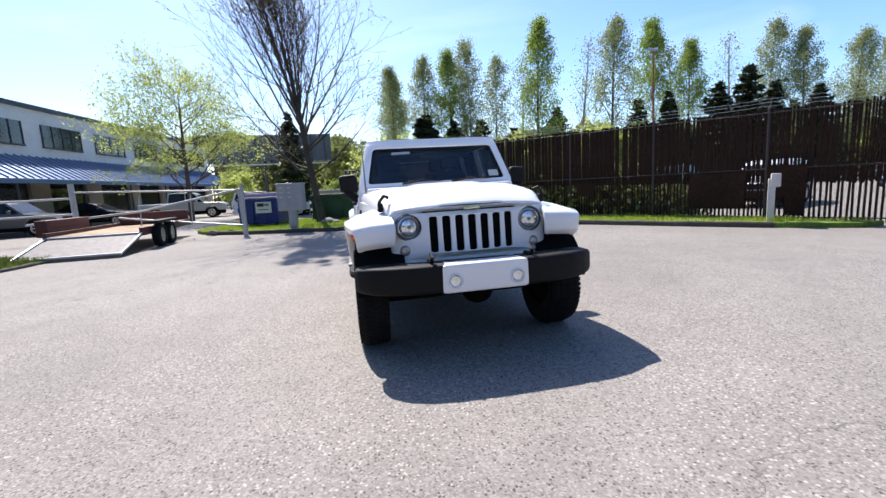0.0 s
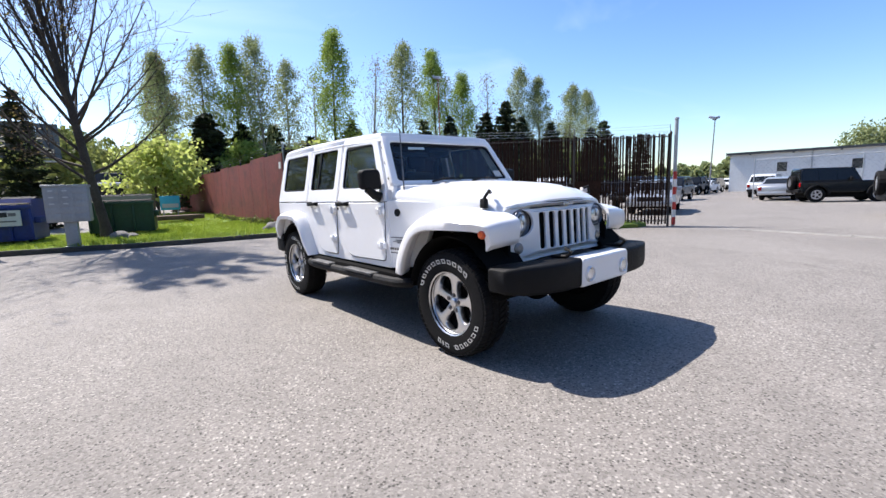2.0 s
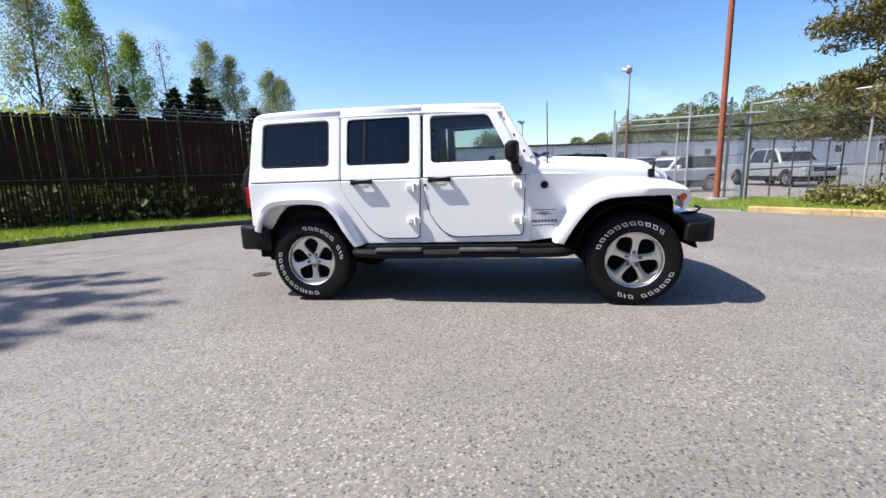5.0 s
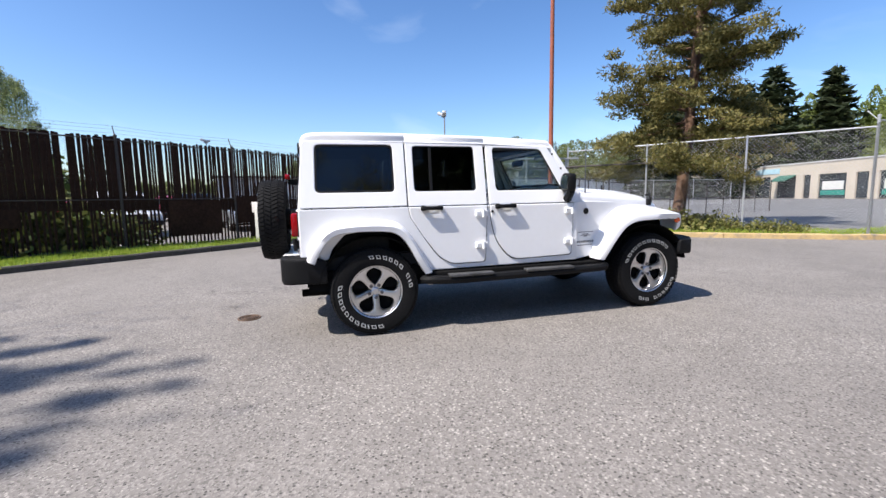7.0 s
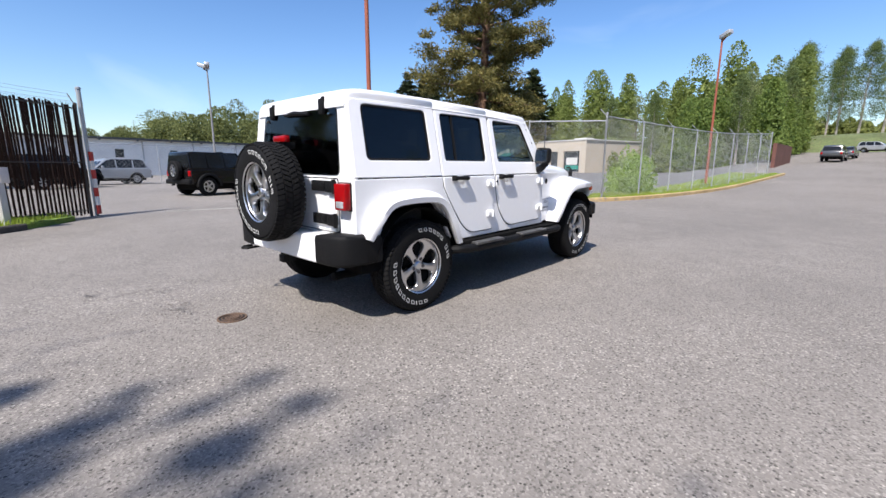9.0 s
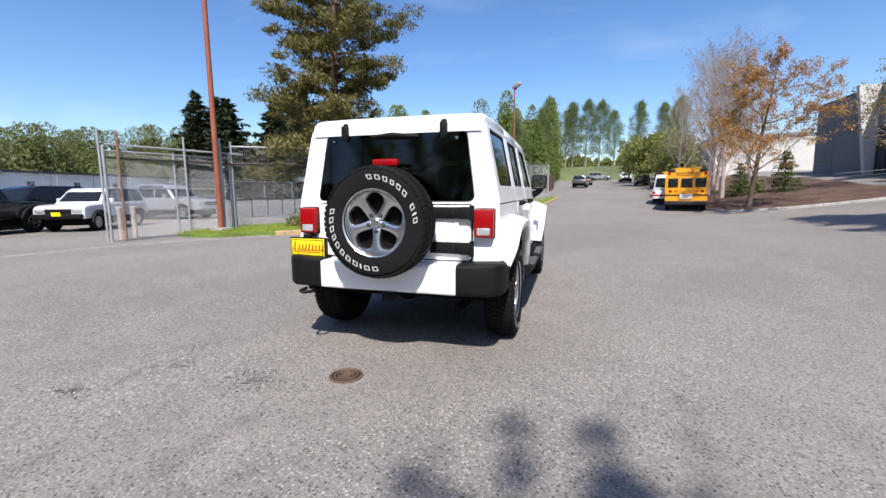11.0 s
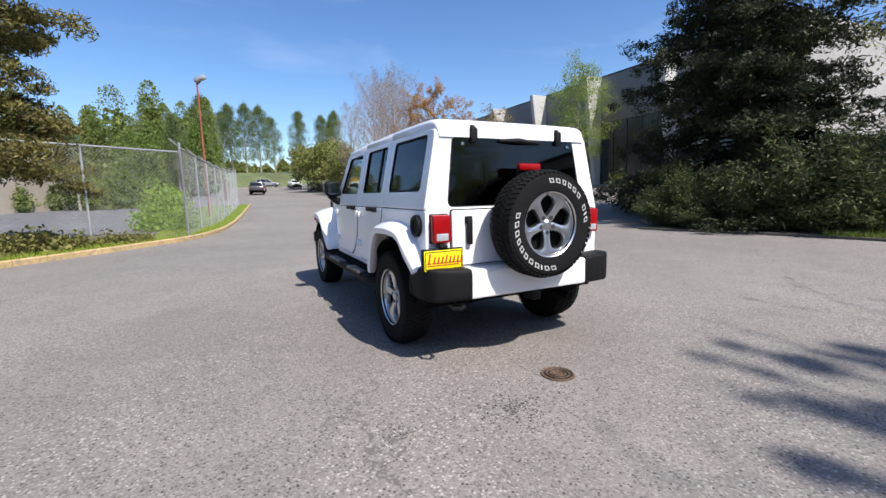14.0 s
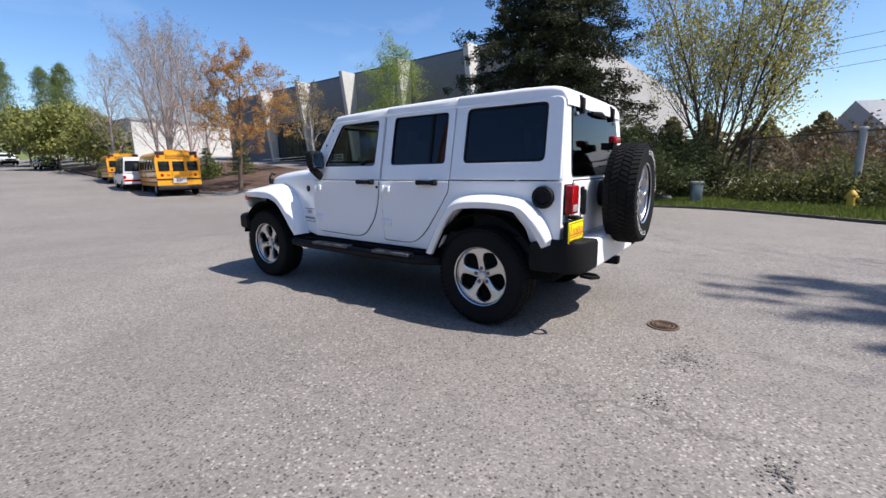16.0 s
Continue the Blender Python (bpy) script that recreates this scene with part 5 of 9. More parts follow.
        # mirror
        mirror = part("mirror", plate([rounded([(0.0, -0.085), (0.20, -0.085), (0.21, 0.09), (0.02, 0.10)], 0.045)], 0.10, 0.028, lambda u, v, w, s=s: (s * (0.765 + u * 0.93), -0.475 - w * 0.9 + u * 0.12, 1.345 + v)), BLACK_PLASTIC, car, "black door mirror")
        part("mirror_glass", plate([rounded([(0.02, -0.065), (0.185, -0.065), (0.19, 0.07), (0.035, 0.075)], 0.035)], 0.004, 0.001, lambda u, v, w, s=s: (s * (0.765 + u * 0.93), -0.421 + u * 0.12 + w, 1.345 + v)), CHROME, mirror)
        part("arm", tube([(s * 0.785, -0.50, 1.19), (s * 0.83, -0.485, 1.21), (s * 0.90, -0.475, 1.27)], [0.045, 0.04, 0.035], 8), BLACK_PLASTIC, mirror)
        # step bar
        line = smooth_line([(s * 0.80, 1.03, 0.47), (s * 0.87, 0.96, 0.475), (s * 0.885, 0.70, 0.465), (s * 0.885, 0.0, 0.47), (s * 0.885, -0.70, 0.475), (s * 0.87, -0.88, 0.48), (s * 0.80, -0.95, 0.475)], 3)
        step_bar = part("side_step", tube(line, 0.042, 10), BLACK_PLASTIC, car, "black side step with grey tread pads")
        for y0, y1 in ((0.36, 0.80), (-0.50, 0.02)):
            part("tread_pad", boxes((s * 0.885 - 0.05, s * 0.885 + 0.055, y0, y1, 0.495, 0.522), bevel=0.008), mat("step_tread", (0.10, 0.10, 0.10), 0.55, metal=0.5, vary=0.5, scale=18), step_bar)
        for y in (-0.6, 0.2, 0.85):
            part("bracket", boxes((*sorted((s * 0.70, s * 0.86)), y - 0.02, y + 0.02, 0.44, 0.475), bevel=0.004), BLACK_PLASTIC, step_bar)
        # rear quarter of the hard top
        top = [(2.09, 1.156), (2.055, 1.742), (1.15, 1.742), (1.15, 1.156)]
        hole = [(1.952, 1.288), (1.940, 1.708), (1.258, 1.712), (1.258, 1.286)]
        q = part("quarter_panel", plate([rounded(top, [0.02, 0.06, 0.02, 0.01]), rounded(hole, 0.045)], 0.045, 0.008, side_place(s, -0.018)), WHITE, car)
        part("window", plate([rounded(hole, 0.045)], 0.006, 0.001, side_place(s, -0.012)), TINTED, q)
        part("window_trim", plate([rounded(hole, 0.045), rounded([(1.935, 1.305), (1.925, 1.693), (1.272, 1.697), (1.272, 1.303)], 0.04)], 0.012, 0.002, side_place(s, -0.006)), BLACK_PLASTIC, q)
    for s in (-1, 1):
        pillar = [(-0.300, 1.738), (-0.385, 1.738), (-0.665, 1.262), (-0.64, 1.150), (-0.540, 1.150), (-0.520, 1.300)]
        part("door_pillar", plate([rounded(pillar, 0.015, 2)], 0.04, 0.006, side_place(s, -0.038)), WHITE, car)
    # fuel filler on the left
    part("fuel_filler", revolve([(0.0, -0.004), (0.045, -0.002), (0.055, 0.012), (0.075, 0.016), (0.082, 0.004), (0.082, -0.02)], 26), BLACK_PLASTIC, car, "round black fuel filler", Matrix.Translation((0.806, 1.965, 1.035)))

    # windscreen
    def screen(u, v, w):
        return (u, -0.635 + 0.53 * v - 0.84 * w, 1.283 + 0.848 * v + 0.53 * w)
    outer = rounded([(-0.755, 0.0), (0.755, 0.0), (0.665, 0.545), (-0.665, 0.545)], 0.04)
    inner = rounded([(-0.680, 0.045), (0.680, 0.045), (0.605, 0.475), (-0.605, 0.475)], 0.04)
    fr = part("windscreen_frame", plate([outer, inner], 0.05, 0.012, screen), WHITE, car)
    part("windscreen", plate([inner], 0.006, 0.001, screen), CLEAR, fr, "clear sloping windscreen")
    part("screen_trim", plate([inner, rounded([(-0.655, 0.07), (0.655, 0.07), (0.585, 0.445), (-0.585, 0.445)], 0.035)], 0.012, 0.002, lambda u, v, w: screen(u, v, w + 0.006)), BLACK_PLASTIC, fr)
    part("price_sticker", plate([rounded([(0.53, 0.075), (0.63, 0.075), (0.625, 0.15), (0.525, 0.15)], 0.005)], 0.003, 0.001, lambda u, v, w: screen(u, v, w + 0.012)), LETTER, fr, "small white sticker")
    part("top_sticker", plate([rounded([(-0.43, 0.395), (-0.24, 0.40), (-0.24, 0.43), (-0.42, 0.425)], 0.004)], 0.003, 0.001, lambda u, v, w: screen(u, v, w + 0.012)), mat("pale_sticker", (0.42, 0.50, 0.52), 0.4), fr)
    for s in (-1, 1):
        for k in range(3):
            v = 0.08 + 0.17 * k
            part("screen_bolt", revolve([(0.0, 0.008), (0.012, 0.006), (0.014, 0.0)], 10), BLACK_PLASTIC, fr, "", Matrix.Translation((s * (0.742 - 0.16 * v), -0.60 + 0.5 * v, 1.285 + 0.848 * v)) @ pose(0, 0, 0, 0, 0, 0 if s > 0 else 180))
    for a, b in (((-0.36, -0.70, 1.315), (0.02, -0.645, 1.335)), ((0.12, -0.70, 1.315), (0.52, -0.645, 1.335))):
        part("wiper", tube([a, ((a[0] + b[0]) / 2, (a[1] + b[1]) / 2 + 0.012, 1.345), b], 0.011, 6), BLACK_PLASTIC, car)
    part("antenna", tube([(-0.71, -0.76, 1.20), (-0.72, -0.75, 1.76)], [0.007, 0.004], 6), GREY_ALLOY, car)

    # hard top roof
    rows = []
    for y, dz, dx, end in ((-0.375, -0.052, 0.0, 0.6), (-0.345, -0.044, 0, 1), (-0.20, -0.034, 0, 1), (0.348, -0.014, 0, 1), (0.352, -0.022, 0.004, 1), (0.362, -0.022, 0.004, 1), (0.366, -0.012, 0, 1), (1.135, 0.0, 0, 1), (1.139, -0.008, 0.003, 1), (1.147, -0.008, 0.003, 1), (1.151, 0.002, 0, 1), (1.70, 0.002, 0, 1), (1.88, -0.002, 0.0, 1), (1.96, -0.008, 0.0, 1), (2.01, -0.016, 0.001, 0.98), (2.040, -0.024, 0.003, 0.88), (2.058, -0.034, 0.008, 0.65), (2.066, -0.046, 0.012, 0.40), (2.066, -0.062, 0.014, 0.15)):
        row = []
        for x, z in ((0.664, 1.728), (0.669, 1.786), (0.663, 1.808), (0.642, 1.822), (0.57, 1.828), (0.40, 1.831), (0.15, 1.832)):
            row.append((x - dx, y, 1.728 + (z - 1.728) * end + dz))
        rows.append([(-a, b, c) for a, b, c in row] + [(a, b, c) for a, b, c in reversed(row)])
    part("hard_top", loft(rows), WHITE, car, "white removable hard top roof", sharp=45)
    for s in (-1, 1):
        part("gutter", tube([(s * 0.672, -0.36, 1.702), (s * 0.674, 0.35, 1.732), (s * 0.672, 1.97, 1.742)], [0.011, 0.011, 0.003], 6), WHITE, car)
    part("headliner", boxes((-0.63, 0.63, -0.33, 2.0, 1.70, 1.712)), CLOTH, car)

    # tail: tailgate, glass, lamps
    def back_(u, v, w):
        return (u, 2.098 - 0.055 * max(0, v - 1.15) / 0.6 + w, v)
    body = rounded([(-0.785, 0.70), (0.785, 0.70), (0.785, 1.15), (0.735, 1.42), (0.672, 1.70), (0.60, 1.748), (-0.60, 1.748), (-0.672, 1.70), (-0.735, 1.42), (-0.785, 1.15)], [0.02, 0.02, 0.02, 0, 0.05, 0.05, 0.05, 0.05, 0, 0.02])
    win = rounded([(-0.615, 1.175), (0.615, 1.175), (0.545, 1.69), (-0.545, 1.69)], 0.05)
    part("tail_panel", plate([body, win], 0.05, 0.014, lambda u, v, w: back_(u, v, w - 0.02)), WHITE, car)
    part("rear_window", plate([win], 0.012, 0.003, lambda u, v, w: back_(u, v, w + 0.006)), TINTED, car, "dark tinted rear glass")
    part("window_backing", boxes((-0.60, 0.60, 2.0, 2.01, 1.0, 1.17)), CLOTH, car)
    tg = part("tailgate", plate([rounded([(-0.595, 0.735), (0.595, 0.735), (0.595, 1.145), (-0.595, 1.145)], 0.025)], 0.03, 0.008, lambda u, v, w: back_(u, v, w + 0.012)), WHITE, car)
    part("tailgate_seal", plate([rounded([(-0.606, 0.725), (0.606, 0.725), (0.606, 1.155), (-0.606, 1.155)], 0.03)], 0.02, 0.002, lambda u, v, w: back_(u, v, w - 0.004)), DARK, tg)
    part("handle", boxes((0.445, 0.485, 2.13, 2.16, 0.89, 1.08), (0.45, 0.48, 2.11, 2.14, 1.03, 1.07), (0.45, 0.48, 2.11, 2.14, 0.90, 0.94), (0.435, 0.495, 2.12, 2.14, 1.045, 1.10), bevel=0.008), BLACK_PLASTIC, tg, "black tailgate handle")
    for z in (1.09, 0.83):
        bm = boxes((-0.60, -0.30, 2.115, 2.150, z - 0.042, z + 0.042), (-0.605, -0.515, 2.15, 2.165, z - 0.045, z + 0.045), (-0.49, -0.44, 2.15, 2.163, z - 0.03, z + 0.03), bevel=0.007)
        bm = tube([(-0.607, 2.15, z - 0.055), (-0.607, 2.15, z + 0.055)], 0.017, 8, bm)
        part("hinge", bm, BLACK_PLASTIC, tg, "black tailgate hinge")
    part("spare_carrier", tube([(-0.01, 2.10, 1.03), (-0.01, 2.30, 1.03)], 0.11, 14), BLACK_PLASTIC, car)
    for s in (-1, 1):
        lamp = part("tail_lamp", boxes((s * 0.69 - 0.068, s * 0.69 + 0.068, 2.09, 2.165, 0.915, 1.118), bevel=0.014), RED_LENS, car, "red tail lamp with clear reversing light")
        part("reverse_light", boxes((s * 0.69 - 0.047, s * 0.69 + 0.047, 2.15, 2.168, 0.932, 0.985), bevel=0.006), CLEAR_LENS, lamp)
        part("lamp_rim", boxes((s * 0.69 - 0.074, s * 0.69 + 0.074, 2.08, 2.115, 0.908, 1.125), bevel=0.01), BLACK_PLASTIC, lamp)
        part("glass_hinge", boxes((s * 0.385 - 0.027, s * 0.385 + 0.027, 2.045, 2.092, 1.640, 1.755), (s * 0.385 - 0.02, s * 0.385 + 0.02, 2.03, 2.07, 1.72, 1.775), bevel=0.009), BLACK_PLASTIC, car)
        part("glass_stay", revolve([(0.0, 0.012), (0.013, 0.01), (0.014, 0.0)], 12), CHROME, car, "", Matrix.Translation((s * 0.48, 2.072, 1.632)) @ pose(0, 0, 0, 0, 0, 90))
    part("rear_wiper", tube([(-0.20, 2.075, 1.655), (0.0, 2.09, 1.668), (0.17, 2.078, 1.664)], [0.012, 0.022, 0.012], 8), BLACK_PLASTIC, car)
    bl = part("brake_light", boxes((-0.095, 0.095, 2.19, 2.24, 1.432, 1.485), bevel=0.012), RED_LENS, car, "high red brake light")
    part("bracket", boxes((-0.05, 0.05, 2.12, 2.22, 1.38, 1.436), bevel=0.006), BLACK_PLASTIC, bl)
    plate_ = part("number_plate", boxes((0.545, 0.838, 2.165, 2.180, 0.722, 0.868), bevel=0.004), YELLOW_SIGN, car, "yellow dealer plate with red lettering bars and black surround")
    part("plate_frame", boxes((0.535, 0.848, 2.14, 2.172, 0.712, 0.878), bevel=0.006), BLACK_PLASTIC, plate_)
    bm = bmesh.new()
    for k, (x, h) in enumerate(((0.81, 0.075), (0.772, 0.05), (0.742, 0.05), (0.712, 0.05), (0.682, 0.06), (0.652, 0.05), (0.622, 0.05), (0.592, 0.05), (0.564, 0.045))):
        slant = 0.012
        bm.faces.new([bm.verts.new((x + a, 2.1815, 0.772 + b)) for a, b in ((0.003, 0), (-0.009, 0), (-0.009 - slant, h), (0.003 - slant, h))])
        bm.faces.new([bm.verts.new((x + a, 2.1815, 0.772 + b)) for a, b in ((0.008, 0), (-0.020, 0), (-0.020, 0.008), (0.008, 0.008))])
    bm.faces.new([bm.verts.new(p) for p in ((0.815, 2.1815, 0.757), (0.575, 2.1815, 0.757), (0.575, 2.1815, 0.763), (0.815, 2.1815, 0.763))])
    part("plate_lettering", bm, RED_INK, plate_)
    bm = plate([rounded([(0.552, 0.729), (0.831, 0.729), (0.831, 0.861), (0.552, 0.861)], 0.004), rounded([(0.557, 0.734), (0.826, 0.734), (0.826, 0.856), (0.557, 0.856)], 0.004)], 0.002, 0.0005, lambda u, v, w: (u, 2.181 + w, v))
    part("plate_border", bm, BLACK_PLASTIC, plate_)
    part("plate_lamp", boxes((0.66, 0.72, 2.12, 2.19, 0.88, 0.905), bevel=0.01), BLACK_PLASTIC, plate_)

    # bumpers
    def bumper(rows):
        return loft(rows, closed=True)

    def ring(x, y0, y1, z0, z1, r=0.03):
        return [(x, a, b) for a, b in rounded([(y0, z0), (y1, z0), (y1, z1), (y0, z1)], r, 3)]
    for s in (-1, 1):
        rows = [ring(s * x, y0, y1, z0, z1) for x, y0, y1, z0, z1 in ((0.27, -1.98, -2.205, 0.530, 0.730), (0.45, -1.97, -2.205, 0.530, 0.730), (0.62, -1.93, -2.175, 0.535, 0.730), (0.75, -1.88, -2.12, 0.540, 0.728), (0.83, -1.86, -2.05, 0.550, 0.718), (0.852, -1.88, -2.02, 0.565, 0.705))]
        part("front_bumper_end", bumper(rows), BLACK_PLASTIC, car, "matt black bumper end", sharp=40)
        part("tow_hook", tube([(s * 0.35, -2.0, 0.735), (s * 0.35, -2.12, 0.745), (s * 0.35, -2.16, 0.78), (s * 0.35, -2.11, 0.80)], 0.014, 6), BLACK_PLASTIC, car)
        c = (s * 0.214, -2.215, 0.613)
        fog = part("fog_lamp", revolve([(0.0, 0.01), (0.035, 0.006), (0.044, -0.004), (0.046, -0.02), (0.0, -0.02)], 20), CLEAR_LENS, car, "round fog lamp", Matrix.Translation(c) @ pose(0, 0, 0, 0, 0, -90))
        part("bezel", revolve([(0.042, 0.006), (0.050, 0.014), (0.058, 0.002), (0.058, -0.01)], 20), WHITE, fog)
        rows = [ring(s * x, y0, y1, z0, z1) for x, y0, y1, z0, z1 in ((0.525, 2.06, 2.285, 0.50, 0.725), (0.66, 2.06, 2.28, 0.50, 0.735), (0.76, 2.03, 2.265, 0.50, 0.74), (0.815, 1.96, 2.22, 0.505, 0.738), (0.838, 1.90, 2.14, 0.51, 0.72), (0.842, 1.89, 2.05, 0.515, 0.71))]
        part("rear_bumper_end", bumper(rows), BLACK_PLASTIC, car, "matt black bumper end", sharp=40)
        part("rear_bumper_return", boxes((*sorted((s * 0.80, s * 0.835)), 1.885, 2.06, 0.50, 0.70), bevel=0.012), BLACK_PLASTIC, car)
    part("front_bumper_centre", plate([rounded([(-0.302, 0.525), (0.302, 0.525), (0.298, 0.730), (-0.298, 0.730)], 0.035)], 0.16, 0.02, lambda u, v, w: (u, -2.135 + w * 0.98, v)), WHITE, car, "white bumper insert")
    part("bumper_beam", boxes((-0.30, 0.30, -2.12, -1.80, 0.50, 0.70), bevel=0.03), BLACK_PLASTIC, car)
    part("rear_bumper_centre", plate([rounded([(-0.528, 0.50), (0.528, 0.50), (0.528, 0.715), (-0.528, 0.715)], 0.02)], 0.19, 0.02, lambda u, v, w: (u, 2.185 + w, v)), WHITE, car, "white bumper insert")
    part("rear_tow_hook", tube([(0.60, 2.16, 0.47), (0.60, 2.30, 0.465), (0.645, 2.335, 0.465), (0.69, 2.30, 0.465), (0.69, 2.22, 0.47)], 0.014, 6), BLACK_PLASTIC, car)
    part("hitch", boxes((-0.06, 0.02, 2.18, 2.30, 0.43, 0.495), bevel=0.008), BLACK_PLASTIC, car)

    # cabin
    for x in (-0.36, 0.36):
        for y in (0.15, 1.05):
            seat = part("seat", boxes((x - 0.25, x + 0.25, y - 0.30, y + 0.22, 0.75, 0.95), bevel=0.05), CLOTH, car, "dark cloth seat")
            bm = plate([rounded([(-0.24, 0.0), (0.24, 0.0), (0.20, 0.62), (-0.20, 0.62)], 0.08)], 0.13, 0.04, lambda u, v, w, x=x, y=y: (x + u, y + 0.22 + 0.28 * v + w, 0.85 + v))
            part("backrest", bm, CLOTH, seat)
            bm = plate([rounded([(-0.12, 0.0), (0.12, 0.0), (0.11, 0.17), (-0.11, 0.17)], 0.05)], 0.09, 0.035, lambda u, v, w, x=x, y=y: (x + u, y + 0.41 + 0.1 * v + w, 1.50 + v))
            part("headrest", bm, CLOTH, seat)
    part("dashboard", boxes((-0.70, 0.70, -0.62, -0.30, 0.95, 1.24), bevel=0.06), CLOTH, car)
    bm = tube([(0.37 + 0.18 * math.cos(a), -0.16 - 0.05 * math.sin(a), 1.17 + 0.17 * math.sin(a)) for a in [2 * math.pi * k / 20 for k in range(21)]], 0.016, 6)
    part("steering_wheel", bm, BLACK_PLASTIC, car)
    part("inner_mirror", boxes((-0.13, 0.13, -0.36, -0.33, 1.56, 1.63), bevel=0.02), BLACK_PLASTIC, car)
    for y in (0.50, 1.22):
        part("roll_bar", tube(smooth_line([(-0.62, y, 0.9), (-0.60, y, 1.5), (-0.52, y, 1.66), (0.52, y, 1.66), (0.60, y, 1.5), (0.62, y, 0.9)], 3), 0.035, 8), CLOTH, car)
    part("cabin_floor", boxes((-0.74, 0.74, -0.6, 2.04, 0.60, 0.72)), CLOTH, car)
    part("cargo_cover", boxes((-0.70, 0.70, 1.32, 2.03, 0.72, 1.08)), CLOTH, car)
    # the body is WIDE times as broad as drawn; wheels and round lamps keep their shape
    def widen(ob):
        if ob.data in wheels:
            return
        if ob.location.length > 0:
            ob.location.x *= WIDE
            return
        ob.data.transform(Matrix.Diagonal((WIDE, 1, 1, 1)))
        for child in ob.children:
            widen(child)
    wheels = set(WHEEL_PARTS.values())
    for ob in car.children:
        widen(ob)
    car.matrix_basis = pose(*CAR_AT)
    return car


hero_car()

# ---- cars parked about ----
CAR_GLASS = mat("car_window_glass", (0.012, 0.014, 0.016), 0.08, spec=0.35, vary=0.2, scale=2)
PAINTS = dict(black=mat("black_car_paint", (0.006, 0.006, 0.0065), 0.25, spec=0.3, vary=0.1, coat=0.25), white=mat("white_fleet_paint", (0.72, 0.73, 0.73), 0.25, vary=0.02, coat=0.6),
              silver=mat("silver_car_paint", (0.42, 0.43, 0.44), 0.3, metal=0.5, vary=0.05, coat=0.5), grey=mat("grey_car_paint", (0.11, 0.115, 0.12), 0.25, metal=0.4, vary=0.05, coat=0.5),
              blue=mat("blue_car_paint", (0.02, 0.045, 0.12), 0.25, vary=0.05, coat=0.5), red=mat("red_car_paint", (0.25, 0.012, 0.015), 0.25, vary=0.05, coat=0.5))
SHAPES = {
    # side outlines of body and cabin, (along, height); front at +
    "suv": dict(L=4.6, W=1.86, body=[(-2.28, 0.42), (-2.30, 0.95), (-2.22, 1.08), (0.95, 1.04), (2.0, 0.93), (2.26, 0.80), (2.30, 0.42)], cabin=[(-2.22, 1.05), (-2.02, 1.62), (-1.7, 1.70), (0.0, 1.70), (0.35, 1.60), (1.05, 1.02)], wheels=(-1.38, 1.40), r=0.36),
    "boxy": dict(L=4.2, W=1.82, body=[(-1.95, 0.5), (-1.98, 1.10), (0.62, 1.12), (1.75, 1.06), (1.85, 0.95), (1.88, 0.5)], cabin=[(-1.97, 1.10), (-1.93, 1.78), (-1.8, 1.82), (0.30, 1.80), (0.62, 1.12)], wheels=(-1.25, 1.30), r=0.40),
    "compact": dict(L=4.2, W=1.80, body=[(-2.08, 0.50), (-2.10, 0.98), (-2.02, 1.10), (0.80, 1.08), (1.80, 1.02), (2.03, 0.94), (2.08, 0.50)], cabin=[(-2.04, 1.07), (-1.90, 1.58), (-1.70, 1.67), (0.25, 1.67), (0.45, 1.60), (1.05, 1.05)], wheels=(-1.30, 1.27), r=0.35),
    "sedan": dict(L=4.6, W=1.80, body=[(-2.3, 0.35), (-2.3, 0.85), (-2.1, 0.98), (0.9, 0.92), (2.1, 0.80), (2.28, 0.66), (2.3, 0.35)], cabin=[(-1.75, 0.95), (-1.0, 1.38), (-0.2, 1.44), (0.3, 1.36), (1.1, 0.90)], wheels=(-1.35, 1.40), r=0.32),
    "pickup": dict(L=5.6, W=1.95, body=[(-2.8, 0.5), (-2.8, 1.12), (0.9, 1.10), (2.4, 1.05), (2.72, 0.92), (2.75, 0.5)], cabin=[(-1.0, 1.10), (-0.9, 1.78), (-0.7, 1.84), (0.55, 1.82), (0.8, 1.74), (1.35, 1.08)], wheels=(-1.75, 1.75), r=0.38),
    "van": dict(L=5.4, W=2.0, body=[(-2.6, 0.4), (-2.62, 1.2), (1.5, 1.2), (2.5, 1.0), (2.65, 0.8), (2.65, 0.4)], cabin=[(-2.62, 1.19), (-2.55, 2.35), (-2.4, 2.45), (1.0, 2.42), (1.4, 2.2), (2.1, 1.1)], wheels=(-1.7, 1.7), r=0.36)}
MADE = {}


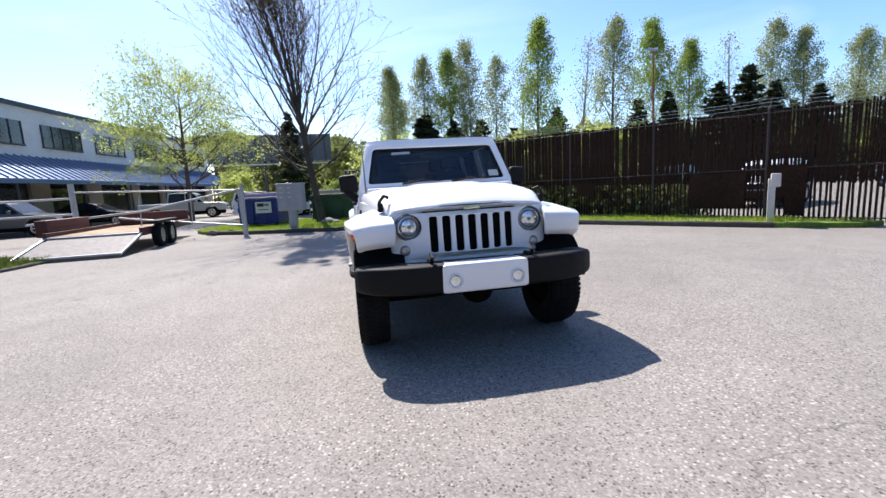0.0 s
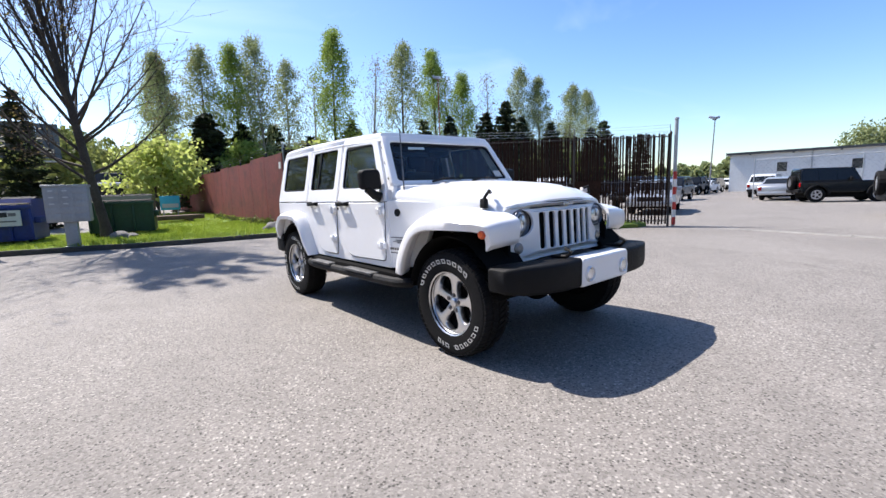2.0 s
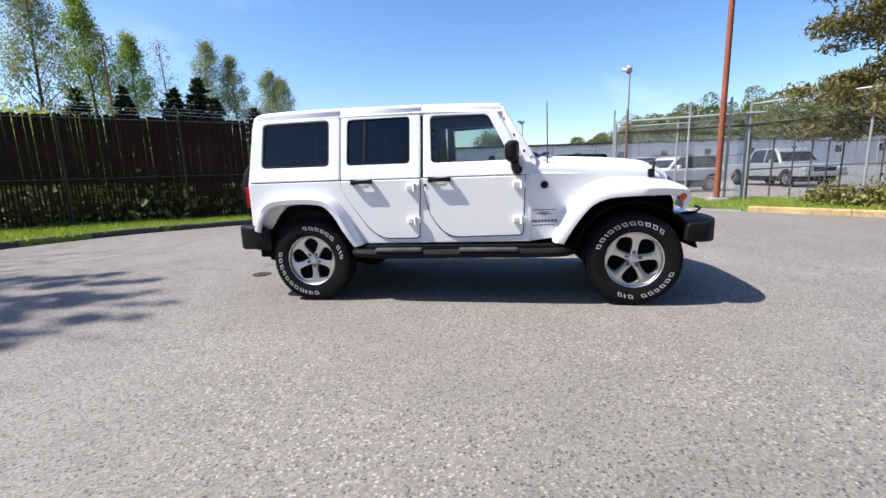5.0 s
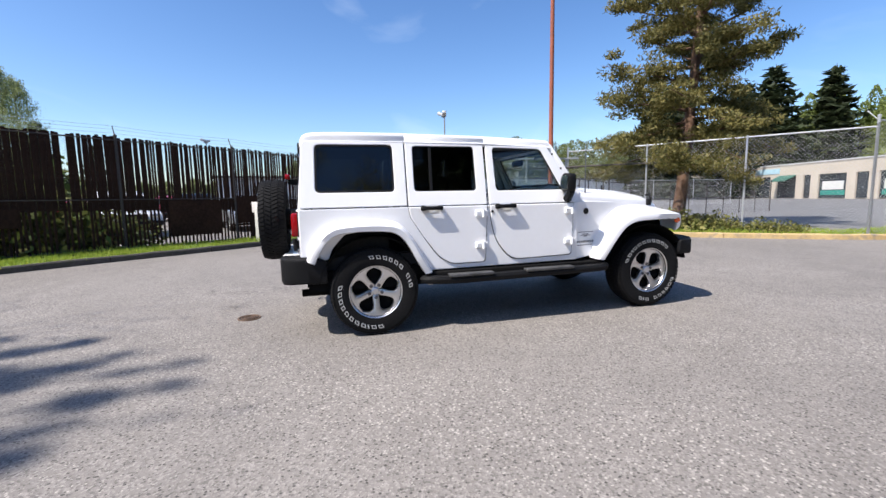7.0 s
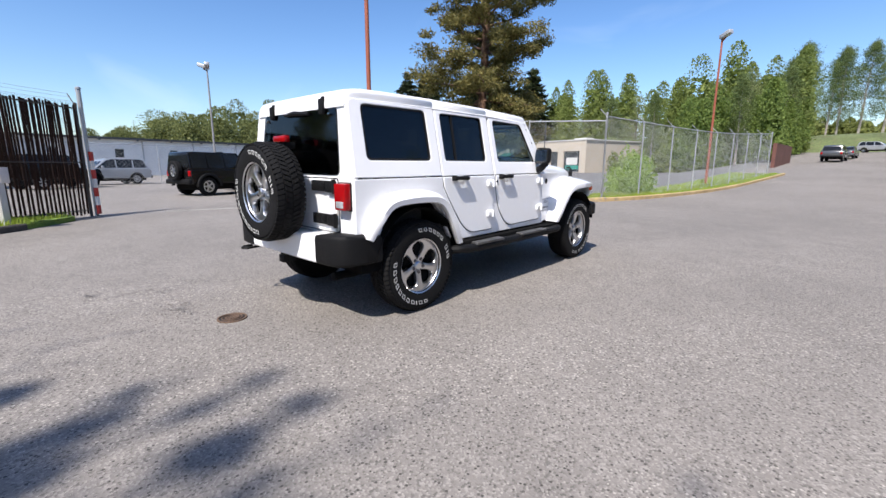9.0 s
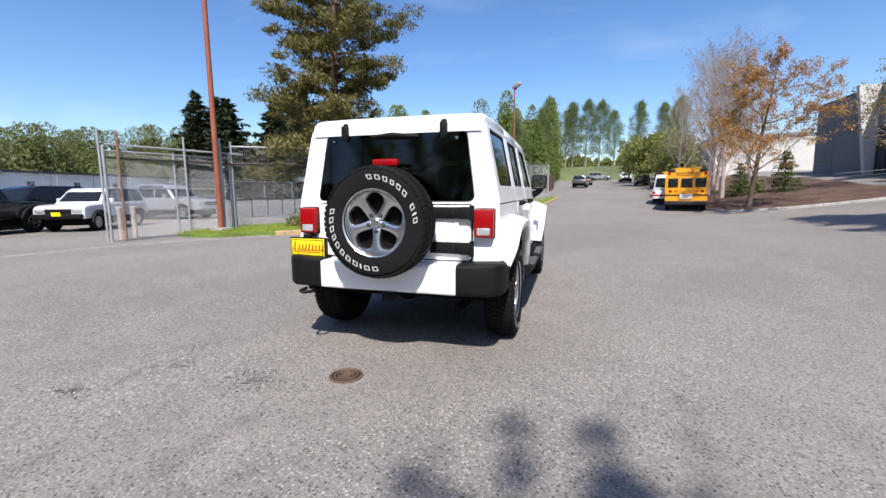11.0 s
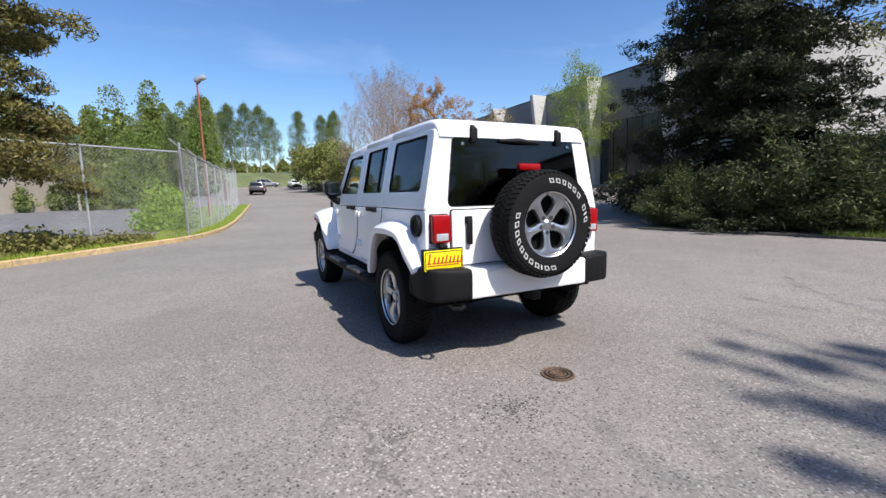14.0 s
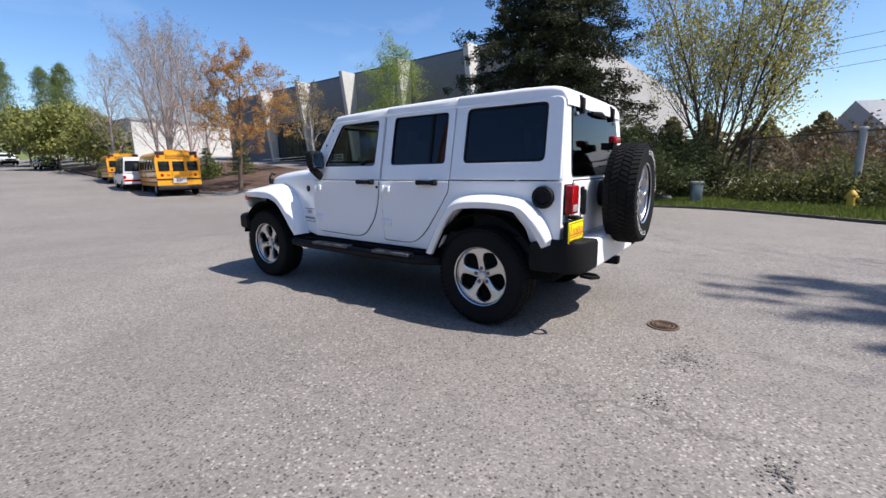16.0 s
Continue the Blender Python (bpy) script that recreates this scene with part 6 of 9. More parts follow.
def far_wheels(r):
    if r not in MADE:
        t = revolve([(r * 0.62, -0.10), (r * 0.9, -0.11), (r, -0.07), (r, 0.07), (r * 0.9, 0.11), (r * 0.62, 0.10)], 18)
        tm = bpy.data.meshes.new("tyre")
        t.to_mesh(tm)
        t.free()
        tm.materials.append(RUBBER)
        holes = [list([(r * 0.2 * math.cos(a - .3), r * 0.2 * math.sin(a - .3)), (r * 0.52 * math.cos(a - .42), r * 0.52 * math.sin(a - .42)), (r * 0.52 * math.cos(a + .42), r * 0.52 * math.sin(a + .42)), (r * 0.2 * math.cos(a + .3), r * 0.2 * math.sin(a + .3))]) for a in [2 * math.pi * k / 5 for k in range(5)]]
        f = plate([circle(0, 0, r * 0.63, 18), *holes], 0.04, 0.005, lambda u, v, w: (0.06 + w, u, v))
        fm = bpy.data.meshes.new("wheel")
        f.to_mesh(fm)
        f.free()
        fm.materials.append(SILVER)
        d = revolve([(0, 0.0), (r * 0.63, 0.0), (r * 0.63, -0.03), (0, -0.03)], 20)
        dm = bpy.data.meshes.new("brake_drum")
        d.to_mesh(dm)
        d.free()
        dm.materials.append(DARK)
        MADE[r] = (fm, tm, dm)
    return MADE[r]


def parked(kind, paint, label, x, y, heading, group="", spare=False):
    """A parked vehicle; heading: degrees of its nose from +y to the left."""
    key = (kind, paint, spare)
    m = pose(x, y, lie(x, y), 0, 0, heading)
    if key in MADE:
        return tagged(copy_thing(MADE[key], m), label, "car", group)
    s = SHAPES[kind]
    car = thing("parked_car", label, "car", m, group)
    MADE[key] = car
    half = s["W"] / 2
    r = s["r"]
    low = s["body"][0][1]
    line = list(s["body"])
    bottom = []
    for wy in reversed(s["wheels"]):
        bottom += [(wy + r * 1.18 * math.cos(a), max(low, r + r * 1.18 * math.sin(a))) for a in [math.pi * k / 8 for k in range(9)]]
    body = rounded(line, [0.04] + [0.12] * (len(line) - 2) + [0.04], 3) + bottom
    bm = plate([body], s["W"], 0.05, lambda u, v, w: (w * (1 - 0.05 * max(0, v - 0.7)), u, v))
    part("body", bm, PAINTS[paint], car, sharp=40)
    top = max(p[1] for p in s["cabin"])
    base = min(p[1] for p in s["cabin"])
    narrow = lambda v: 1 - 0.20 * (v - base) / (top - base)
    bm = plate([rounded(s["cabin"], 0.06, 3)], s["W"] - 0.10, 0.03, lambda u, v, w: (w * narrow(v), u, v))
    part("cabin", bm, PAINTS[paint], car, sharp=40)
    cab = s["cabin"]
    cy = sum(p[0] for p in cab) / len(cab)
    g0, g1 = min(p[0] for p in cab), max(p[0] for p in cab)
    glass_line = [((p[0] - cy) * 0.90 + cy, base + 0.06 + (p[1] - base) * 0.84) for p in cab]
    cuts = [g0 + (g1 - g0) * f for f in (0.30, 0.60)] if kind != "pickup" else [g0 + (g1 - g0) * 0.5]
    for sd in (-1, 1):
        bm = plate([rounded(glass_line, 0.05, 2)], 0.01, 0.002, lambda u, v, w, sd=sd: (sd * ((half - 0.05) * narrow(v) + 0.003) + w, u, v))
        part("side_window", bm, CAR_GLASS, car)
        for c in cuts:
            post = [(c - 0.035, base + 0.03), (c + 0.035, base + 0.03), (c + 0.02, top - 0.10), (c - 0.05, top - 0.10)]
            part("pillar", plate([post], 0.012, 0.002, lambda u, v, w, sd=sd: (sd * ((half - 0.05) * narrow(v) + 0.005) + w, u, v)), BLACK_PLASTIC if kind == "compact" else PAINTS[paint], car)
        part("mirror", boxes((*sorted((sd * (half - 0.02), sd * (half + 0.16))), g1 - 0.55, g1 - 0.42, base + 0.05, base + 0.22), bevel=0.03), PAINTS[paint] if kind != "boxy" else BLACK_PLASTIC, car)
        nose = max(p[0] for p in line)
        tail = min(p[0] for p in line)
        part("headlamp", boxes((*sorted((sd * (half - 0.42), sd * (half - 0.08))), nose - 0.12, nose + 0.015, base - 0.30, base - 0.16), bevel=0.03), CLEAR_LENS, car)
        part("tail_lamp", boxes((*sorted((sd * (half - 0.22), sd * (half - 0.04))), tail - 0.015, tail + 0.08, base - 0.28, base - 0.05), bevel=0.02), RED_LENS, car)
        for wy in s["wheels"]:
            fm, tm, dm = far_wheels(r)
            w = new("wheel", fm)
            w.parent, w.matrix_basis = car, pose(sd * (half - 0.12), wy, r, 0, 0, 0 if sd > 0 else 180)
            for n, me in (("tyre", tm), ("brake_drum", dm)):
                o = new(n, me)
                o.parent = w
        if kind == "compact":
            part("sill", boxes((*sorted((sd * (half - 0.10), sd * (half + 0.012))), s["wheels"][0] + r * 1.25, s["wheels"][1] - r * 1.25, 0.34, 0.56), bevel=0.02), BLACK_PLASTIC, car)
        if kind in ("boxy", "compact"):
            for wy in s["wheels"]:
                arch = [(wy + r * 1.35 * math.cos(a), r + r * 1.35 * math.sin(a)) for a in [math.pi * k / 10 for k in range(11)]] + [(wy + r * 1.12 * math.cos(a), r + r * 1.12 * math.sin(a)) for a in [math.pi * (10 - k) / 10 for k in range(11)]]
                part("flare", plate([arch], 0.16, 0.02, lambda u, v, w, sd=sd: (sd * (half + 0.02) + w, u, v)), BLACK_PLASTIC, car)
    front = sorted(cab, key=lambda p: -p[0])
    a, b = front[0], [p for p in front if p[1] > top - 0.12][0]
    for (p, q), n in (((a, b), "windscreen"), ((sorted(cab)[0], [p for p in sorted(cab) if p[1] > top - 0.12][0]), "rear_window")):
        p, q = Vector(p), Vector(q)
        out = Vector((q.y - p.y, -(q.x - p.x))).normalized()
        out = out if (out.x > 0) == (n == "windscreen") else -out
        pa, pb = p.lerp(q, 0.16) + out * 0.012, p.lerp(q, 0.84) + out * 0.012
        wa, wb = (half - 0.05) * narrow(pa.y) * 0.9, (half - 0.05) * narrow(pb.y) * 0.9
        bm = bmesh.new()
        loft([[(-wa, pa.x, pa.y), (wa, pa.x, pa.y)], [(-wb, pb.x, pb.y), (wb, pb.x, pb.y)]], bm=bm)
        part(n, bm, CAR_GLASS, car)
    nose, tail = max(p[0] for p in line), min(p[0] for p in line)
    part("grille", boxes((-half * 0.5, half * 0.5, nose - 0.04, nose + 0.012, base - 0.36, base - 0.17), bevel=0.01), BLACK_PLASTIC, car)
    part("front_bumper", boxes((-half * 0.96, half * 0.96, nose - 0.12, nose + 0.10, low, low + 0.2), bevel=0.05), BLACK_PLASTIC if kind in ("boxy", "suv", "compact") else PAINTS[paint], car)
    part("rear_bumper", boxes((-half * 0.96, half * 0.96, tail - 0.10, tail + 0.12, low, low + 0.2), bevel=0.05), BLACK_PLASTIC if kind in ("boxy", "suv", "compact") else PAINTS[paint], car)
    part("underside", boxes((-half * 0.8, half * 0.8, tail + 0.3, nose - 0.3, 0.25, low + 0.1)), DARK, car)
    if kind == "compact":
        part("number_plate", boxes((-0.16, 0.16, nose + 0.10, nose + 0.115, low + 0.12, low + 0.26)), YELLOW_SIGN, car, "yellow number plate")
    if spare:
        fm, tm, dm = far_wheels(r)
        w = new("spare_wheel", fm)
        w.parent, w.matrix_basis = car, pose(0, tail - 0.13, 1.05, 0, 0, -90)
        o = new("tyre", tm)
        o.parent = w
    return car


LOT = "cars in the fenced lot"
parked("boxy", "black", "black boxy off-road car with a spare wheel in the lot", 17.6, -3.5, -166, LOT, True)
parked("boxy", "black", "black boxy off-road car parked farther back in the lot", 28.6, 1.4, -150, LOT, True)
parked("suv", "black", "black family car parked behind the gate", 20.7, -6.8, 15, LOT)
compact = parked("compact", "white", "white compact car with a yellow plate behind the gate", 16.7, -6.8, 24, LOT)
compact.matrix_basis = compact.matrix_basis @ Matrix.Scale(0.93, 4)
parked("suv", "silver", "silver car parked in the lot", 33.0, -1.5, 12, LOT)
parked("suv", "white", "white car parked in the lot", 37.0, 6.8, -84, LOT)
parked("suv", "white", "white car parked far back in the lot", 62, 21.5, 80, LOT)
parked("suv", "black", "black car parked far back in the lot", 30.2, 10.7, 100, LOT)
parked("boxy", "black", "black boxy car parked far back in the lot", 45, 15.2, 96, LOT)
parked("suv", "black", "black car in the back rows of the lot", 56, 17.6, 92, LOT)
parked("suv", "white", "white car in the back rows of the lot", 66, 18.8, 92, LOT)
parked("sedan", "silver", "silver saloon parked beside the black off-road car", 31.5, 4.6, -84, LOT)
for k, (kind, paint) in enumerate((("suv", "silver"), ("sedan", "white"), ("suv", "black"), ("suv", "white"), ("sedan", "grey"), ("suv", "silver"), ("sedan", "blue"), ("suv", "white"), ("sedan", "silver"), ("suv", "grey"))):
    parked(kind, paint, paint + " car in the last row of the lot", 72 + 1.1 * k, 23 + 2.9 * k, 92, LOT)
parked("suv", "red", "dark red car parked in the lot", 29, 12.5, 95, LOT)
parked("sedan", "silver", "silver saloon parked near the gate post", 16.8, 5.6, 110, LOT)
parked("suv", "black", "black car parked in the lot", 22, 9.0, 100, LOT)
parked("suv", "grey", "grey car parked in the lot", 25.5, -9.0, 20, LOT)
parked("sedan", "blue", "dark blue saloon parked in the lot", 23.0, -8.0, 18, LOT)
parked("suv", "red", "dark red car in the back row", 28.5, -10.5, 20, LOT)
parked("pickup", "silver", "silver pickup parked behind the gate", 20.5, -12.8, 100, LOT)
parked("suv", "white", "white car standing behind the slatted fence", 14.6, 9.6, 120, LOT)
parked("suv", "grey", "grey car standing behind the slatted fence", 12.6, 13.2, 120, LOT)
parked("sedan", "red", "red car standing behind the slatted fence", 17.5, 12.6, 120, LOT)
parked("suv", "silver", "silver car standing behind the slatted fence", 15.5, 16.5, 120, LOT)
parked("suv", "white", "white car in the far rows of the lot", 46, 20, 90, LOT)
parked("sedan", "white", "white saloon in the far rows of the lot", 50, 16, 95, LOT)
parked("suv", "silver", "silver car in the far rows of the lot", 52, 24, 90, LOT)
parked("suv", "black", "black car in the far rows of the lot", 49, 19.5, 90, LOT)
parked("suv", "grey", "grey car in the far rows of the lot", 40, 22, 90, LOT)
parked("sedan", "red", "red saloon in the far rows of the lot", 47, 28, 90, LOT)
parked("suv", "white", "white car in the far rows of the lot", 55, 33, 90, LOT)
parked("pickup", "silver", "silver pickup in front of the office", -13.6, 29.0, -80)
parked("suv", "white", "white car in front of the office", -8.8, 31.5, -80)
parked("sedan", "black", "black saloon in front of the office", -17, 24.5, -85)
parked("suv", "grey", "dark car in front of the office", -17.2, 18.5, -85)
parked("sedan", "white", "white saloon behind the dumpsters", -6.5, 24.0, -80)
ROAD = "cars along the road"
parked("suv", "grey", "dark car parked at the roadside uphill", -0.6, -60.5, 175, ROAD)
parked("sedan", "grey", "dark saloon parked at the roadside uphill", -1.3, -68.5, 175, ROAD)
parked("sedan", "blue", "dark blue saloon parked under the bushes", -9.2, -66, 0, ROAD)
parked("suv", "white", "white car parked up the road", -8.4, -84, 0, ROAD)
parked("sedan", "white", "white saloon parked up the road", -8.6, -90.5, 0, ROAD)
parked("suv", "silver", "silver car parked up the road", -4.0, -94, 80, ROAD)


# ---- school buses and van ----
BUS_YELLOW = mat("school_bus_yellow", (0.78, 0.34, 0.015), 0.35, vary=0.06, coat=0.3)
BLACK_RUB = mat("black_trim_paint", (0.015, 0.015, 0.015), 0.5, vary=0.1)


def school_bus(x, y, heading, label):
    m = pose(x, y, lie(x, y), 0, 0, heading) @ Matrix.Diagonal((0.96, 1, 0.90, 1))
    if "bus" in MADE:
        return tagged(copy_thing(MADE["bus"], m), label, "bus", "school buses")
    b = thing("school_bus", label, "bus", m, "school buses")
    MADE["bus"] = b
    # nose towards +y, tail at y = 0
    prof = rounded([(-1.12, 0.62), (1.12, 0.62), (1.14, 2.2), (1.02, 2.62), (0.6, 2.80), (-0.6, 2.80), (-1.02, 2.62), (-1.14, 2.2)], [0.05, 0.05, 0.1, 0.2, 0.2, 0.2, 0.2, 0.1], 3)
    part("body", loft([[(u, yy, v) for u, v in prof] for yy in (0.0, 5.3)], closed=True), BUS_YELLOW, b, sharp=40)
    part("hood", boxes((-0.95, 0.95, 5.3, 6.5, 0.62, 1.55), bevel=0.12), BUS_YELLOW, b)
    for sd in (-1, 1):
        for k in range(5):
            part("side_window", boxes((*sorted((sd * 1.13, sd * 1.155)), 0.35 + 0.95 * k, 1.12 + 0.95 * k, 1.65, 2.25), bevel=0.01), CAR_GLASS, b)
        for z in (0.85, 1.15, 1.5):
            part("rub_rail", boxes((*sorted((sd * 1.13, sd * 1.165)), 0.0, 5.3, z, z + 0.06)), BLACK_RUB, b)
        part("rear_light", revolve([(0, 0.03), (0.07, 0.02), (0.09, 0.0)], 14), RED_LENS, b, "", pose(sd * 0.95, 0.0, 2.42, 0, 0, -90))
        part("rear_light", revolve([(0, 0.03), (0.07, 0.02), (0.09, 0.0)], 14), RED_LENS, b, "", pose(sd * 0.85, 0.0, 1.30, 0, 0, -90))
        part("rear_light", revolve([(0, 0.03), (0.06, 0.02), (0.08, 0.0)], 14), AMBER_LENS, b, "", pose(sd * 0.55, 0.0, 1.30, 0, 0, -90))
        part("rear_window", boxes((sd * 0.72 - 0.27, sd * 0.72 + 0.27, -0.03, 0.01, 1.55, 2.12), bevel=0.01), CAR_GLASS, b)
        part("mirror", boxes((*sorted((sd * 1.2, sd * 1.4)), 5.2, 5.3, 1.7, 2.1), bevel=0.03), BLACK_RUB, b)
        part("corner_cap", boxes((*sorted((sd * 0.62, sd * 1.03)), -0.02, 0.3, 2.50, 2.72), bevel=0.03), BLACK_RUB, b)
        for wy in (1.1, 5.6):
            fm, tm, dm = far_wheels(0.42)
            w = new("wheel", fm)
            w.parent, w.matrix_basis = b, pose(sd * 0.98, wy, 0.42, 0, 0, 0 if sd > 0 else 180)
            for n, me in (("tyre", tm), ("brake_drum", dm)):
                o = new(n, me)
                o.parent = w
    part("rear_door", boxes((-0.38, 0.38, -0.025, 0.01, 0.75, 2.2), bevel=0.01), BUS_YELLOW, b)
    part("rear_window", boxes((-0.30, 0.30, -0.04, 0.0, 1.52, 2.12), bevel=0.01), CAR_GLASS, b)
    part("rub_rail", boxes((-1.13, 1.13, -0.03, 0.0, 1.02, 1.09)), BLACK_RUB, b)
    part("rub_rail", boxes((-1.13, 1.13, -0.03, 0.0, 0.62, 0.68)), BLACK_RUB, b)
    part("rear_bumper", boxes((-1.13, 1.13, -0.20, 0.05, 0.42, 0.66), bevel=0.04), BLACK_RUB, b, "black steel bumper")
    part("notice", boxes((-0.34, 0.34, -0.045, -0.02, 0.82, 1.12)), LETTER, b)
    part("sign_board", boxes((-0.60, 0.60, -0.03, 0.0, 2.30, 2.60), bevel=0.01), BUS_YELLOW, b)
    cu = bpy.data.curves.new("words", "FONT")
    cu.body, cu.size, cu.align_x, cu.extrude = "SCHOOL BUS", 0.19, "CENTER", 0.004
    tmp = bpy.data.objects.new("words", cu)
    me = bpy.data.meshes.new_from_object(tmp)
    bpy.data.objects.remove(tmp)
    me.materials.clear()
    me.materials.append(BLACK_RUB)
    part("lettering", me, BLACK_RUB, b, "", pose(0, -0.036, 2.38, 90, 0, 0), sharp=0)
    part("underside", boxes((-0.9, 0.9, 0.1, 6.2, 0.35, 0.65)), DARK, b)
    return b


school_bus(-6.9, -23.3, 170, "small yellow school bus parked at the roadside")
school_bus(-8.2, -36.2, 170, "yellow school bus parked in front of a white van")
van = parked("van", "white", "white high-roof van parked between the school buses", -7.1, -31.2, 170)
van.matrix_basis = van.matrix_basis @ Matrix.Diagonal((0.82, 0.9, 0.82, 1))
part("tail_band", boxes((-0.95, 0.95, -2.66, -2.6, 0.5, 0.75)), RED_LENS, van, "red rear band")


# ---- small things in the yard ----
def pipe_gate():
    g = thing("pipe_gate", "open galvanised pipe gate leaning before the office", "gate")
    part("post", tube([(-4.85, 10.75, 0), (-4.85, 10.75, 1.75)], 0.06, 10), GALV, g)
    part("post", tube([(-4.95, 10.95, 0), (-5.0, 10.95, 1.6)], 0.045, 10), GALV, g)
    part("post", tube([(-10.7, 12.1, 0), (-10.7, 12.1, 2.05)], 0.09, 10), GALV, g)
    part("rail", tube([(-4.9, 10.8, 1.58), (-8.1, 10.9, 1.0), (-11.5, 11.0, 0.75)], 0.035, 8), GALV, g)
    part("rail", tube([(-4.9, 10.8, 0.35), (-8.5, 11.6, 0.72), (-9.2, 11.8, 0.8)], 0.03, 8), GALV, g)
    part("rail", tube([(-10.7, 12.1, 1.55), (-18, 13.2, 1.5)], 0.035, 8), GALV, g)
    part("rail", tube([(-10.7, 12.1, 1.0), (-18, 13.2, 0.95)], 0.035, 8), GALV, g)
    part("rail", tube([(-5.0, 11.2, 1.55), (-10.7, 12.1, 1.75)], 0.03, 8), GALV, g)
    for x in (-6.7, -8.3):
        part("upright", tube([(x, 11.3, 0.4), (x, 11.4, 1.5)], 0.02, 6), GALV, g)


pipe_gate()


def trailer():
    t = thing("flatbed_trailer", "low flatbed trailer with a tan plank deck and lowered mesh ramp", "trailer", pose(-7.95, 8.1, 0, 0, 0, 6))
    deck = mat("plank_deck", (0.34, 0.24, 0.15), 0.85, vary=0.3, scale=4, bump=0.3, bscale=30)
    frame_ = mat("dark_red_frame", (0.09, 0.025, 0.02), 0.6, vary=0.3)
    for k in range(9):
        part("plank", boxes((-1.02 + 0.227 * k, -0.80 + 0.227 * k, 0.0, 4.4, 0.47, 0.51), bevel=0.006), deck, t)
    for s in (-1, 1):
        part("side_rail", boxes((*sorted((s * 1.05, s * 1.14)), -0.05, 4.5, 0.40, 0.62), bevel=0.01), frame_, t)
        part("fender", boxes((*sorted((s * 1.12, s * 1.42)), 0.30, 2.05, 0.70, 0.78), bevel=0.03), BLACK_PLASTIC, t)
        for y in (0.75, 1.6):
            fm, tm, dm = far_wheels(0.34)
            w = new("wheel", fm)
            w.parent, w.matrix_basis = t, pose(s * 1.28, y, 0.34, 0, 0, 0 if s > 0 else 180)
            o = new("tyre", tm)
            o.parent = w
    part("head_board", boxes((-1.1, 1.1, 4.4, 4.5, 0.45, 0.95), bevel=0.01), frame_, t)
    part("toolbox", boxes((-1.4, -1.12, 0.2, 2.4, 0.5, 0.95), bevel=0.02), frame_, t)
    ramp = part("ramp", loft([[(-1.1, 0.0, 0.46), (1.1, 0.0, 0.46), (1.1, 0.0, 0.41), (-1.1, 0.0, 0.41)], [(-1.1, -1.5, 0.07), (1.1, -1.5, 0.07), (1.1, -1.5, 0.02), (-1.1, -1.5, 0.02)]], closed=True), mat("ramp_mesh", (0.16, 0.15, 0.145), 0.7, metal=0.4, vary=0.3, scale=25), t, "grey mesh ramp")
    for f in (0.02, 0.98):
        part("ramp_bar", tube([(-1.1, -1.5 * f, 0.48 - 0.39 * f), (1.1, -1.5 * f, 0.48 - 0.39 * f)], 0.03, 8), GALV, ramp)
    for s in (-1, 1):
        part("ramp_bar", tube([(s * 1.1, 0, 0.48), (s * 1.1, -1.5, 0.09)], 0.03, 8), GALV, ramp)
    part("drawbar", tube([(0, 4.5, 0.42), (0, 6.0, 0.45)], 0.06, 6), frame_, t)


trailer()


def dumpster(x, y, turn, paint, wide, label, sign=False):
    d = thing("dumpster", label, "dumpster", pose(x, y, lie(x, y) + 0.1, 0, 0, turn), "dumpsters")
    prof = [(-0.72, 0.12), (0.72, 0.12), (0.80, 1.05), (0.60, 1.30), (-0.85, 1.30), (-0.80, 1.05)]
    bm = loft([[(xx, -yy, z) for yy, z in prof] for xx in (-wide / 2, wide / 2)], closed=True)
    part("bin", bm, paint, d)
    for xx in (-wide / 2, -wide / 6, wide / 6, wide / 2 - 0.05):
        part("rib", boxes((xx, xx + 0.06, -0.84, -0.74, 0.15, 1.06), bevel=0.01), paint, d)
    part("rim", boxes((-wide / 2 - 0.05, wide / 2 + 0.05, -0.88, -0.78, 1.03, 1.12), bevel=0.01), paint, d)
    for xx in (-wide / 4, wide / 4):
        bm = loft([[(xx - wide * 0.24, 0.85, 1.32), (xx + wide * 0.24, 0.85, 1.32)], [(xx - wide * 0.24, 0.0, 1.36), (xx + wide * 0.24, 0.0, 1.36)], [(xx - wide * 0.24, -0.86, 1.14), (xx + wide * 0.24, -0.86, 1.14)]])
        bmesh.ops.solidify(bm, geom=bm.faces, thickness=0.03)
        part("lid", bm, BLACK_PLASTIC, d)
    for s in (-1, 1):
        part("fork_pocket", boxes((*sorted((s * wide / 2, s * (wide / 2 + 0.14))), -0.6, 0.6, 0.6, 0.78), bevel=0.01), paint, d)
        for yy in (-0.6, 0.6):
            part("caster", revolve([(0, 0.03), (0.07, 0.03), (0.07, -0.03), (0, -0.03)], 12), RUBBER, d, "", pose(s * (wide / 2 - 0.15), yy, 0.07))
    if sign:
        sg = part("sign", boxes((-0.05, 0.55, -0.93, -0.88, 0.55, 0.98)), LETTER, d, "white sign with plain bars")
        part("sign_bar", boxes((0.02, 0.28, -0.935, -0.925, 0.80, 0.93)), BLACK_RUB, sg)
        part("sign_bar", boxes((0.30, 0.46, -0.935, -0.925, 0.82, 0.91)), GREY_ALLOY, sg)
        part("sign_bar", boxes((0.05, 0.45, -0.935, -0.925, 0.66, 0.70)), GREY_ALLOY, sg)
    return d


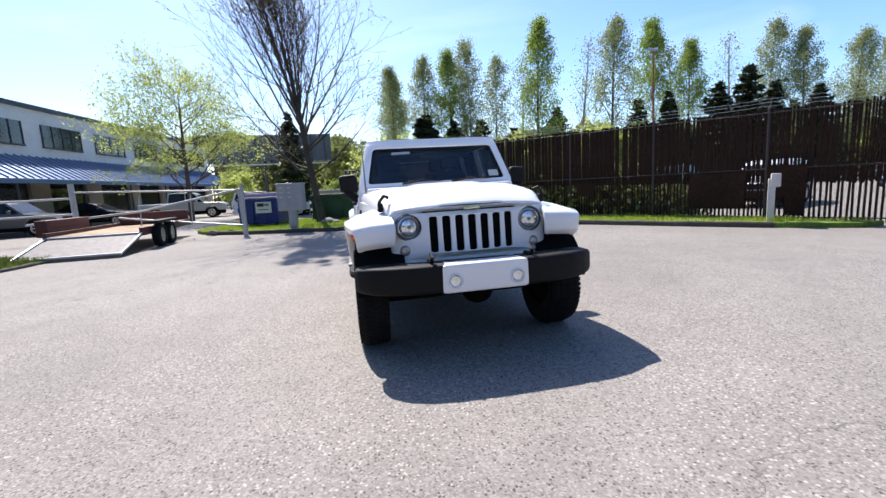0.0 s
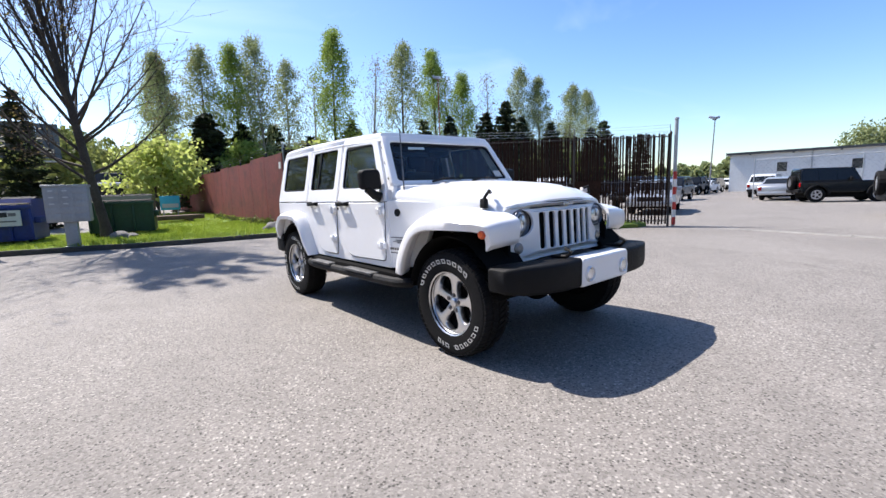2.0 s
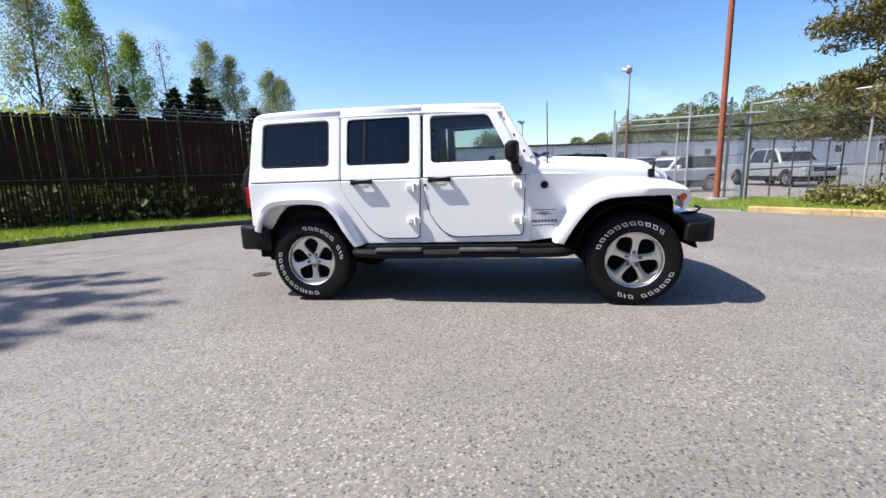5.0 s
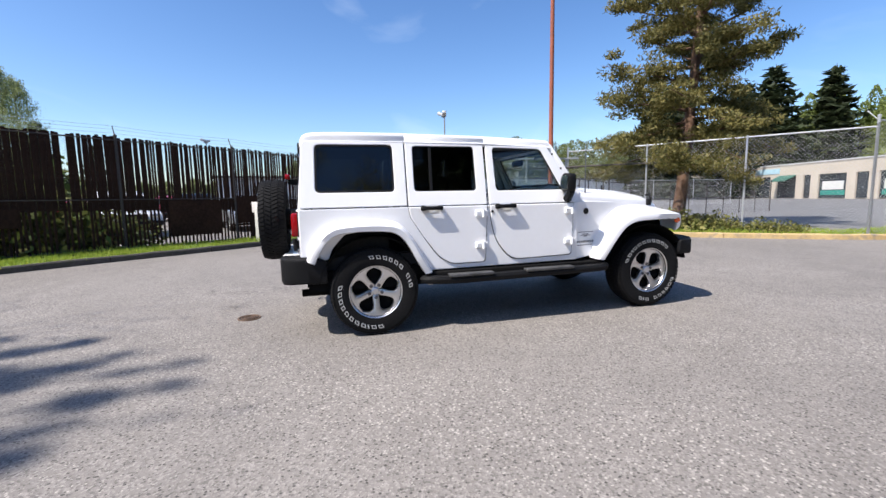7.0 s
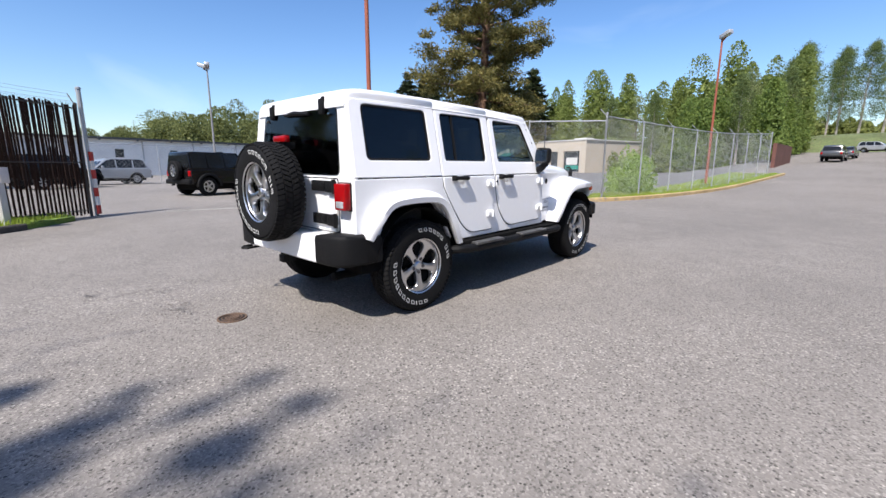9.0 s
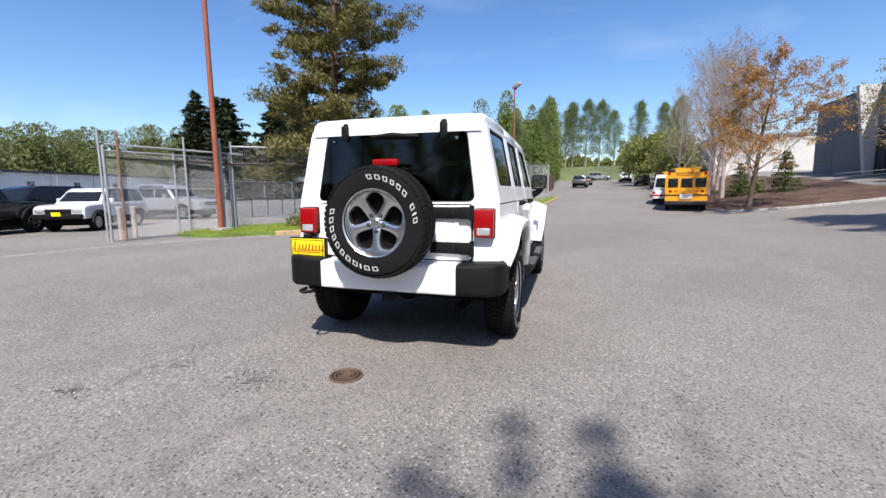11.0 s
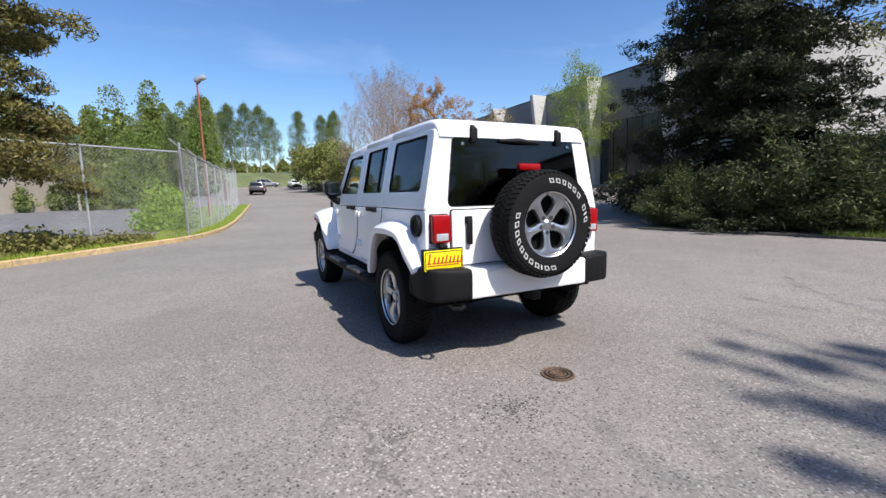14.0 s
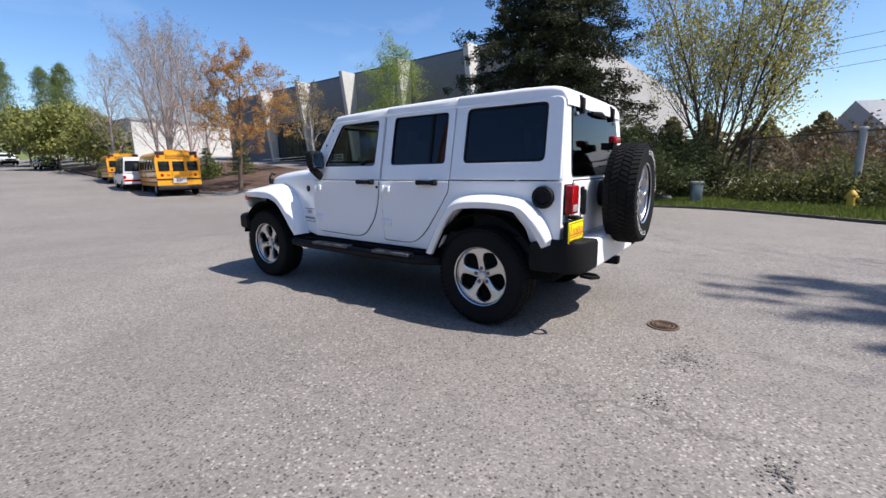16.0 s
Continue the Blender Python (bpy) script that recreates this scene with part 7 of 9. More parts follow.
dumpster(-4.85, 13.95, -8, mat("blue_dumpster_paint", (0.012, 0.035, 0.20), 0.5, vary=0.25, scale=3, dirt=(0.05, 0.05, 0.08), dirt_amount=0.5), 1.5, "blue steel dumpster with a white sign on the grass", True)
dumpster(-2.05, 14.7, -8, mat("green_dumpster_paint", (0.012, 0.055, 0.025), 0.55, vary=0.3, scale=3, dirt=(0.03, 0.04, 0.025), dirt_amount=0.5), 1.75, "dark green steel dumpster behind the bare tree")


def mail_unit():
    m = thing("mailbox_unit", "grey metal cluster mailbox on a pedestal by the kerb", "mailbox", pose(-3.30, 10.95, 0.11, 0, 0, -9) @ Matrix.Diagonal((0.78, 0.78, 0.98, 1)))
    grey = mat("grey_mailbox_paint", (0.36, 0.37, 0.37), 0.5, metal=0.2, vary=0.1, scale=3)
    part("cabinet", boxes((-0.56, 0.56, -0.24, 0.24, 0.66, 1.58), bevel=0.02), grey, m)
    part("pedestal", boxes((-0.17, 0.17, -0.12, 0.12, 0.0, 0.66), bevel=0.01), grey, m)
    part("top", boxes((-0.59, 0.59, -0.27, 0.27, 1.56, 1.62), bevel=0.015), grey, m)
    for c in range(3):
        for r in range(5):
            d = part("mail_door", boxes((-0.52 + 0.35 * c, -0.19 + 0.35 * c, -0.252, -0.24, 0.72 + 0.165 * r, 0.87 + 0.165 * r), bevel=0.004), grey, m)
            if r > 1 and c < 2:
                part("name_bar", boxes((-0.43 + 0.35 * c, -0.30 + 0.35 * c, -0.256, -0.251, 0.79 + 0.165 * r, 0.82 + 0.165 * r)), LETTER, d)
    part("base_plate", boxes((-0.22, 0.22, -0.2, 0.2, -0.02, 0.02), bevel=0.005), GALV, m)


mail_unit()


def sign_post():
    s = thing("intercom_post", "white post with a pale box and dark symbol in the grass", "sign", pose(8.45, 3.75, 0.1, 0, 0, 45))
    part("post", boxes((-0.07, 0.07, -0.07, 0.07, 0, 1.0), bevel=0.01), PALE_CONC, s)
    bx = part("box", boxes((-0.10, 0.24, -0.16, 0.02, 0.82, 1.12), bevel=0.01), mat("pale_box", (0.62, 0.58, 0.55), 0.6, vary=0.1), s)
    part("symbol", boxes((0.0, 0.13, -0.168, -0.158, 0.95, 1.03), bevel=0.003), BLACK_RUB, bx)
    part("symbol", boxes((0.03, 0.06, -0.168, -0.158, 0.90, 0.96)), BLACK_RUB, bx)


sign_post()


def lamp(x, y, top, label, heads, paint, lean=0.0, base=None, heading=0):
    z = lie(x, y) if base is None else base
    p = thing("yard_lamp", label, "lamp", pose(x, y, z, 0, lean, heading), "yard lamps")
    part("pole", tube([(0, 0, 0), (0, 0, top)], [0.078, 0.05], 10), paint, p)
    for k, a in enumerate(heads):
        c, s_ = math.cos(a), math.sin(a)
        arm = part("lamp_head", boxes((-0.16, 0.16, 0.05, 0.75, top - 0.02, top + 0.22), bevel=0.05), GALV, p, "", pose(0, 0, 0, 0, 0, math.degrees(a)) @ Matrix.Translation((0, -0.12, top)) @ Matrix.Rotation(0.3, 4, "X") @ Matrix.Translation((0, 0, -top)))
        part("arm", tube([(0, 0, top - 0.1), (-s_ * 0.25, c * 0.25, top + 0.05)], 0.04, 6), paint, p)
    return p


RUSTY = mat("rust_red_pole", (0.30, 0.085, 0.045), 0.75, vary=0.35, scale=3, dirt=(0.16, 0.07, 0.05), dirt_amount=0.7)
GREYPOLE = mat("grey_pole", (0.24, 0.24, 0.24), 0.6, vary=0.15)
lamp(3.6, -26.5, 8.3, "rust-brown street lamp behind the road fence", (1.0,), RUSTY)
lamp(30.4, -7.5, 7.8, "grey floodlight pole in the car lot", (-0.6, 1.3), GREYPOLE)
lamp(27.0, 34.0, 13.0, "tall brown floodlight pole behind the slatted fence", (0.8, -1.0), RUSTY)
lamp(48.4, 0.5, 6.4, "grey double lamp pole by the warehouse", (0.3, -1.8), GREYPOLE)
lamp(47, 14.5, 7.6, "leaning double lamp pole in the car lot", (0.3, -1.8), GREYPOLE, lean=5)
pole = thing("utility_pole", "tall rust-red steel pole on a concrete foot", "pole", pose(9.72, -5.95, 0.05))
part("shaft", tube([(0, 0, 0), (0, 0, 13.5)], [0.085, 0.06], 12), RUSTY, pole)
part("foot", boxes((-0.25, 0.25, -0.25, 0.25, -0.05, 0.16), bevel=0.03), CONCRETE, pole)
part("steel_tube", tube([(0.05, -0.22, 0), (0.05, -0.22, 3.0)], 0.035, 8), GALV, pole)


def small_things():
    s = thing("yard_sign", "small pale blue sign on the grass", "sign", pose(0.85, 29.0, 0.1, 0, 0, 4))
    part("panel", boxes((-0.55, 0.55, -0.03, 0.03, 0.45, 1.35), bevel=0.01), mat("pale_blue_panel", (0.06, 0.45, 0.62), 0.5, vary=0.1), s)
    part("sign_bar", boxes((-0.45, 0.45, -0.036, -0.03, 0.6, 0.85)), LETTER, s)
    for x in (-0.4, 0.4):
        part("leg", boxes((x - 0.03, x + 0.03, -0.02, 0.02, 0, 0.5)), GALV, s)
    p = thing("timber_stack", "low stack of dark weathered timbers on the grass", "timber", pose(-0.2, 21.0, 0.1, 0, 0, 3))
    wood = mat("dark_timber", (0.12, 0.08, 0.055), 0.9, vary=0.4, scale=5, bump=0.4, bscale=30)
    for k in range(4):
        part("timber", boxes((-1.6 + 0.15 * k, 1.5 - 0.1 * k, -0.6 + 0.3 * k, -0.36 + 0.3 * k, 0.15, 0.36), bevel=0.02), wood, p)
    for x in (-1.0, 0.9):
        part("bearer", boxes((x - 0.1, x + 0.1, -0.6, 0.6, 0, 0.15), bevel=0.01), wood, p)
    b = thing("utility_box", "small grey-green utility box at the kerb", "utility box", pose(-11.6, 1.28, 0.05, 0, 0, 20))
    part("box", boxes((-0.14, 0.14, -0.14, 0.14, 0, 0.62), bevel=0.02), mat("grey_green_box", (0.20, 0.25, 0.25), 0.6, vary=0.2), b)
    part("lid", boxes((-0.16, 0.16, -0.16, 0.16, 0.60, 0.66), bevel=0.01), GALV, b)
    h = thing("fire_hydrant", "yellow fire hydrant in the grass", "hydrant", pose(-10.75, 4.65, 0.05) @ Matrix.Diagonal((0.78, 0.78, 0.78, 1)))
    hy = mat("hydrant_yellow", (0.62, 0.40, 0.06), 0.6, vary=0.2, scale=8)
    part("barrel", revolve([(0.0, 0.0), (0.16, 0.0), (0.16, 0.04), (0.105, 0.06), (0.105, 0.45), (0.13, 0.47), (0.13, 0.50), (0.10, 0.56), (0.05, 0.63), (0.0, 0.64)], 18), hy, h, "", pose(0, 0, 0, 0, -90, 0))
    for a in (0, 90, 180):
        part("outlet", tube([(0, 0.09, 0.40), (0, 0.17, 0.40)], 0.05, 10), hy, h, "", pose(0, 0, 0, 0, 0, a))
    part("cap_nut", tube([(0, 0, 0.63), (0, 0, 0.69)], 0.025, 6), hy, h)
    rng = np.random.default_rng(4)
    stone = mat("grey_boulder", (0.16, 0.15, 0.14), 0.9, vary=0.3, scale=5, bump=0.6, bscale=20)
    for x, y, r in ((-11.9, 0.2, 0.35), (3.0, 12.2, 0.25), (1.9, 11.5, 0.3), (-6.2, 11.6, 0.15), (-5.6, 11.7, 0.13), (-2.3, 12.7, 0.28), (-2.0, 12.6, 0.2)):
        bm = bmesh.new()
        bmesh.ops.create_icosphere(bm, subdivisions=3, radius=r)
        for v in bm.verts:
            v.co *= 1 + 0.35 * noise.noise(v.co * 3 / r * 0.4 + Vector((x, y, 0)))
            v.co.z = v.co.z * 0.6 + r * 0.3
        tagged(part("boulder", bm, stone, None, "", pose(x, y, lie(x, y) + 0.08, 0, 0, rng.uniform(0, 360))), "rough grey boulder half sunk in grass", "stone", "boulders")
    t = thing("box_truck", "dark box truck parked beyond the green dumpster", "truck", pose(-1.2, 41, 0, 0, 0, 170))
    part("box", boxes((-1.2, 1.2, -3, 2.2, 0.9, 3.4), bevel=0.05), mat("dark_truck_box", (0.02, 0.022, 0.025), 0.5, vary=0.2), t)
    part("cab", boxes((-1.05, 1.05, 2.3, 4.2, 0.6, 2.6), bevel=0.15), PAINTS["white"], t)
    part("window", boxes((-0.95, 0.95, 4.1, 4.22, 1.6, 2.4), bevel=0.03), CAR_GLASS, t)
    for s_ in (-1, 1):
        for wy in (-1.8, 3.2):
            fm, tm, dm = far_wheels(0.42)
            w = new("wheel", fm)
            w.parent, w.matrix_basis = t, pose(s_ * 0.98, wy, 0.42, 0, 0, 0 if s_ > 0 else 180)
            o = new("tyre", tm)
            o.parent = w
    k = thing("brick_wall", "low brown brick wall beside the road fence", "wall", kind="structure")
    part("wall", boxes((2.9, 3.2, -58, -47, lie(3, -47) - 0.5, lie(3, -58) + 1.7)), mat("brown_brick", (0.14, 0.06, 0.045), 0.85, vary=0.3, scale=3, bump=0.4, bscale=15), k)
    wood = mat("pole_wood", (0.13, 0.10, 0.075), 0.85, vary=0.3, scale=3)
    for y in (-30, 18, 66, 114):
        u = thing("wooden_pole", "far wooden pole carrying power wires", "pole", pose(-48.7, y, 0), "wooden poles")
        part("shaft", tube([(0, 0, -0.2), (0, 0, 12.4)], [0.16, 0.11], 8), wood, u)
        for zz in (12.0, 11.0, 10.0):
            part("crossarm", boxes((-1.1, 1.1, -0.06, 0.06, zz - 0.14, zz - 0.005)), wood, u)
    c = thing("overhead_wires", "overhead power wires on far poles", "wires")
    lines = []
    for zz, off in ((12.0, 0), (11.0, 0.8), (10.0, 1.4)):
        prev = None
        for i in range(13):
            y = -30 + i * 12
            q = (-48 - off, y, zz - 1.2 * math.sin(math.pi * ((i % 4) / 4)))
            if prev:
                lines.append((prev, q))
            prev = q
    wires("wire", lines, 0.02, BLACK_RUB, c)


small_things()

# ---- trees and shrubs ----
BARK = mat("grey_brown_bark", (0.10, 0.075, 0.055), 0.9, vary=0.4, scale=4, bump=0.8, bscale=25)
BARK_DARK = mat("dark_bark", (0.045, 0.035, 0.028), 0.9, vary=0.4, scale=4, bump=0.8, bscale=25)
BARK_PALE = mat("pale_bark", (0.34, 0.31, 0.27), 0.85, vary=0.35, scale=5, bump=0.4, bscale=20, dirt=(0.08, 0.07, 0.06), dirt_amount=0.7)
BARK_RED = mat("reddish_pine_bark", (0.14, 0.08, 0.05), 0.9, vary=0.4, scale=4, bump=0.8, bscale=20)
LEAF_SPRING = leaves("spring_leaves", (0.36, 0.43, 0.10), (0.52, 0.56, 0.18), 0.6)
LEAF_POPLAR = leaves("poplar_leaves", (0.18, 0.22, 0.095), (0.38, 0.41, 0.19), 0.5)
LEAF_FRESH = leaves("fresh_leaves", (0.19, 0.28, 0.05), (0.33, 0.40, 0.09), 0.5)
LEAF_OLIVE = leaves("olive_leaves", (0.11, 0.14, 0.04), (0.20, 0.20, 0.06), 0.35)
LEAF_RED = leaves("copper_leaves", (0.36, 0.16, 0.07), (0.57, 0.38, 0.12), 0.5)
LEAF_BROWN = leaves("brown_buds", (0.22, 0.14, 0.07), (0.30, 0.24, 0.08), 0.3)
LEAF_WOODS = leaves("far_wood_leaves", (0.14, 0.17, 0.045), (0.30, 0.325, 0.10), 0.45)
LEAF_OLIVE_WOODS = leaves("hill_wood_leaves", (0.15, 0.195, 0.05), (0.30, 0.355, 0.105), 0.5)
NEEDLE_DARK = leaves("dark_needles", (0.018, 0.028, 0.012), (0.050, 0.062, 0.024), 0.15)
NEEDLE_PINE = leaves("pine_needles", (0.075, 0.08, 0.024), (0.25, 0.21, 0.068), 0.25)
NEEDLE_SHRUB = leaves("juniper_needles", (0.045, 0.065, 0.024), (0.115, 0.135, 0.052), 0.25)
LEAF_SHRUB = leaves("shrub_leaves", (0.06, 0.11, 0.025), (0.20, 0.20, 0.06), 0.3)


class Grown:
    """Limbs of a tree as tubes, and the ends of its twigs."""

    def __init__(self, seed):
        self.rng = np.random.default_rng(seed)
        self.verts, self.faces, self.tips = [], [], []
        self.fine = True

    def tube(self, pts, radii, sides):
        k0 = len(self.verts)
        a = None
        for i, p in enumerate(pts):
            way = (pts[min(i + 1, len(pts) - 1)] - pts[max(i - 1, 0)]).normalized()
            a = way.orthogonal().normalized() if a is None else (a - way * a.dot(way)).normalized()
            c = way.cross(a)
            for k in range(sides):
                g = 2 * math.pi * k / sides
                self.verts.append(tuple(p + (a * math.cos(g) + c * math.sin(g)) * radii[i]))
        for i in range(len(pts) - 1):
            for k in range(sides):
                j = (k + 1) % sides
                self.faces.append((k0 + i * sides + k, k0 + i * sides + j, k0 + (i + 1) * sides + j, k0 + (i + 1) * sides + k))

    def limb(self, p, d, length, r, level, plan):
        """plan: for each level (children, angle, length ratio, up, gnarl, start)."""
        rng = self.rng
        segs = 7 if level == 0 else 5 if level == 1 else 3
        up, gnarl = plan[level][3], plan[level][4]
        pts, radii = [p], [r]
        for i in range(segs):
            d = (d + Vector(rng.normal(0, gnarl, 3)) + Vector((0, 0, up))).normalized()
            pts.append(pts[-1] + d * (length / segs))
            radii.append(max(r * (1 - 0.85 * (i + 1) / segs), 0.0055))
        if self.fine or level + 1 < len(plan):
            self.tube(pts, radii, (8, 5, 4, 3, 3)[min(level, 4)])
        if level + 1 >= len(plan):
            self.tips.append(pts[-1])
            self.tips.append(pts[-2])
            return
        count, angle, ratio, _, _, start = plan[level + 1]
        for k in range(count):
            t = start + (1 - start) * (k + rng.uniform(0, 0.9)) / count
            f = t * segs
            i = min(int(f), segs - 1)
            q = pts[i].lerp(pts[i + 1], f - i)
            way = (pts[i + 1] - pts[i]).normalized()
            side = way.orthogonal().normalized()
            side.rotate(Matrix.Rotation(2.4 * k + rng.uniform(-0.5, 0.5), 3, way))
            g = angle * rng.uniform(0.75, 1.25)
            dd = (way * math.cos(g) + side * math.sin(g)).normalized()
            shape = 1.0 if level else plan[0][6](t)
            self.limb(q, dd, length * ratio * shape * rng.uniform(0.75, 1.2), max(min(radii[i] * 0.5, length * ratio * shape * 0.013), 0.004), level + 1, plan)

    def mesh(self, name, material):
        me = bpy.data.meshes.new(name)
        me.from_pydata(self.verts, [], self.faces)
        me.materials.append(material)
        me.shade_smooth()
        return me


def leaf_mesh(name, centres, rng, size, material, squash=1.0, long=1.0, lie_flat=0.0):
    """Small four-cornered leaves or sprays round the given points."""
    c = np.asarray(centres, float)
    n = len(c)
    a = rng.normal(size=(n, 3))
    a[:, 2] *= 1 - lie_flat
    a /= np.linalg.norm(a, axis=1, keepdims=True)
    b = np.cross(a, rng.normal(size=(n, 3)) + np.array([0, 0, lie_flat * 3]))
    b /= np.linalg.norm(b, axis=1, keepdims=True) + 1e-9
    s = (size * rng.uniform(0.55, 1.25, (n, 1)))
    u, v = a * s * long, b * s * squash
    verts = np.stack([c - u, c - v * 0.8, c + u, c + v * 0.8], 1).reshape(-1, 3)
    me = bpy.data.meshes.new(name)
    faces = np.arange(4 * n).reshape(-1, 4)
    me.from_pydata(verts.tolist(), [], faces.tolist())
    me.materials.append(material)
    return me


def around(points, rng, per, spread):
    p = np.repeat(np.array([tuple(q) for q in points]), per, axis=0)
    return p + rng.normal(0, spread, p.shape)


def plant(name, label, wood, crown, m, group="", category="tree"):
    t = thing(name, label, category, m, group)
    if wood:
        o = new("twig_mass" if category == "shrub" else "trunk", wood)
        o.parent = t
        if category == "shrub":
            tagged(o, kind="stuff")
    if crown:
        o = new("crown", crown)
        o.parent = t
    return t


# the tall bare tree by the mailboxes: a leaning trunk that parts into two leaders
g = Grown(21)
LEADER = [(0, 0, 0, 0.006, 0.005, 0, lambda t: 1.6 - 2.5 * t if t < 0.5 else 0.38 - 0.70 * (t - 0.5)), (14, 0.42, 0.26, 0.09, 0.05, 0.02), (8, 0.42, 0.28, 0.06, 0.08, 0.12), (5, 0.5, 0.5, 0.03, 0.12, 0.15)]
fork = Vector((-0.42, 0, 4.0))
g.tube([Vector((0.03, 0, 0)), Vector((0, 0, 0.5)), Vector((-0.17, 0.02, 1.7)), fork, Vector((-0.52, 0, 4.7))], [0.20, 0.135, 0.12, 0.105, 0.09], 9)
for start, way, tall, thick in ((0.0, (-0.145, 0.0), 10.6, 0.056), (-0.3, (-0.207, 0.01), 10.55, 0.042), (0.2, (-0.275, -0.01), 9.6, 0.036), (0.2, (-0.10, 0.01), 9.85, 0.036), (0.1, (-0.03, -0.01), 8.8, 0.032), (0.3, (0.045, 0.0), 7.4, 0.028), (0.1, (-0.245, 0.02), 10.0, 0.030), (0.3, (-0.18, -0.02), 10.0, 0.030)):
    g.limb(fork + Vector((0, 0, start)), Vector((*way, 1)).normalized(), tall, thick, 0, LEADER)
for z, a, e, L in ((1.75, 2.9, 0.75, 4.6), (2.9, 0.4, 0.6, 3.6), (3.3, 3.4, 1.3, 6.4), (3.5, 1.6, 1.0, 3.6), (3.8, 4.2, 1.2, 4.6), (2.3, 4.0, 0.25, 2.2), (2.0, 0.2, 0.45, 3.2), (2.6, 3.1, 0.9, 5.6), (3.0, 6.0, 0.7, 3.4), (3.6, 0.6, 1.3, 5.2), (2.2, 2.6, 0.3, 2.8), (3.4, 5.2, 0.8, 3.4), (4.0, 3.3, 1.7, 6.8), (3.7, 2.7, 1.6, 6.0), (4.0, 0.1, 2.0, 5.6)):
    p = Vector((-0.105 * z + 0.02, 0, z))
    g.limb(p, Vector((math.cos(a), math.sin(a), e)).normalized(), L, 0.05, 1, [None, (0, 0, 0, 0.12, 0.07, 0), (10, 0.55, 0.40, 0.07, 0.10, 0.2), (5, 0.5, 0.5, 0.04, 0.13, 0.15)])
# extra buds on the unseen upper twigs, added to thicken the tree's ground shadow
high = [p for p in g.tips if 8.5 < p.z < 13.4]
buds = leaf_mesh("buds", np.concatenate([around(g.tips, g.rng, 1, 0.06), around(high, g.rng, 5, 0.06)]), g.rng, 0.032, LEAF_BROWN)
# this tree's bark is darker than BARK
plant("bare_tree", "tall bare spring tree with a dark leaning trunk on the grass", g.mesh("trunk", mat("bare_tree_bark", (0.062, 0.047, 0.036), 0.9, vary=0.4, scale=4, bump=0.8, bscale=25)), buds, pose(-2.62, 13.2, 0.05))

# young leafing tree in front of the office
g = Grown(33)
g.limb(Vector((0, 0, 0)), Vector((0.02, 0, 1)).normalized(), 7.6, 0.17, 0, [(0, 0, 0, 0.02, 0.05, 0, lambda t: 1.25 - 0.7 * t), (26, 1.0, 0.52, 0.05, 0.10, 0.20), (8, 0.7, 0.45, 0.02, 0.14, 0.15), (5, 0.6, 0.5, 0.0, 0.18, 0.2)])
low = [p for p in g.tips if p.z < 5.5]
high = [p for p in g.tips if p.z >= 5.5]
crown = leaf_mesh("crown", np.concatenate([around(low, g.rng, 16, 0.16), around(high, g.rng, 9, 0.15)]), g.rng, 0.052, LEAF_SPRING)
plant("spring_tree", "young tree with fresh yellow-green leaves before the office", g.mesh("trunk", BARK), crown, pose(-11.4, 23.9, 0))


def poplar_meshes(seed, height, dense, material, wood, lean=0.0, fine=False):
    g = Grown(seed)
    g.fine = fine
    g.limb(Vector((0, 0, 0)), Vector((lean, 0, 1)).normalized(), height, height * 0.011 + 0.05, 0, [(0, 0, 0, 0.02, 0.02, 0, lambda t: 0.12 + (0.45 + 1.05 * min(1, max(0, (t - 0.18) / 0.22))) * max(0, 1.0 - t) ** 0.75), (34, 0.75, 0.20, 0.10, 0.10, 0.22), (6, 0.6, 0.45, 0.06, 0.14, 0.2)])
    crown = leaf_mesh("crown", around(g.tips, g.rng, int(dense * 1.4) + 1, 0.34), g.rng, 0.095, material)
    return g.mesh("trunk", wood), crown


POPLARS = [poplar_meshes(51, 18, 25, LEAF_POPLAR, BARK), poplar_meshes(52, 18, 18, LEAF_POPLAR, BARK_PALE, 0.04), poplar_meshes(53, 18, 28, LEAF_FRESH, BARK), poplar_meshes(54, 18, 22, LEAF_POPLAR, BARK, -0.05)]
BARE_FAR = poplar_meshes(55, 18, 1, LEAF_BROWN, BARK_PALE, fine=True)
ROW = "poplars behind the fence"
for k, (x, y, h) in enumerate(((2.7, 43.7, 14.7), (6.8, 47.4, 16.6), (9.3, 44.9, 16.8), (11.3, 43.6, 17.3), (16.0, 50.0, 17.4), (18.1, 41.2, 18.7), (27.4, 42.2, 19.2), (33.8, 43.3, 19.8), (37.7, 42.2, 17.1), (46.9, 41.0, 19.0), (49.0, 38.3, 17.3), (54.4, 37.3, 16.7), (62.5, 39.5, 17.5), (4.0, 58.0, 17.0))):
    w, c = POPLARS[(k * 3 + k // 4) % 4] if k != 5 else POPLARS[2]
    s = h / 18 * 0.95
    plant("poplar", "tall slender poplar with thin spring foliage", w, c, pose(x, y, -0.2, 0, 0, k * 77) @ Matrix.Diagonal((s * 0.88, s * 0.88, s, 1)), ROW)
for x, y, h in ((28.6, 52.4, 20.2), (47.8, 47.1, 19.5), (20.5, 53, 17), (40.5, 47, 18), (13.5, 52, 16)):
    plant("bare_poplar", "tall leafless pale poplar", BARE_FAR[0], BARE_FAR[1], pose(x, y, -0.2, 0, 0, x * 40) @ Matrix.Diagonal((h / 18, h / 18, h / 18, 1)), ROW)


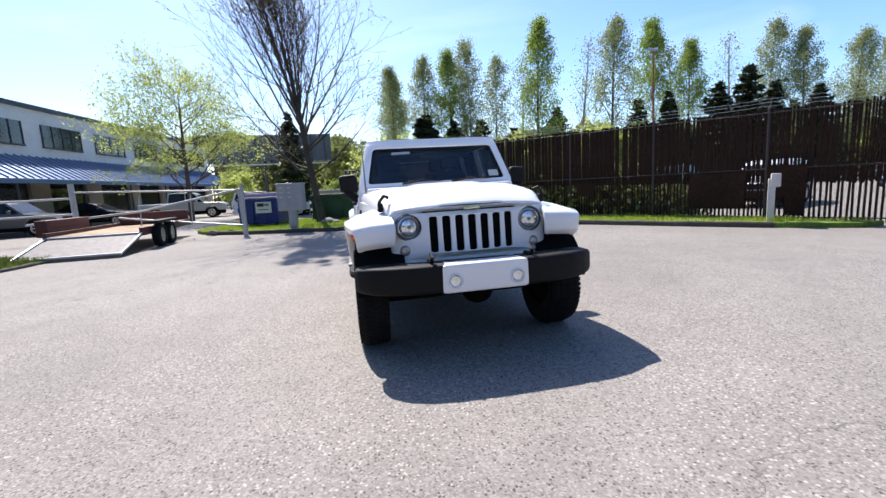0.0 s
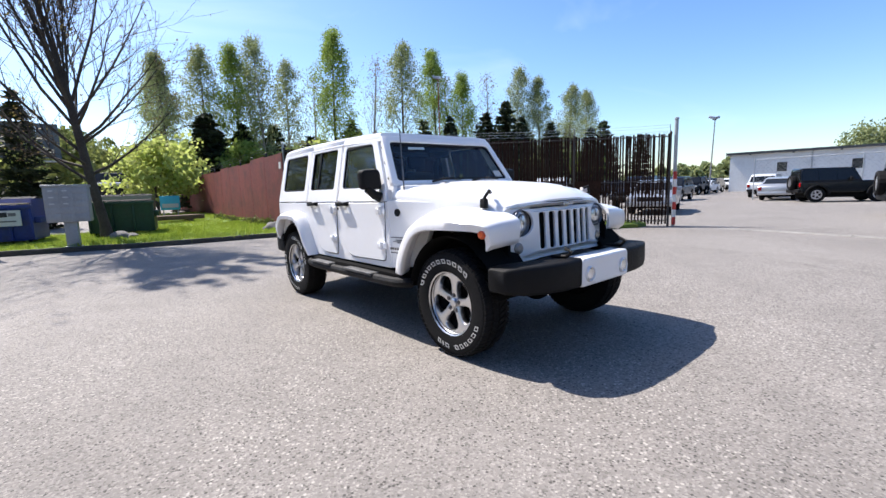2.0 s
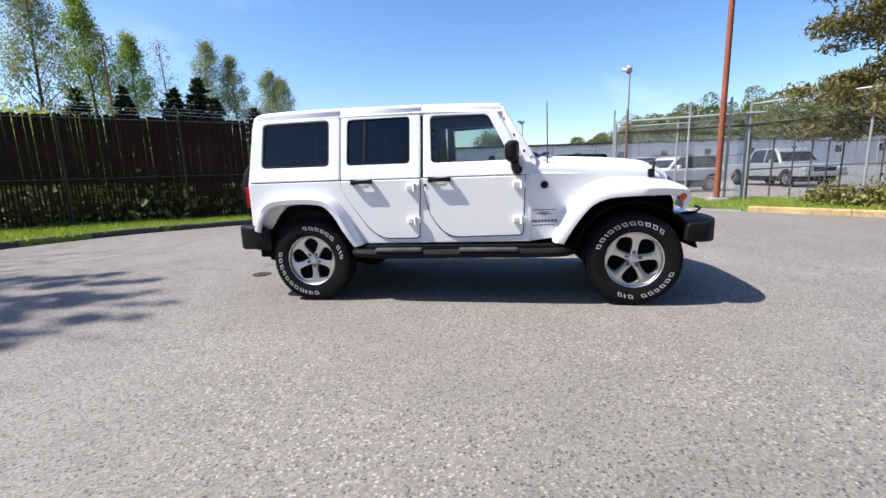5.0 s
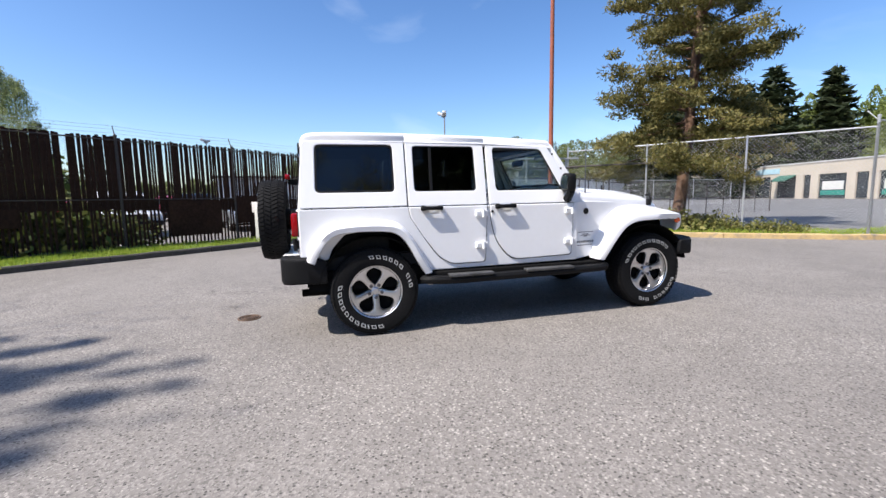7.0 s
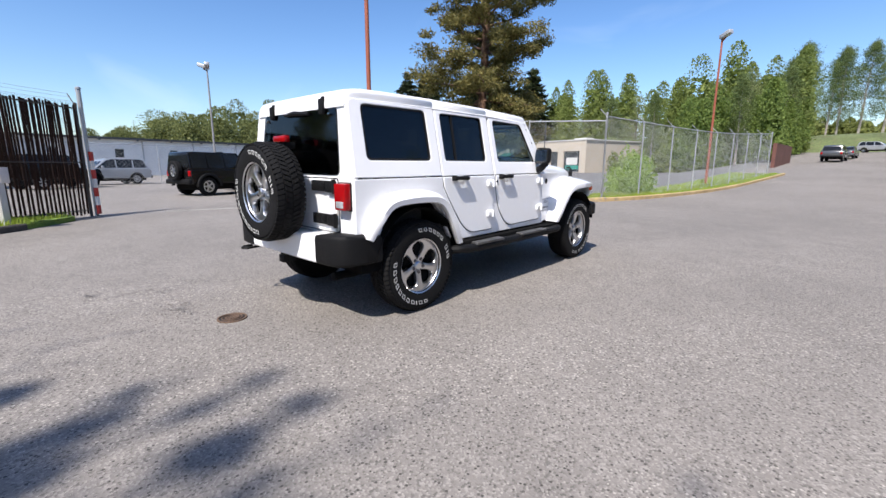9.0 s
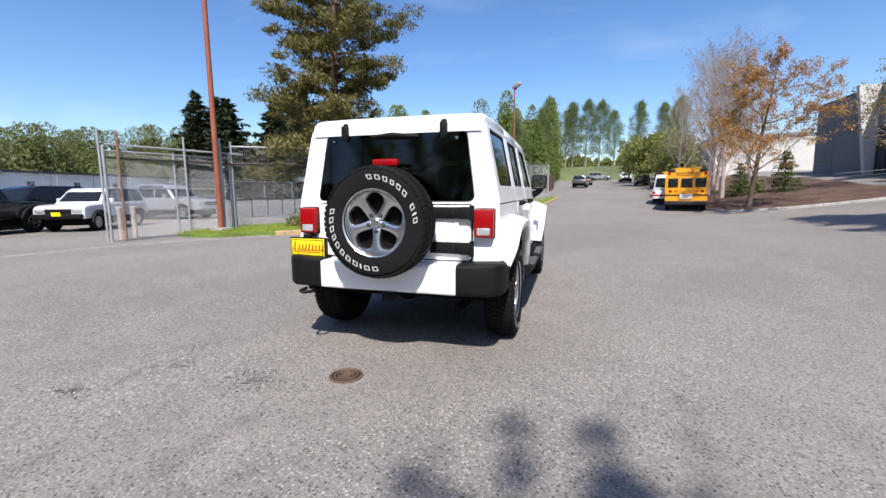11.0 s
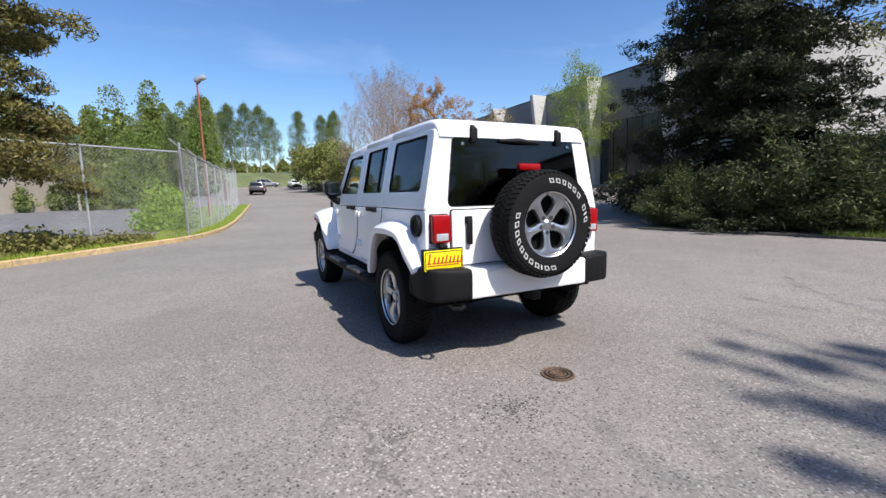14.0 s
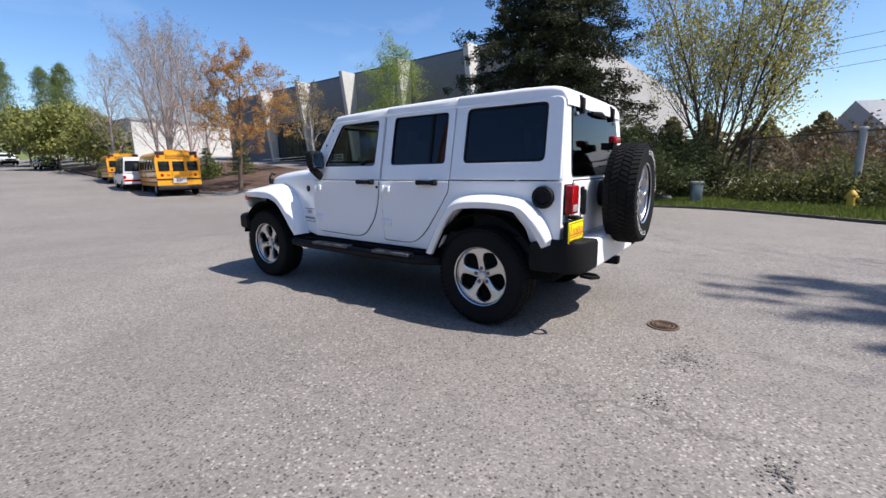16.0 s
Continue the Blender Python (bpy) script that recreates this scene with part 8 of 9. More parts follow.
def conifer_meshes(seed, height, radius, whorls, per, sprays, size, material, bare=0.06, droop=0.25, dense=1.0):
    """A straight trunk with drooping whorls, each limb hung with sprays of needles."""
    g = Grown(seed)
    rng = g.rng
    g.tube([Vector((0, 0, 0)), Vector((0.03, 0, height * 0.5)), Vector((0, 0.02, height))], [height * 0.018, height * 0.011, 0.01], 8)
    pts = []
    for k in range(whorls):
        f = bare + (1 - bare) * (k + rng.uniform(-0.3, 0.3)) / whorls
        z = height * f
        reach = radius * (1 - f) ** 0.8 * min(1, 0.62 + 2.2 * f) * rng.uniform(0.75, 1.12) + 0.12
        for j in range(per):
            a = 2 * math.pi * (j + rng.uniform(-0.35, 0.35)) / per + k * 0.7
            r = reach * rng.uniform(0.65, 1.15)
            line = [Vector((0, 0, z))]
            for i in range(1, 5):
                t = i / 4
                line.append(Vector((math.cos(a) * r * t, math.sin(a) * r * t, z - droop * r * t + 0.18 * r * t * t)))
            g.tube(line[::2], [0.012 + 0.012 * r, 0.014, 0.004], 3)
            for _ in range(max(2, int(sprays * r / radius * dense) + 2)):
                t = rng.uniform(0.12, 1.0) ** 0.75
                side = rng.normal(0, 0.16 + 0.10 * (1 - t)) * r * 0.8
                i = min(int(t * 4), 3)
                q = line[i].lerp(line[i + 1], t * 4 - i)
                pts.append((q.x - math.sin(a) * side, q.y + math.cos(a) * side, q.z - abs(rng.normal(0, 0.10)) - 0.12 * abs(side)))
    crown = leaf_mesh("crown", pts, rng, size, material, squash=0.42, long=1.0, lie_flat=0.35)
    return g.mesh("trunk", BARK_DARK), crown


FIRS = [conifer_meshes(61, 11, 2.4, 30, 7, 26, 0.36, NEEDLE_DARK), conifer_meshes(62, 11, 2.1, 30, 7, 25, 0.34, NEEDLE_DARK), conifer_meshes(63, 11, 2.8, 30, 7, 28, 0.38, NEEDLE_DARK)]
for k, (x, y, h) in enumerate(((6.3, 44.4, 9.8), (12.9, 45.2, 9.2), (22.6, 45.9, 10.6), (31.1, 42.4, 10.7), (30.5, 36.4, 10.2), (35.6, 35.6, 10.9), (38.7, 35.3, 12.6), (45.1, 38.2, 11.6), (43.6, 32.0, 9.8), (5.7, 42.2, 9.2), (9.5, 44.3, 8.9), (16.5, 44, 8.0), (54, 33, 10), (-5.3, 24.4, 6.7))):
    w, c = FIRS[k % 3]
    wide = 1.3 if k == 13 else 2.0 if k in (0, 1, 9, 10, 11) else 1.45
    plant("fir_tree", "dark green fir with drooping branches", w, c, pose(x, y, -0.2, 0, 0, k * 50) @ Matrix.Diagonal((h / 11 * wide, h / 11 * wide, h / 11, 1)), "dark firs")
for k, (x, y, h) in enumerate(((64, -55.5, 19.2), (58.9, -57.2, 18.0), (54.4, -63.9, 19.3), (70.5, -84.9, 23.9), (55.7, -73.3, 22.8), (52.8, -83.1, 22.6), (61.6, -57.5, 18.6), (75, 52, 14), (82, 48, 15), (90, 44, 12), (70, 58, 13))):
    w, c = FIRS[(k + 1) % 3]
    plant("tall_fir", "tall dark fir on the far hillside", w, c, pose(x, y, lie(x, y), 0, 0, k * 50) @ Matrix.Diagonal((h / 7, h / 7, h / 11, 1)), "far firs")


def round_crown(seed, height, trunk, plan, per, spread, size, material, wood):
    g = Grown(seed)
    g.fine = False
    g.limb(Vector((0, 0, 0)), Vector((0, 0, 1)), height * 0.78, trunk, 0, plan)
    return g.mesh("trunk", wood), leaf_mesh("crown", around(g.tips, g.rng, per, spread), g.rng, size, material)


BROAD = lambda t: 1.2 - 0.55 * t
PLAN_BROAD = [(0, 0, 0, 0.02, 0.08, 0, BROAD), (14, 0.95, 0.55, 0.06, 0.12, 0.2), (7, 0.7, 0.5, 0.03, 0.16, 0.2), (4, 0.7, 0.5, 0.0, 0.2, 0.2)]
ROADSIDE = round_crown(74, 6, 0.12, PLAN_BROAD, 5, 0.3, 0.175, leaves("roadside_spring_leaves", (0.16, 0.18, 0.05), (0.30, 0.30, 0.09), 0.4), BARK)
BUSHY = [round_crown(71, 6, 0.12, PLAN_BROAD, 4, 0.28, 0.19, LEAF_FRESH, BARK), round_crown(72, 6, 0.12, PLAN_BROAD, 3, 0.3, 0.19, LEAF_OLIVE, BARK), round_crown(73, 6, 0.12, PLAN_BROAD, 4, 0.28, 0.19, LEAF_SPRING, BARK)]
for k, (x, y, h, v) in enumerate(((0.6, 32.9, 5.2, 2), (2.0, 36.0, 5.6, 2), (-11.9, 36.4, 3.6, 2), (-9.5, 46.5, 3.0, 1), (-2.5, 47, 3.4, 1), (-4.0, 44.5, 2.6, 0), (8, 41, 6, 0), (14, 40, 6, 2), (20, 39.5, 6.5, 0), (25, 40, 7, 2), (29, 41, 6.5, 0), (36, 40, 6, 1), (41, 38, 6, 0), (50, 36, 6, 2), (57, 35, 6, 0))):
    w, c = BUSHY[v]
    plant("leafy_tree", ("fresh green bushy tree behind the fence", "olive green bushy tree behind the fence", "bright yellow-green bushy tree")[v], w, c, pose(x, y, -0.1, 0, 0, k * 61) @ Matrix.Diagonal((h / 6, h / 6, h / 6, 1)), "bushy trees")
for k, (x, y, h) in enumerate(((-9.6, -61.8, 8.5), (-11.2, -52.9, 7.0), (-9.4, -74.8, 9.0), (-15.2, -75.2, 9.5), (-14.5, -84.4, 9.5), (-13.0, -66, 8.0), (-12.2, -58, 6.0))):
    w, c = ROADSIDE
    h *= 0.78
    z = lie(x, y) - 0.4
    plant("roadside_tree", "yellow-olive bushy tree at the roadside", w, c, pose(x, y, z, 0, 0, k * 61) @ Matrix.Diagonal((h / 6, h / 6, h / 6, 1)), "roadside trees")

w, c = round_crown(75, 6, 0.12, PLAN_BROAD, 7, 0.3, 0.13, LEAF_POPLAR, BARK)
plant("leafy_tree", "pale spring tree beyond the long warehouse", w, c, pose(81, 6.7, 0) @ Matrix.Diagonal((1.35, 1.35, 1.35, 1)))

# far woods: rows of crowns on the hills
def woods(name, label, spots, seed, material, size, per, peak=0.6):
    rng = np.random.default_rng(seed)
    pts, heart = [], []
    for x, y, z, r, h in spots:
        n = int(per * rng.uniform(0.7, 1.3))
        q, a = rng.uniform(0, 1, n) ** 0.85, rng.uniform(0, 2 * math.pi, n)
        wide = (1 - q) ** (peak * rng.uniform(0.75, 1.25)) * np.minimum(1, 0.5 + 2.0 * q)
        lump = 1 + 0.20 * np.sin(a * 3 + x + q * 9) * np.cos(q * 11 + a * 2 + y) + 0.10 * np.sin(a * 7 + q * 23 + x)
        d = r * wide * lump * rng.uniform(0.35, 1.0, n) ** 0.8
        pts.append(np.stack([x + np.cos(a) * d, y + np.sin(a) * d, z + h * (0.04 + 1.0 * q) + 0.05 * r * np.sin(a * 4 + y)], 1))
        # broad inner sprays that close the crown's heart
        n = n // 7
        q, a = rng.uniform(0, 0.9, n), rng.uniform(0, 2 * math.pi, n)
        d = r * (1 - q) ** peak * 0.62 * rng.uniform(0.2, 1, n) ** 0.5
        heart.append(np.stack([x + np.cos(a) * d, y + np.sin(a) * d, z + h * (0.04 + 0.9 * q)], 1))
    me = leaf_mesh(name, np.concatenate(pts), rng, size, material)
    inner = leaf_mesh(name, np.concatenate(heart), rng, size * 3.2, material)
    bm = bmesh.new()
    bm.from_mesh(me)
    bm.from_mesh(inner)
    bm.to_mesh(me)
    bm.free()
    tagged(part(name, me, material, sharp=0), label, "woods", kind="stuff")


rng = np.random.default_rng(9)
spots = []
for k in range(78):
    a = rng.uniform(-0.15, 1.0)
    d = rng.uniform(95, 150)
    x, y = 20 + d * math.cos(-a), -10 + d * math.sin(-a)
    spots.append((x, y, 0, rng.uniform(5.5, 8.5), rng.uniform(11, 17) * d / 115 * (0.5 + 0.6 * min(1, max(a, 0) / 0.3))))
woods("hillside_woods", "mixed spring woods on the hillside beyond the lot", spots, 12, leaves("hazy_hill_leaves", (0.11, 0.135, 0.05), (0.26, 0.28, 0.10), 0.45), 0.22, 3000, 0.33)
spots = []
for k in range(64):
    x, y = rng.uniform(6, 75), rng.uniform(-104, -78)
    spots.append((x, y, lie(x, y), rng.uniform(2.8, 4.6), rng.uniform(13, 19)))
for k in range(22):
    x, y = rng.uniform(8, 30), rng.uniform(-78, -66)
    spots.append((x, y, lie(x, y), rng.uniform(2.2, 3.6), rng.uniform(3.5, 6)))
woods("back_woods", "green spring woods behind the beige building", spots, 13, LEAF_OLIVE_WOODS, 0.17, 2400, 0.42)
spots = []
for k in range(34):
    y = rng.uniform(-100, -48)
    x = rng.uniform(5.0, 13)
    spots.append((x, y, lie(x, y), rng.uniform(1.8, 3.0), rng.uniform(7, 11)))
# greens lightened so that the haze of distance is in the leaf colour
woods("road_woods", "dense green trees along the fenced road", spots, 14, leaves("hazed_roadside_leaves", (0.12, 0.18, 0.045), (0.27, 0.35, 0.09), 0.5), 0.125, 2600, 0.5)
spots = []
for k in range(60):
    x, y = rng.uniform(-40, 30), rng.uniform(70, 105)
    spots.append((x, y, 0, rng.uniform(3.5, 6), rng.uniform(8, 12)))
for k in range(40):
    x, y = rng.uniform(25, 85), rng.uniform(52, 70)
    spots.append((x, y, 0, rng.uniform(3, 5), rng.uniform(7, 10)))
woods("south_woods", "low spring woods behind the poplars", spots, 15, LEAF_WOODS, 0.27, 900, 0.4)
spots = []
for k in range(44):
    x, y = rng.uniform(92, 150), rng.uniform(15, 80)
    spots.append((x, y, 0, rng.uniform(3.5, 6), rng.uniform(3.5, 6.0)))
woods("east_woods", "low hazy trees beyond the far rows of cars", spots, 18, LEAF_POPLAR, 0.5, 420)
spots = [(rng.uniform(-64, -34), rng.uniform(-14, 6), 0, rng.uniform(1.6, 2.8), rng.uniform(3.2, 5.0)) for _ in range(30)]
woods("west_woods", "low trees beyond the houses", spots, 16, leaves("brown_wood_leaves", (0.12, 0.09, 0.05), (0.22, 0.20, 0.08), 0.3), 0.19, 950)
spots = []
for k in range(46):
    x, y = rng.uniform(-45, 45), rng.uniform(-185, -150)
    spots.append((x, y, lie(x, y), rng.uniform(4, 6.5), rng.uniform(5, 8) + 8 * ease(2, 14, x)))
woods("road_end_woods", "green spring woods where the road ends", spots, 17, LEAF_WOODS, 0.42, 900)
TALL = [poplar_meshes(57, 18, 22, leaves("cottonwood_leaves", (0.10, 0.145, 0.05), (0.21, 0.26, 0.09), 0.4), BARK_PALE), poplar_meshes(58, 18, 6, LEAF_POPLAR, BARK)]
for k, (x, y, h) in enumerate(((24.4, -148, 26), (11.7, -127.6, 24), (-0.8, -125.3, 24), (-12.9, -110.5, 20), (-16.9, -99, 17), (-9.2, -137.7, 22), (-19.2, -101.8, 16), (-21, -108, 19), (5, -135, 23), (17, -120, 22), (7.5, -112, 24), (2.5, -122, 23), (-4.5, -128, 24), (9.5, -104, 21), (20.5, -66, 13), (14, -70, 14), (8.5, -60, 12), (10, -75, 15), (7, -82, 15), (26, -74, 14), (32, -78, 15), (38, -80, 14))):
    w, c = TALL[0 if k < 14 else k % 2]
    h *= 0.86
    plant("tall_tree", "tall thin green tree at the end of the road", w, c, pose(x, y, lie(x, y), 0, 0, k * 71) @ Matrix.Diagonal((h / 18, h / 18, h / 18, 1)), "far road trees")


# the big pine at the lot's corner
def pine():
    g = Grown(81)
    rng = g.rng
    trunk = [Vector((0, 0, 0)), Vector((-0.05, -0.1, 1.2)), Vector((0.0, -0.3, 3.0)), Vector((0.1, -0.6, 6.0)), Vector((0.2, -0.9, 9.5)), Vector((0.3, -1.1, 13.6))]
    g.tube(trunk, [0.23, 0.19, 0.17, 0.14, 0.09, 0.03], 10)
    pts = []
    for k in range(94):
        f = 0.15 + 0.85 * ((k + rng.uniform(0, 1)) / 94) ** 1.16
        z = 13.6 * f
        i = next(j for j in range(5) if trunk[j + 1].z >= z - 1e-6)
        p = trunk[i].lerp(trunk[i + 1], (z - trunk[i].z) / (trunk[i + 1].z - trunk[i].z))
        full = 3.35 - 1.1 * max(0, f - 0.35) if f < 0.62 else 3.05 - 5.6 * (f - 0.62)
        reach = max(0.7, full) * rng.uniform(0.50, 1.12)
        a = k * 2.4 + rng.uniform(-0.6, 0.6)
        line, d = [p], Vector((math.cos(a), math.sin(a), 0.05 if f > 0.35 else -0.10))
        for _ in range(5):
            d = (d + Vector(rng.normal(0, 0.10, 3)) + Vector((0, 0, 0.035 if f > 0.3 else -0.02))).normalized()
            line.append(line[-1] + d * reach / 5)
        g.tube(line, [0.03 + 0.012 * reach, 0.05, 0.035, 0.025, 0.015, 0.008], 4)
        count = int(3 + 2.6 * reach)
        for j in range(count):
            t = min(0.25 + 0.75 * (j + rng.uniform(0, 0.9)) / count, 0.999)
            i2 = min(int(t * 5), 4)
            side = Vector((-math.sin(a), math.cos(a), 0)) * rng.normal(0, 0.34) * (0.4 + 0.5 * reach / 3)
            q = line[i2].lerp(line[i2 + 1], t * 5 - i2) + side + Vector((0, 0, rng.normal(0.06, 0.15) - 0.10 * side.length))
            n = 150
            u = rng.normal(size=(n, 3))
            u *= (rng.uniform(0, 1, (n, 1)) ** 0.45) / np.linalg.norm(u, axis=1, keepdims=True)
            pts.append(np.array(tuple(q)) + u * np.array([0.44, 0.44, 0.22]) * rng.uniform(0.6, 1.3))
    crown = leaf_mesh("crown", np.concatenate(pts), rng, 0.085, NEEDLE_PINE, squash=0.34, long=1.0)
    plant("pine_tree", "big irregular pine with layered olive-brown boughs over a bare trunk", g.mesh("trunk", BARK_RED), crown, pose(8.1, -10.0, 0.15))


pine()

# dark spruce and junipers on the west bank
def spruce():
    g = Grown(91)
    rng = g.rng
    tall = 16.6
    g.tube([Vector((0, 0, 0)), Vector((0.05, 0, 8)), Vector((0.1, 0.1, tall))], [0.30, 0.2, 0.02], 9)
    pts = []
    for k in range(300):
        f = 0.012 + 0.97 * ((k + rng.uniform(0, 1)) / 300) ** 1.25
        z = tall * f
        reach = (0.5 + 4.5 * (1 - f) ** 0.75) * rng.uniform(0.55, 1.12)
        a = k * 2.4 + rng.uniform(-0.5, 0.5)
        line, d = [Vector((0.05, 0, z))], Vector((math.cos(a), math.sin(a), 0.05 if f > 0.08 else -0.01))
        for i in range(5):
            d = (d + Vector(rng.normal(0, 0.08, 3)) + Vector((0, 0, (-0.13 if i < 3 else 0.10) if f > 0.08 else 0.01))).normalized()
            line.append(line[-1] + d * reach / 5)
        for q in line:
            q.z = max(q.z, 0.12)
        g.tube(line, [0.02 + 0.010 * reach, 0.04, 0.03, 0.02, 0.014, 0.007], 4)
        count = int(3 + 2.8 * reach)
        for j in range(count):
            t = min(0.22 + 0.78 * (j + rng.uniform(0, 0.9)) / count, 0.999)
            i = min(int(t * 5), 4)
            side = Vector((-math.sin(a), math.cos(a), 0)) * rng.normal(0, 0.30) * (0.4 + 0.25 * reach)
            q = line[i].lerp(line[i + 1], t * 5 - i) + side + Vector((0, 0, -0.12 * side.length - abs(rng.normal(0, 0.10))))
            q.z = max(q.z, 0.15)
            n = 75
            u = rng.normal(size=(n, 3))
            u *= (rng.uniform(0, 1, (n, 1)) ** 0.45) / np.linalg.norm(u, axis=1, keepdims=True)
            pts.append(np.array(tuple(q)) + u * np.array([0.34, 0.34, 0.24]) * rng.uniform(0.7, 1.25))
    c = np.concatenate(pts)
    c[:, 2] = np.maximum(c[:, 2], 0.03)
    crown = leaf_mesh("crown", c, rng, 0.085, leaves("spruce_needles", (0.020, 0.027, 0.013), (0.062, 0.070, 0.030), 0.2), squash=0.36, lie_flat=0.2)
    plant("spruce_tree", "big dark spruce with sweeping branches on the bank", g.mesh("trunk", BARK_DARK), crown, pose(-14.0, -4.5, 0.05))


spruce()


def juniper(seed, r, h):
    rng = np.random.default_rng(seed)
    g = Grown(seed)
    pts = []
    for k in range(46):
        a, e = rng.uniform(0, 6.28), rng.uniform(0.1, 1.2)
        L = r * rng.uniform(0.6, 1.1)
        d = Vector((math.cos(a) * math.cos(e), math.sin(a) * math.cos(e), math.sin(e) * h / r))
        line = [Vector((0, 0, 0.05)), d * L * 0.5, d * L * 0.8 + Vector((0, 0, 0.05)), d * L]
        g.tube(line, [0.03, 0.02, 0.012, 0.005], 3)
        n = 420
        t = rng.uniform(0.25, 1.05, n)
        base = np.array([tuple(d * L * f) for f in t])
        pts.append(base + rng.normal(0, 0.15, (n, 3)) * np.array([1, 1, 0.55]))
    return g.mesh("stems", BARK), leaf_mesh("crown", np.concatenate(pts), rng, 0.046, NEEDLE_SHRUB, squash=0.4, long=1.3, lie_flat=0.4)


JUN = [juniper(101, 1.7, 2.0), juniper(102, 1.5, 1.6)]
for k, (x, y, s) in enumerate(((-12.2, -1.3, 1.45), (-11.5, -2.7, 1.15), (-13.0, 0.1, 1.15), (-11.7, -0.4, 0.85), (-11.2, -4.0, 1.0), (-13.9, -1.0, 1.6), (-14.8, 0.5, 1.0), (-11.2, -1.6, 0.85), (-10.8, -3.2, 0.85), (-10.5, -4.6, 0.8))):
    w, c = JUN[k % 2]
    plant("juniper_shrub", "spreading dark green juniper shrub under the spruce", w, c, pose(x, y, 0.05, 0, 0, k * 80) @ Matrix.Diagonal((s, s, s, 1)), "junipers", "shrub")

# many-stemmed yellow-green tree behind the junipers
g = Grown(111)
for k in range(9):
    a = k * 0.7
    g.limb(Vector((0.25 * math.cos(a), 0.25 * math.sin(a), 0)), Vector((0.35 * math.cos(a), 0.35 * math.sin(a) + 0.1, 1)).normalized(), 7.6, 0.075, 0, [(0, 0, 0, 0.01, 0.05, 0, lambda t: 1.1 - 0.6 * t), (13, 0.5, 0.34, 0.06, 0.08, 0.2), (6, 0.5, 0.45, 0.04, 0.12, 0.2), (3, 0.5, 0.5, 0.02, 0.15, 0.2)])
lower = [p for p in g.tips if p.z < 6.0]
plant("many_stemmed_tree", "many-stemmed tree with thin yellow-green leaves", g.mesh("trunk", BARK), leaf_mesh("crown", np.concatenate([around(g.tips, g.rng, 4, 0.15), around(lower, g.rng, 2, 0.18)]), g.rng, 0.050, leaves("ochre_leaves", (0.30, 0.27, 0.08), (0.46, 0.44, 0.15), 0.5)), pose(-15.4, 1.3, 0) @ Matrix.Diagonal((0.86, 0.86, 1, 1)))

# copper tree and bare trees on the mulch bed
g = Grown(121)
g.limb(Vector((0, 0, 0)), Vector((-0.06, 0, 1)).normalized(), 9.6, 0.20, 0, [(0, 0, 0, 0.02, 0.05, 0, lambda t: 1.25 - 0.6 * t), (17, 1.15, 0.40, 0.05, 0.10, 0.22), (7, 0.7, 0.42, 0.02, 0.13, 0.25), (4, 0.7, 0.5, 0, 0.18, 0.2)])
plant("copper_tree", "open copper-orange tree on the mulch bed", g.mesh("trunk", BARK), leaf_mesh("crown", around([p for i, p in enumerate(g.tips) if i % 5], g.rng, 34, 0.13), g.rng, 0.058, LEAF_RED, lie_flat=0.5), pose(-9.65, -22.0, 0.22) @ Matrix.Diagonal((0.72, 0.72, 0.72, 1)))
g = Grown(131)
g.limb(Vector((0, 0, 0)), Vector((0, 0, 1)), 10.0, 0.17, 0, [(0, 0, 0, 0.03, 0.04, 0, lambda t: 1.0 - 0.45 * t), (22, 0.6, 0.45, 0.08, 0.08, 0.12), (9, 0.5, 0.42, 0.05, 0.12, 0.15), (5, 0.5, 0.5, 0.03, 0.15, 0.15)])
w, c = g.mesh("trunk", mat("pinkish_twig_bark", (0.36, 0.29, 0.265), 0.85, vary=0.3, scale=5)), leaf_mesh("buds", around(g.tips, g.rng, 2, 0.12), g.rng, 0.035, LEAF_BROWN)
for x, y, s in ((-10.2, -29.1, 0.86), (-10.3, -33.2, 0.98), (-11.8, -37.0, 0.95), (-12.8, -42.0, 1.0), (-10.4, -46, 0.9), (-12.4, -31.5, 0.72)):
    plant("pale_bare_tree", "pale leafless tree behind the school buses", w, c, pose(x, y, lie(x, y) + 0.3, 0, 0, x * 90) @ Matrix.Diagonal((s, s, s, 1)), "bare trees on the bed")

w, c = conifer_meshes(132, 3.0, 1.3, 14, 7, 60, 0.085, leaves("cedar_sprays", (0.05, 0.075, 0.022), (0.13, 0.16, 0.045), 0.3), bare=0.02)
for x, y, s in ((-13.9, -29.6, 1.0), (-11.4, -29.8, 0.85)):
    plant("young_cedar", "young dark green cedar on the mulch bed", w, c, pose(x, y, lie(x, y) + 0.15, 0, 0, x * 50) @ Matrix.Diagonal((s, s, s, 1)), "young cedars")

# birch and small tree before the concrete building
g = Grown(141)
g.limb(Vector((0, 0, 0)), Vector((0.03, 0, 1)).normalized(), 9.4, 0.12, 0, [(0, 0, 0, 0.02, 0.04, 0, lambda t: 1.1 - 0.6 * t), (22, 0.7, 0.32, 0.03, 0.10, 0.2), (6, 0.6, 0.5, -0.18, 0.10, 0.2), (4, 0.5, 0.7, -0.35, 0.10, 0.2)])
plant("birch_tree", "slender birch with hanging fresh green twigs", g.mesh("trunk", BARK_PALE), leaf_mesh("crown", around(g.tips, g.rng, 17, 0.17), g.rng, 0.048, LEAF_FRESH), pose(-20.3, -20.0, 1.3) @ Matrix.Diagonal((0.9, 0.9, 0.82, 1)))
g = Grown(151)
